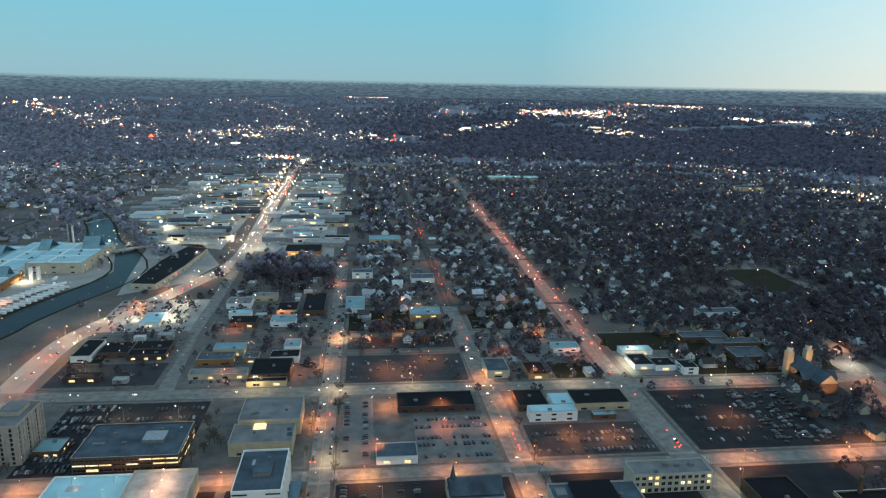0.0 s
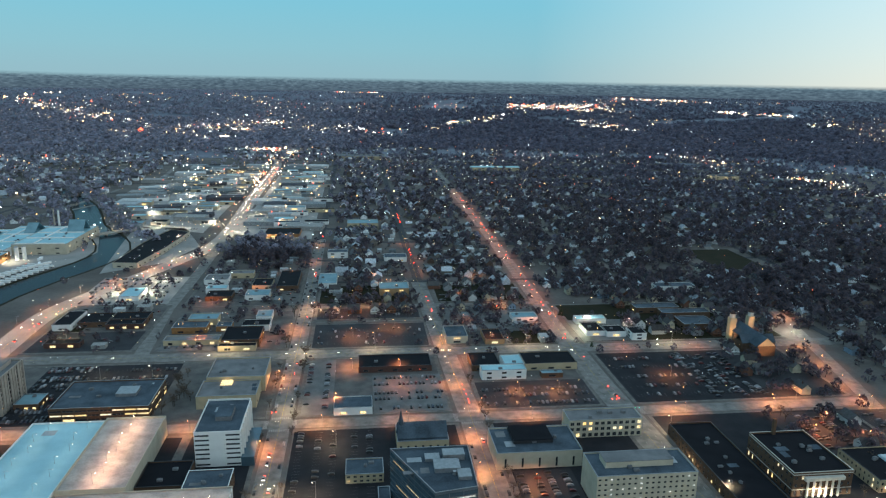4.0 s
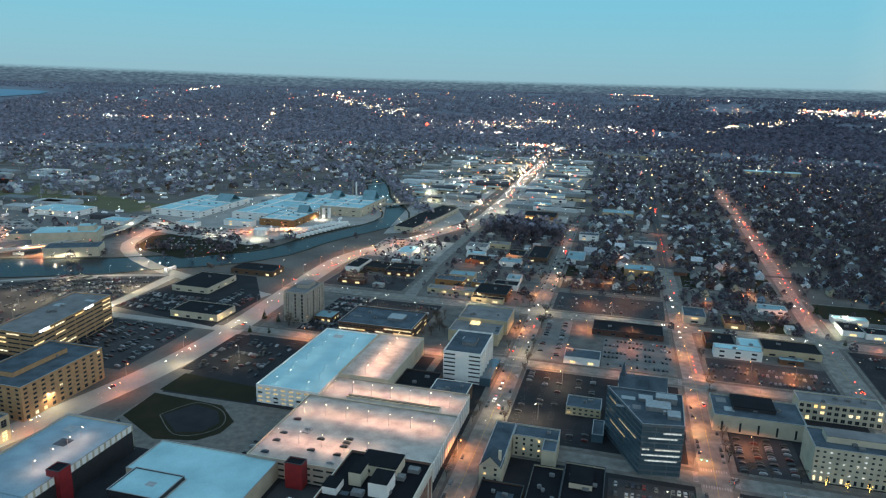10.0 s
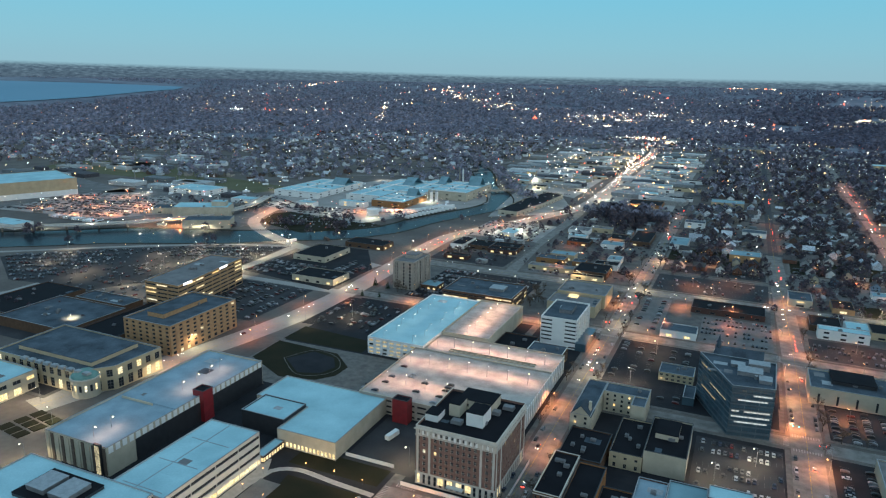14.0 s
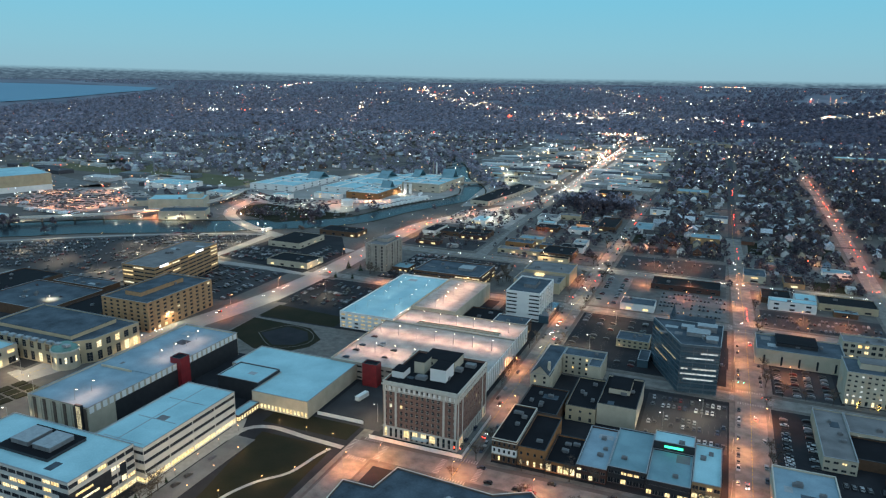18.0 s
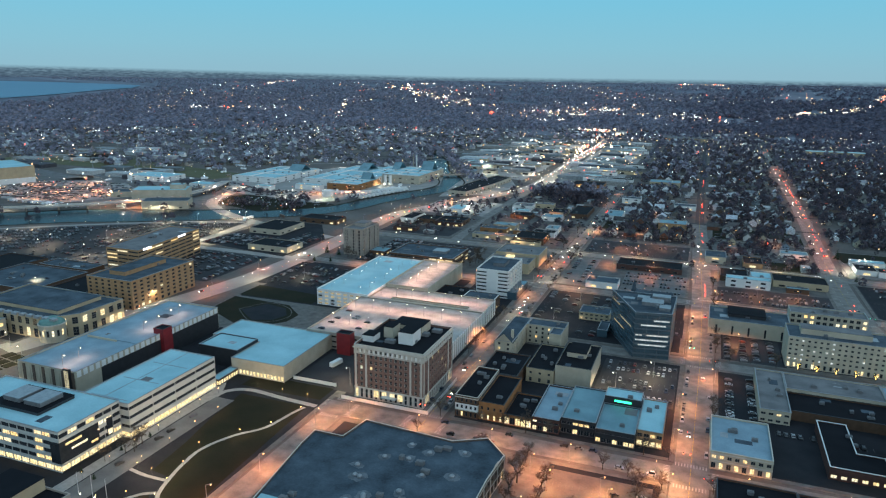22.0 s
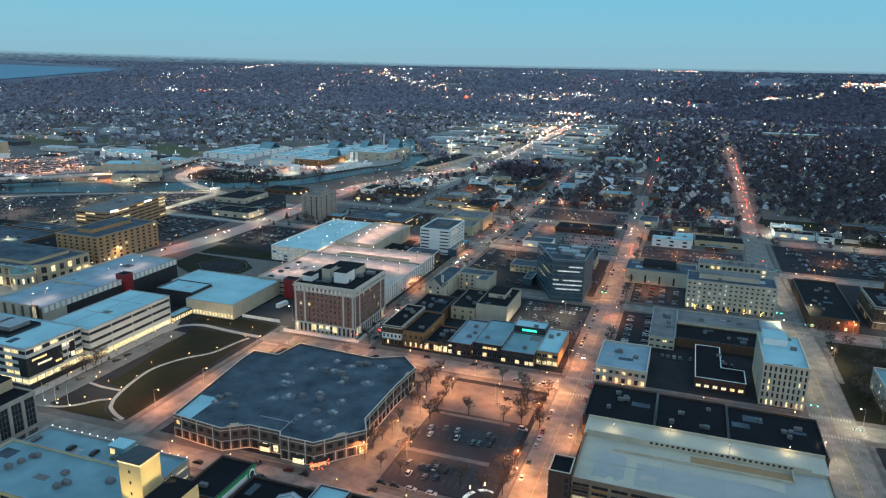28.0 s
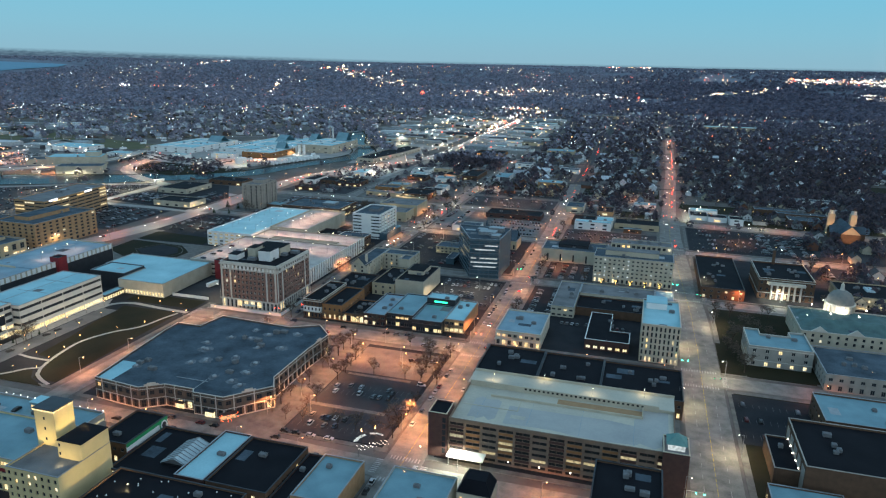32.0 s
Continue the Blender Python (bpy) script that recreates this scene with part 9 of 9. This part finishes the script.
for x0, y0, x1, y1, m in ((-262, 560, -176, 688, 12), (-150, 560, -42, 660, 16), (-156, 684, -42, 826, 34), (-16, 684, 84, 748, 16), (112, 684, 212, 748, 14), (118, 552, 208, 660, 8), (-16, 770, 84, 1070, 60), (108, 770, 214, 1070, 60), (-160, 840, -44, 880, 6)):
    for _ in range(m):
        x, y = rng.uniform(x0 + 6, x1 - 6), rng.uniform(y0 + 5, y1 - 5)
        if free(x, y, 1) and to_line(x, y, BOULEVARD) > 18 and all(abs(x - q[0]) > 11 or abs(y - q[1]) > 8 for q in sheds) and all(abs(x - q[0]) > 11 or abs(y - q[1]) > 9 for q in homes[:400]):
            sheds.append((x, y, 0.2, rng.choice((0, 1.57)), rng.uniform(0.16, 0.34), rng.uniform(0.5, 0.75)))
    for _ in range(m * 3):
        x, y = rng.uniform(x0 + 3, x1 - 3), rng.uniform(y0 + 3, y1 - 3)
        if free(x, y, -5) and to_line(x, y, BOULEVARD) > 16:
            small.append((x, y, 0.24, rng.choice((0, 90)) + rng.uniform(-6, 6)))
scatter("back_sheds", sheds, [(a * 1.0, b * 1.3, c) for a, b, c in bv], [(0, 1, 5, 4), (1, 2, 6, 5), (2, 3, 7, 6), (3, 0, 4, 7), (4, 5, 6, 7)], BIGROOF_FAR, "small flat-roofed garages and sheds behind the streets", "sheds")
far_cars(small)
# far lights
for _ in range(12500):
    x, y = rng.uniform(-2600, 2400), rng.uniform(600, 4100)
    if noise.noise((x / 500, y / 500, 9)) > (-0.3 if y < 2600 else 0.0) and math.hypot(x - MIDX, y - MIDY) < 4300 and not (x < -2600 and y > 1200):
        li.append((x, y, rng.uniform(5, 9)))
for a in EW[1:]:
    for xx in range(-10, 1250, 110):
        li.append((xx + rng.uniform(-8, 8), a + 5 - (0 if xx < 240 else min(40, (xx - 240) * 0.04)), 8.5))
for xx in (355, 470, 585, 700, 820, 940, 1070):
    for yy in range(620, 2200, 130):
        li.append((xx + 8, yy + rng.uniform(-10, 10), 8.5))
for k in range(3, len(BOULEVARD) - 1):
    for _ in range(6):
        li.append((BOULEVARD[k][0] + rng.uniform(-8, 8), BOULEVARD[k][1] + rng.uniform(-12, 12), -0.8, 0.35))
for yy in range(980, 2250, 9):
    li.append((-188 + rng.uniform(-14, 16), yy, rng.uniform(3, 9), 1.0))
for k in range(140):
    li.append((rng.uniform(-1000, -690), rng.uniform(480, 800), rng.uniform(6, 9), 1.4))
for k in range(90):
    li.append((rng.uniform(-690, -400), rng.uniform(300, 800), rng.uniform(6, 9)))
for k in range(330):
    li.append((rng.uniform(-400, -50), rng.uniform(1040, 1850), rng.uniform(4, 8), 1.4))
for k in range(1100):
    x, y = rng.uniform(-2300, -320), rng.uniform(880, 2700)
    li.append((x, y, rng.uniform(5, 9), 0.75))
for k in range(700):
    li.append((rng.uniform(0, 1300), rng.uniform(600, 2100), rng.uniform(4, 8), 0.7))
for k in range(260):
    li.append((rng.uniform(-280, 460), rng.uniform(425, 700), rng.uniform(4, 7), 0.8))
for k in range(170):
    li.append((rng.uniform(-620, -60), rng.uniform(560, 950), rng.uniform(6, 8), 0.9))
for k in range(30):
    li.append((rng.uniform(230, 330), 1075 + rng.uniform(-6, 6), 6))
lt = np.array([(*q, 0.8)[:4] for q in li if math.hypot(q[0] - MIDX, q[1] - MIDY) < 4680])
lz, ls = land(lt[:, 0], lt[:, 1]), shrink(lt[:, 0], lt[:, 1])
dist = np.hypot(lt[:, 0] - MIDX, lt[:, 1] - MIDY)
bulb = np.clip(dist / 2100, 0.28, 1.7) * rng.lognormal(-0.72, 0.58, len(lt)) * lt[:, 3]
ov = [(1, 0, 0), (-1, 0, 0), (0, 1, 0), (0, -1, 0), (0, 0, 1), (0, 0, -1)]
of = [(0, 2, 4), (2, 1, 4), (1, 3, 4), (3, 0, 4), (2, 0, 5), (1, 2, 5), (3, 1, 5), (0, 3, 5)]
tints = [(1.0, 0.55, 0.22), (1.0, 0.85, 0.6), (0.85, 0.95, 1.0), (1.0, 0.66, 0.34), (1.0, 0.92, 0.78), (0.8, 0.95, 1.0), (1.0, 0.5, 0.2), (1.0, 0.12, 0.06)]
LIGHTS = island_mat("far_lights", [tuple(c * f for c in tints[(3 * k + j) % 8]) for k, f in enumerate((0.2, 1.0, 0.35, 0.1, 0.6, 0.25)) for j in range(4)], emit=12.0)
scatter("far_lights", np.stack([lt[:, 0], lt[:, 1], lz + lt[:, 2] * ls + 2, lt[:, 0] * 0, bulb, bulb], -1), ov, of, LIGHTS, "points of lamp light across the far town", "lights")

# bare trees as tufts of twigs
tv, tf = [], []
rq = random.Random(77)
for k in range(44):
    a, z = rq.uniform(0, 6.283), rq.uniform(0.22, 1.0)
    r = 0.42 * math.sin(math.pi * min(1, z * 0.9 + 0.08)) * rq.uniform(0.55, 1.1)
    c = Vector((math.cos(a) * r, math.sin(a) * r, z))
    i = len(tv)
    u = Vector((rq.gauss(0, 1), rq.gauss(0, 1), rq.gauss(0, 1))).normalized()
    w = u.orthogonal()
    s = rq.uniform(0.075, 0.135)
    tv += [tuple(c + u * s * 1.5), tuple(c - u * s + w * s * 0.7), tuple(c - u * s - w * s * 0.7)]
    tf.append((i, i + 1, i + 2))
i = len(tv)
tv += [(-0.03, 0, 0), (0.03, 0, 0), (0, 0, 0.6), (0, -0.03, 0), (0, 0.03, 0), (0, 0, 0.6)]
tf += [(i, i + 1, i + 2), (i + 3, i + 4, i + 5)]
tc = []
for x, y, _ in homes:
    for _ in range(5 if x > 430 else 3):
        px, py = x + rng.normal(0, 11), y + rng.normal(0, 11)
        if free(px, py) and to_line(px, py, ST_C) > 12 and to_line(px, py, ST_B) > 10:
            tc.append((px, py, rng.uniform(7, 13)))
for x, y, _ in more[len(homes) - 90:]:
    tc.append((x + rng.normal(0, 12), y + rng.normal(0, 12), rng.uniform(9, 15)))
for _ in range(110):
    x, y = rng.uniform(300, 480), rng.uniform(282, 540)
    if to_line(x, y, ST_D) > 9 and abs(y - 412) > 9 and not (300 < x < 352 and y > 420) and x > 322 and not (y < 402 and x > 390):
        tc.append((x, y, rng.uniform(6, 12)))
for _ in range(260):
    x, y = rng.uniform(-262, -38), rng.uniform(556, 830)
    if free(x, y, -3) and to_line(x, y, BOULEVARD) > 16 and abs(x + 170) > 10:
        tc.append((x, y, rng.uniform(4, 9)))
for _ in range(240):
    x, y = rng.uniform(-20, 340), rng.uniform(422, 690)
    if free(x, y, -3) and min(abs(y - c) for c in (424, 528, 552, 620, 664, 684)) < 5:
        tc.append((x, y, rng.uniform(4, 8)))
for _ in range(110):
    x, y = rng.uniform(110, 214), rng.uniform(550, 665)
    if free(x, y, -3):
        tc.append((x, y, rng.uniform(4, 9)))
# the dark grove beside the strip, the river banks and the woods
for _ in range(270):
    x, y = rng.normal(-98, 36), rng.normal(922, 46)
    if to_line(x, y, BOULEVARD) > 14 and to_line(x, y, ST_A) > 9 and y < 1006 and noise.noise((x / 30, y / 30, 1)) > -0.25:
        tc.append((x, y, rng.uniform(9, 15)))
for (x, y) in RIVER:
    for _ in range(9):
        sgn = rng.choice((-1, 1))
        if y > 960 or rng.uniform() < 0.1:
            tc.append((x + sgn * (rng.uniform(30, 62 if y > 960 else 42) + (22 if x < -460 and y < 700 else 0)), y + rng.normal(0, 8), rng.uniform(7, 14)))
for cx, cy, sx, sy, m in ((-600, 575, 22, 12, 26), (-520, 640, 22, 14, 18), (-470, 700, 30, 12, 14), (-560, 735, 26, 8, 22), (-440, 640, 16, 10, 16), (-700, 700, 40, 12, 30), (-480, 250, 30, 8, 14)):
    for _ in range(m):
        x, y = rng.normal(cx, sx), rng.normal(cy, sy)
        if not in_river(x, y) and free(x, y, -4):
            tc.append((x, y, rng.uniform(5, 9)))
n = 0
while n < 8000:
    x, y = rng.uniform(-2600, 2300), rng.uniform(560, 2900)
    if (x < 470 and y < 690) or (-480 < x < -40 and y < 1900) or (x < -330 and y < (880 if x < -720 else 1100)) or (-30 < x < 240 and y < 1100):
        continue
    if abs(x - 536) < 44 and abs(y - 850) < 62:
        continue
    if x > -300 or noise.noise((x / 120, y / 120, 4)) > -0.1:
        tc.append((x, y, rng.uniform(8, 15)))
    n += 1
n = 0
while n < 46000:
    x, y = rng.uniform(-4400, 4400), rng.uniform(1200, 4600)
    r = math.hypot(x - MIDX, y - MIDY)
    if r < 2500 or r > 4700 or abs(math.atan2(x - MIDX, y - MIDY)) > 1.1 or noise.noise((x / 330, y / 200, 5)) < -0.42:
        continue
    if -4100 < x < -2690 and 1500 < y < 2880 and y < 2880 + (x + 2744) * 0.35 + 30:
        continue
    tc.append((x, y, rng.uniform(9, 17)))
    n += 1
ta = np.array(tc)
tz, ts = land(ta[:, 0], ta[:, 1]), shrink(ta[:, 0], ta[:, 1])
far_r = np.hypot(ta[:, 0] - MIDX, ta[:, 1] - MIDY)
wide = np.where(far_r > 2600, rng.uniform(1.3, 2.6, len(ta)), rng.uniform(0.95, 1.35, len(ta)))
tcell = np.stack([ta[:, 0], ta[:, 1], tz - 0.2, rng.uniform(0, 6.28, len(ta)), ta[:, 2] * wide * np.maximum(ts, 0.35), ta[:, 2] * np.maximum(ts, 0.3)], -1)
# Trees here take the twig colour with the strongest haze put in.
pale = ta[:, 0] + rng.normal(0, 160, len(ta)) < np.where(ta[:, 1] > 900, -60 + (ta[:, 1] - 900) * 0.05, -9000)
lv = [v for k in range(0, 42, 3) for v in [tuple((c * 1.0) for c in tv[3 * k]), tv[3 * k + 1], tv[3 * k + 2]]]
lv = [tuple(Vector(lv[3 * (k // 3)]) + (Vector(v) - Vector(lv[3 * (k // 3)])) * 1.9) for k, v in enumerate(lv)]
lf = [(3 * k, 3 * k + 1, 3 * k + 2) for k in range(14)]
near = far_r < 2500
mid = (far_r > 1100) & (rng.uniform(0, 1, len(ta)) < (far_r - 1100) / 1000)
for nm, sel, vv, ff, mm, lab in (("far_trees", ~pale & near & ~mid, tv, tf, TWIG_FAR, "bare brown trees between the houses"), ("middle_trees", ~pale & near & mid, tv, tf, TWIG_MID, "bare trees of the farther streets"), ("far_pale_trees", pale & near, tv, tf, TWIG_HAZE, "pale grey-brown bare trees of the wooded suburbs"),
                                 ("far_woods", ~pale & ~near, lv, lf, TWIG_MID, "bare brown woods towards the horizon"), ("far_pale_woods", pale & ~near, lv, lf, TWIG_HAZE, "pale bare woods towards the horizon")):
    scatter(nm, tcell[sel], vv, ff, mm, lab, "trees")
# tail lamps of far traffic
tl = []
for line, off, y0, y1, n in ((ST_C, 3.0, 430, 1500, 70), (ST_B, 2.5, 430, 1200, 30), (ST_A, 2.5, 430, 1100, 26), (BOULEVARD, 5.0, 420, 1900, 60)):
    for _ in range(n):
        k = rng.integers(0, len(line) - 1)
        f = rng.uniform()
        x, y = line[k][0] + f * (line[k + 1][0] - line[k][0]), line[k][1] + f * (line[k + 1][1] - line[k][1])
        if y0 < y < y1:
            tl.append((x + off, y, 0.95, 0, 0.3 + y / 4000, 0.3 + y / 4000))
scatter("traffic_tail_lamps", tl, ov, of, TAIL, "red tail lamps of cars on the far streets", "tail lamps")
hl = []
for line, off, y0, y1, n in ((ST_C, -3.0, 430, 1500, 40), (ST_B, -2.5, 300, 760, 22), (ST_A, -2.5, 300, 1000, 22), (BOULEVARD, -5.0, 130, 1900, 110), ([(-300, 545), (500, 536)], -3.0, 0, 600, 16)):
    for _ in range(n):
        k = rng.integers(0, len(line) - 1)
        f = rng.uniform()
        x, y = line[k][0] + f * (line[k + 1][0] - line[k][0]), line[k][1] + f * (line[k + 1][1] - line[k][1])
        if y0 < y < y1:
            hl += [(x + off + e, y, 0.9, 0, 0.14 + y / 6000, 0.14 + y / 6000) for e in (-0.6, 0.6)]
scatter("traffic_head_lamps", hl, ov, of, HEADLIGHT, "white head lamps of cars on the far streets", "head lamps")
# trailers and trucks in the yards
tk = []
for k in range(22):
    tk.append((-836 + k * 5.8, 521 + rng.uniform(-1, 1), 0.15, 1.5, 1, 1))
for _ in range(90):
    x, y = rng.uniform(-960, -350), rng.uniform(480, 1060)
    if free(x, y, 6) and not in_river(x, y) and to_line(x, y, BOULEVARD) > 20:
        tk.append((x, y, 0.15, rng.uniform(0, 3.1), 1, 1))
xv = [(-6, -1.3, 1.0), (6, -1.3, 1.0), (6, 1.3, 1.0), (-6, 1.3, 1.0), (-6, -1.3, 3.9), (6, -1.3, 3.9), (6, 1.3, 3.9), (-6, 1.3, 3.9), (3, -1.2, 0), (5, -1.2, 0), (5, 1.2, 0), (3, 1.2, 0), (3, -1.2, 1), (5, -1.2, 1), (5, 1.2, 1), (3, 1.2, 1)]
xf = [(0, 1, 5, 4), (1, 2, 6, 5), (2, 3, 7, 6), (3, 0, 4, 7), (4, 5, 6, 7), (3, 2, 1, 0), (8, 9, 13, 12), (9, 10, 14, 13), (10, 11, 15, 14), (11, 8, 12, 15)]
scatter("yard_trailers", tk, xv, xf, HOUSE_FAR, "pale box trailers parked in the works yards", "trailers")
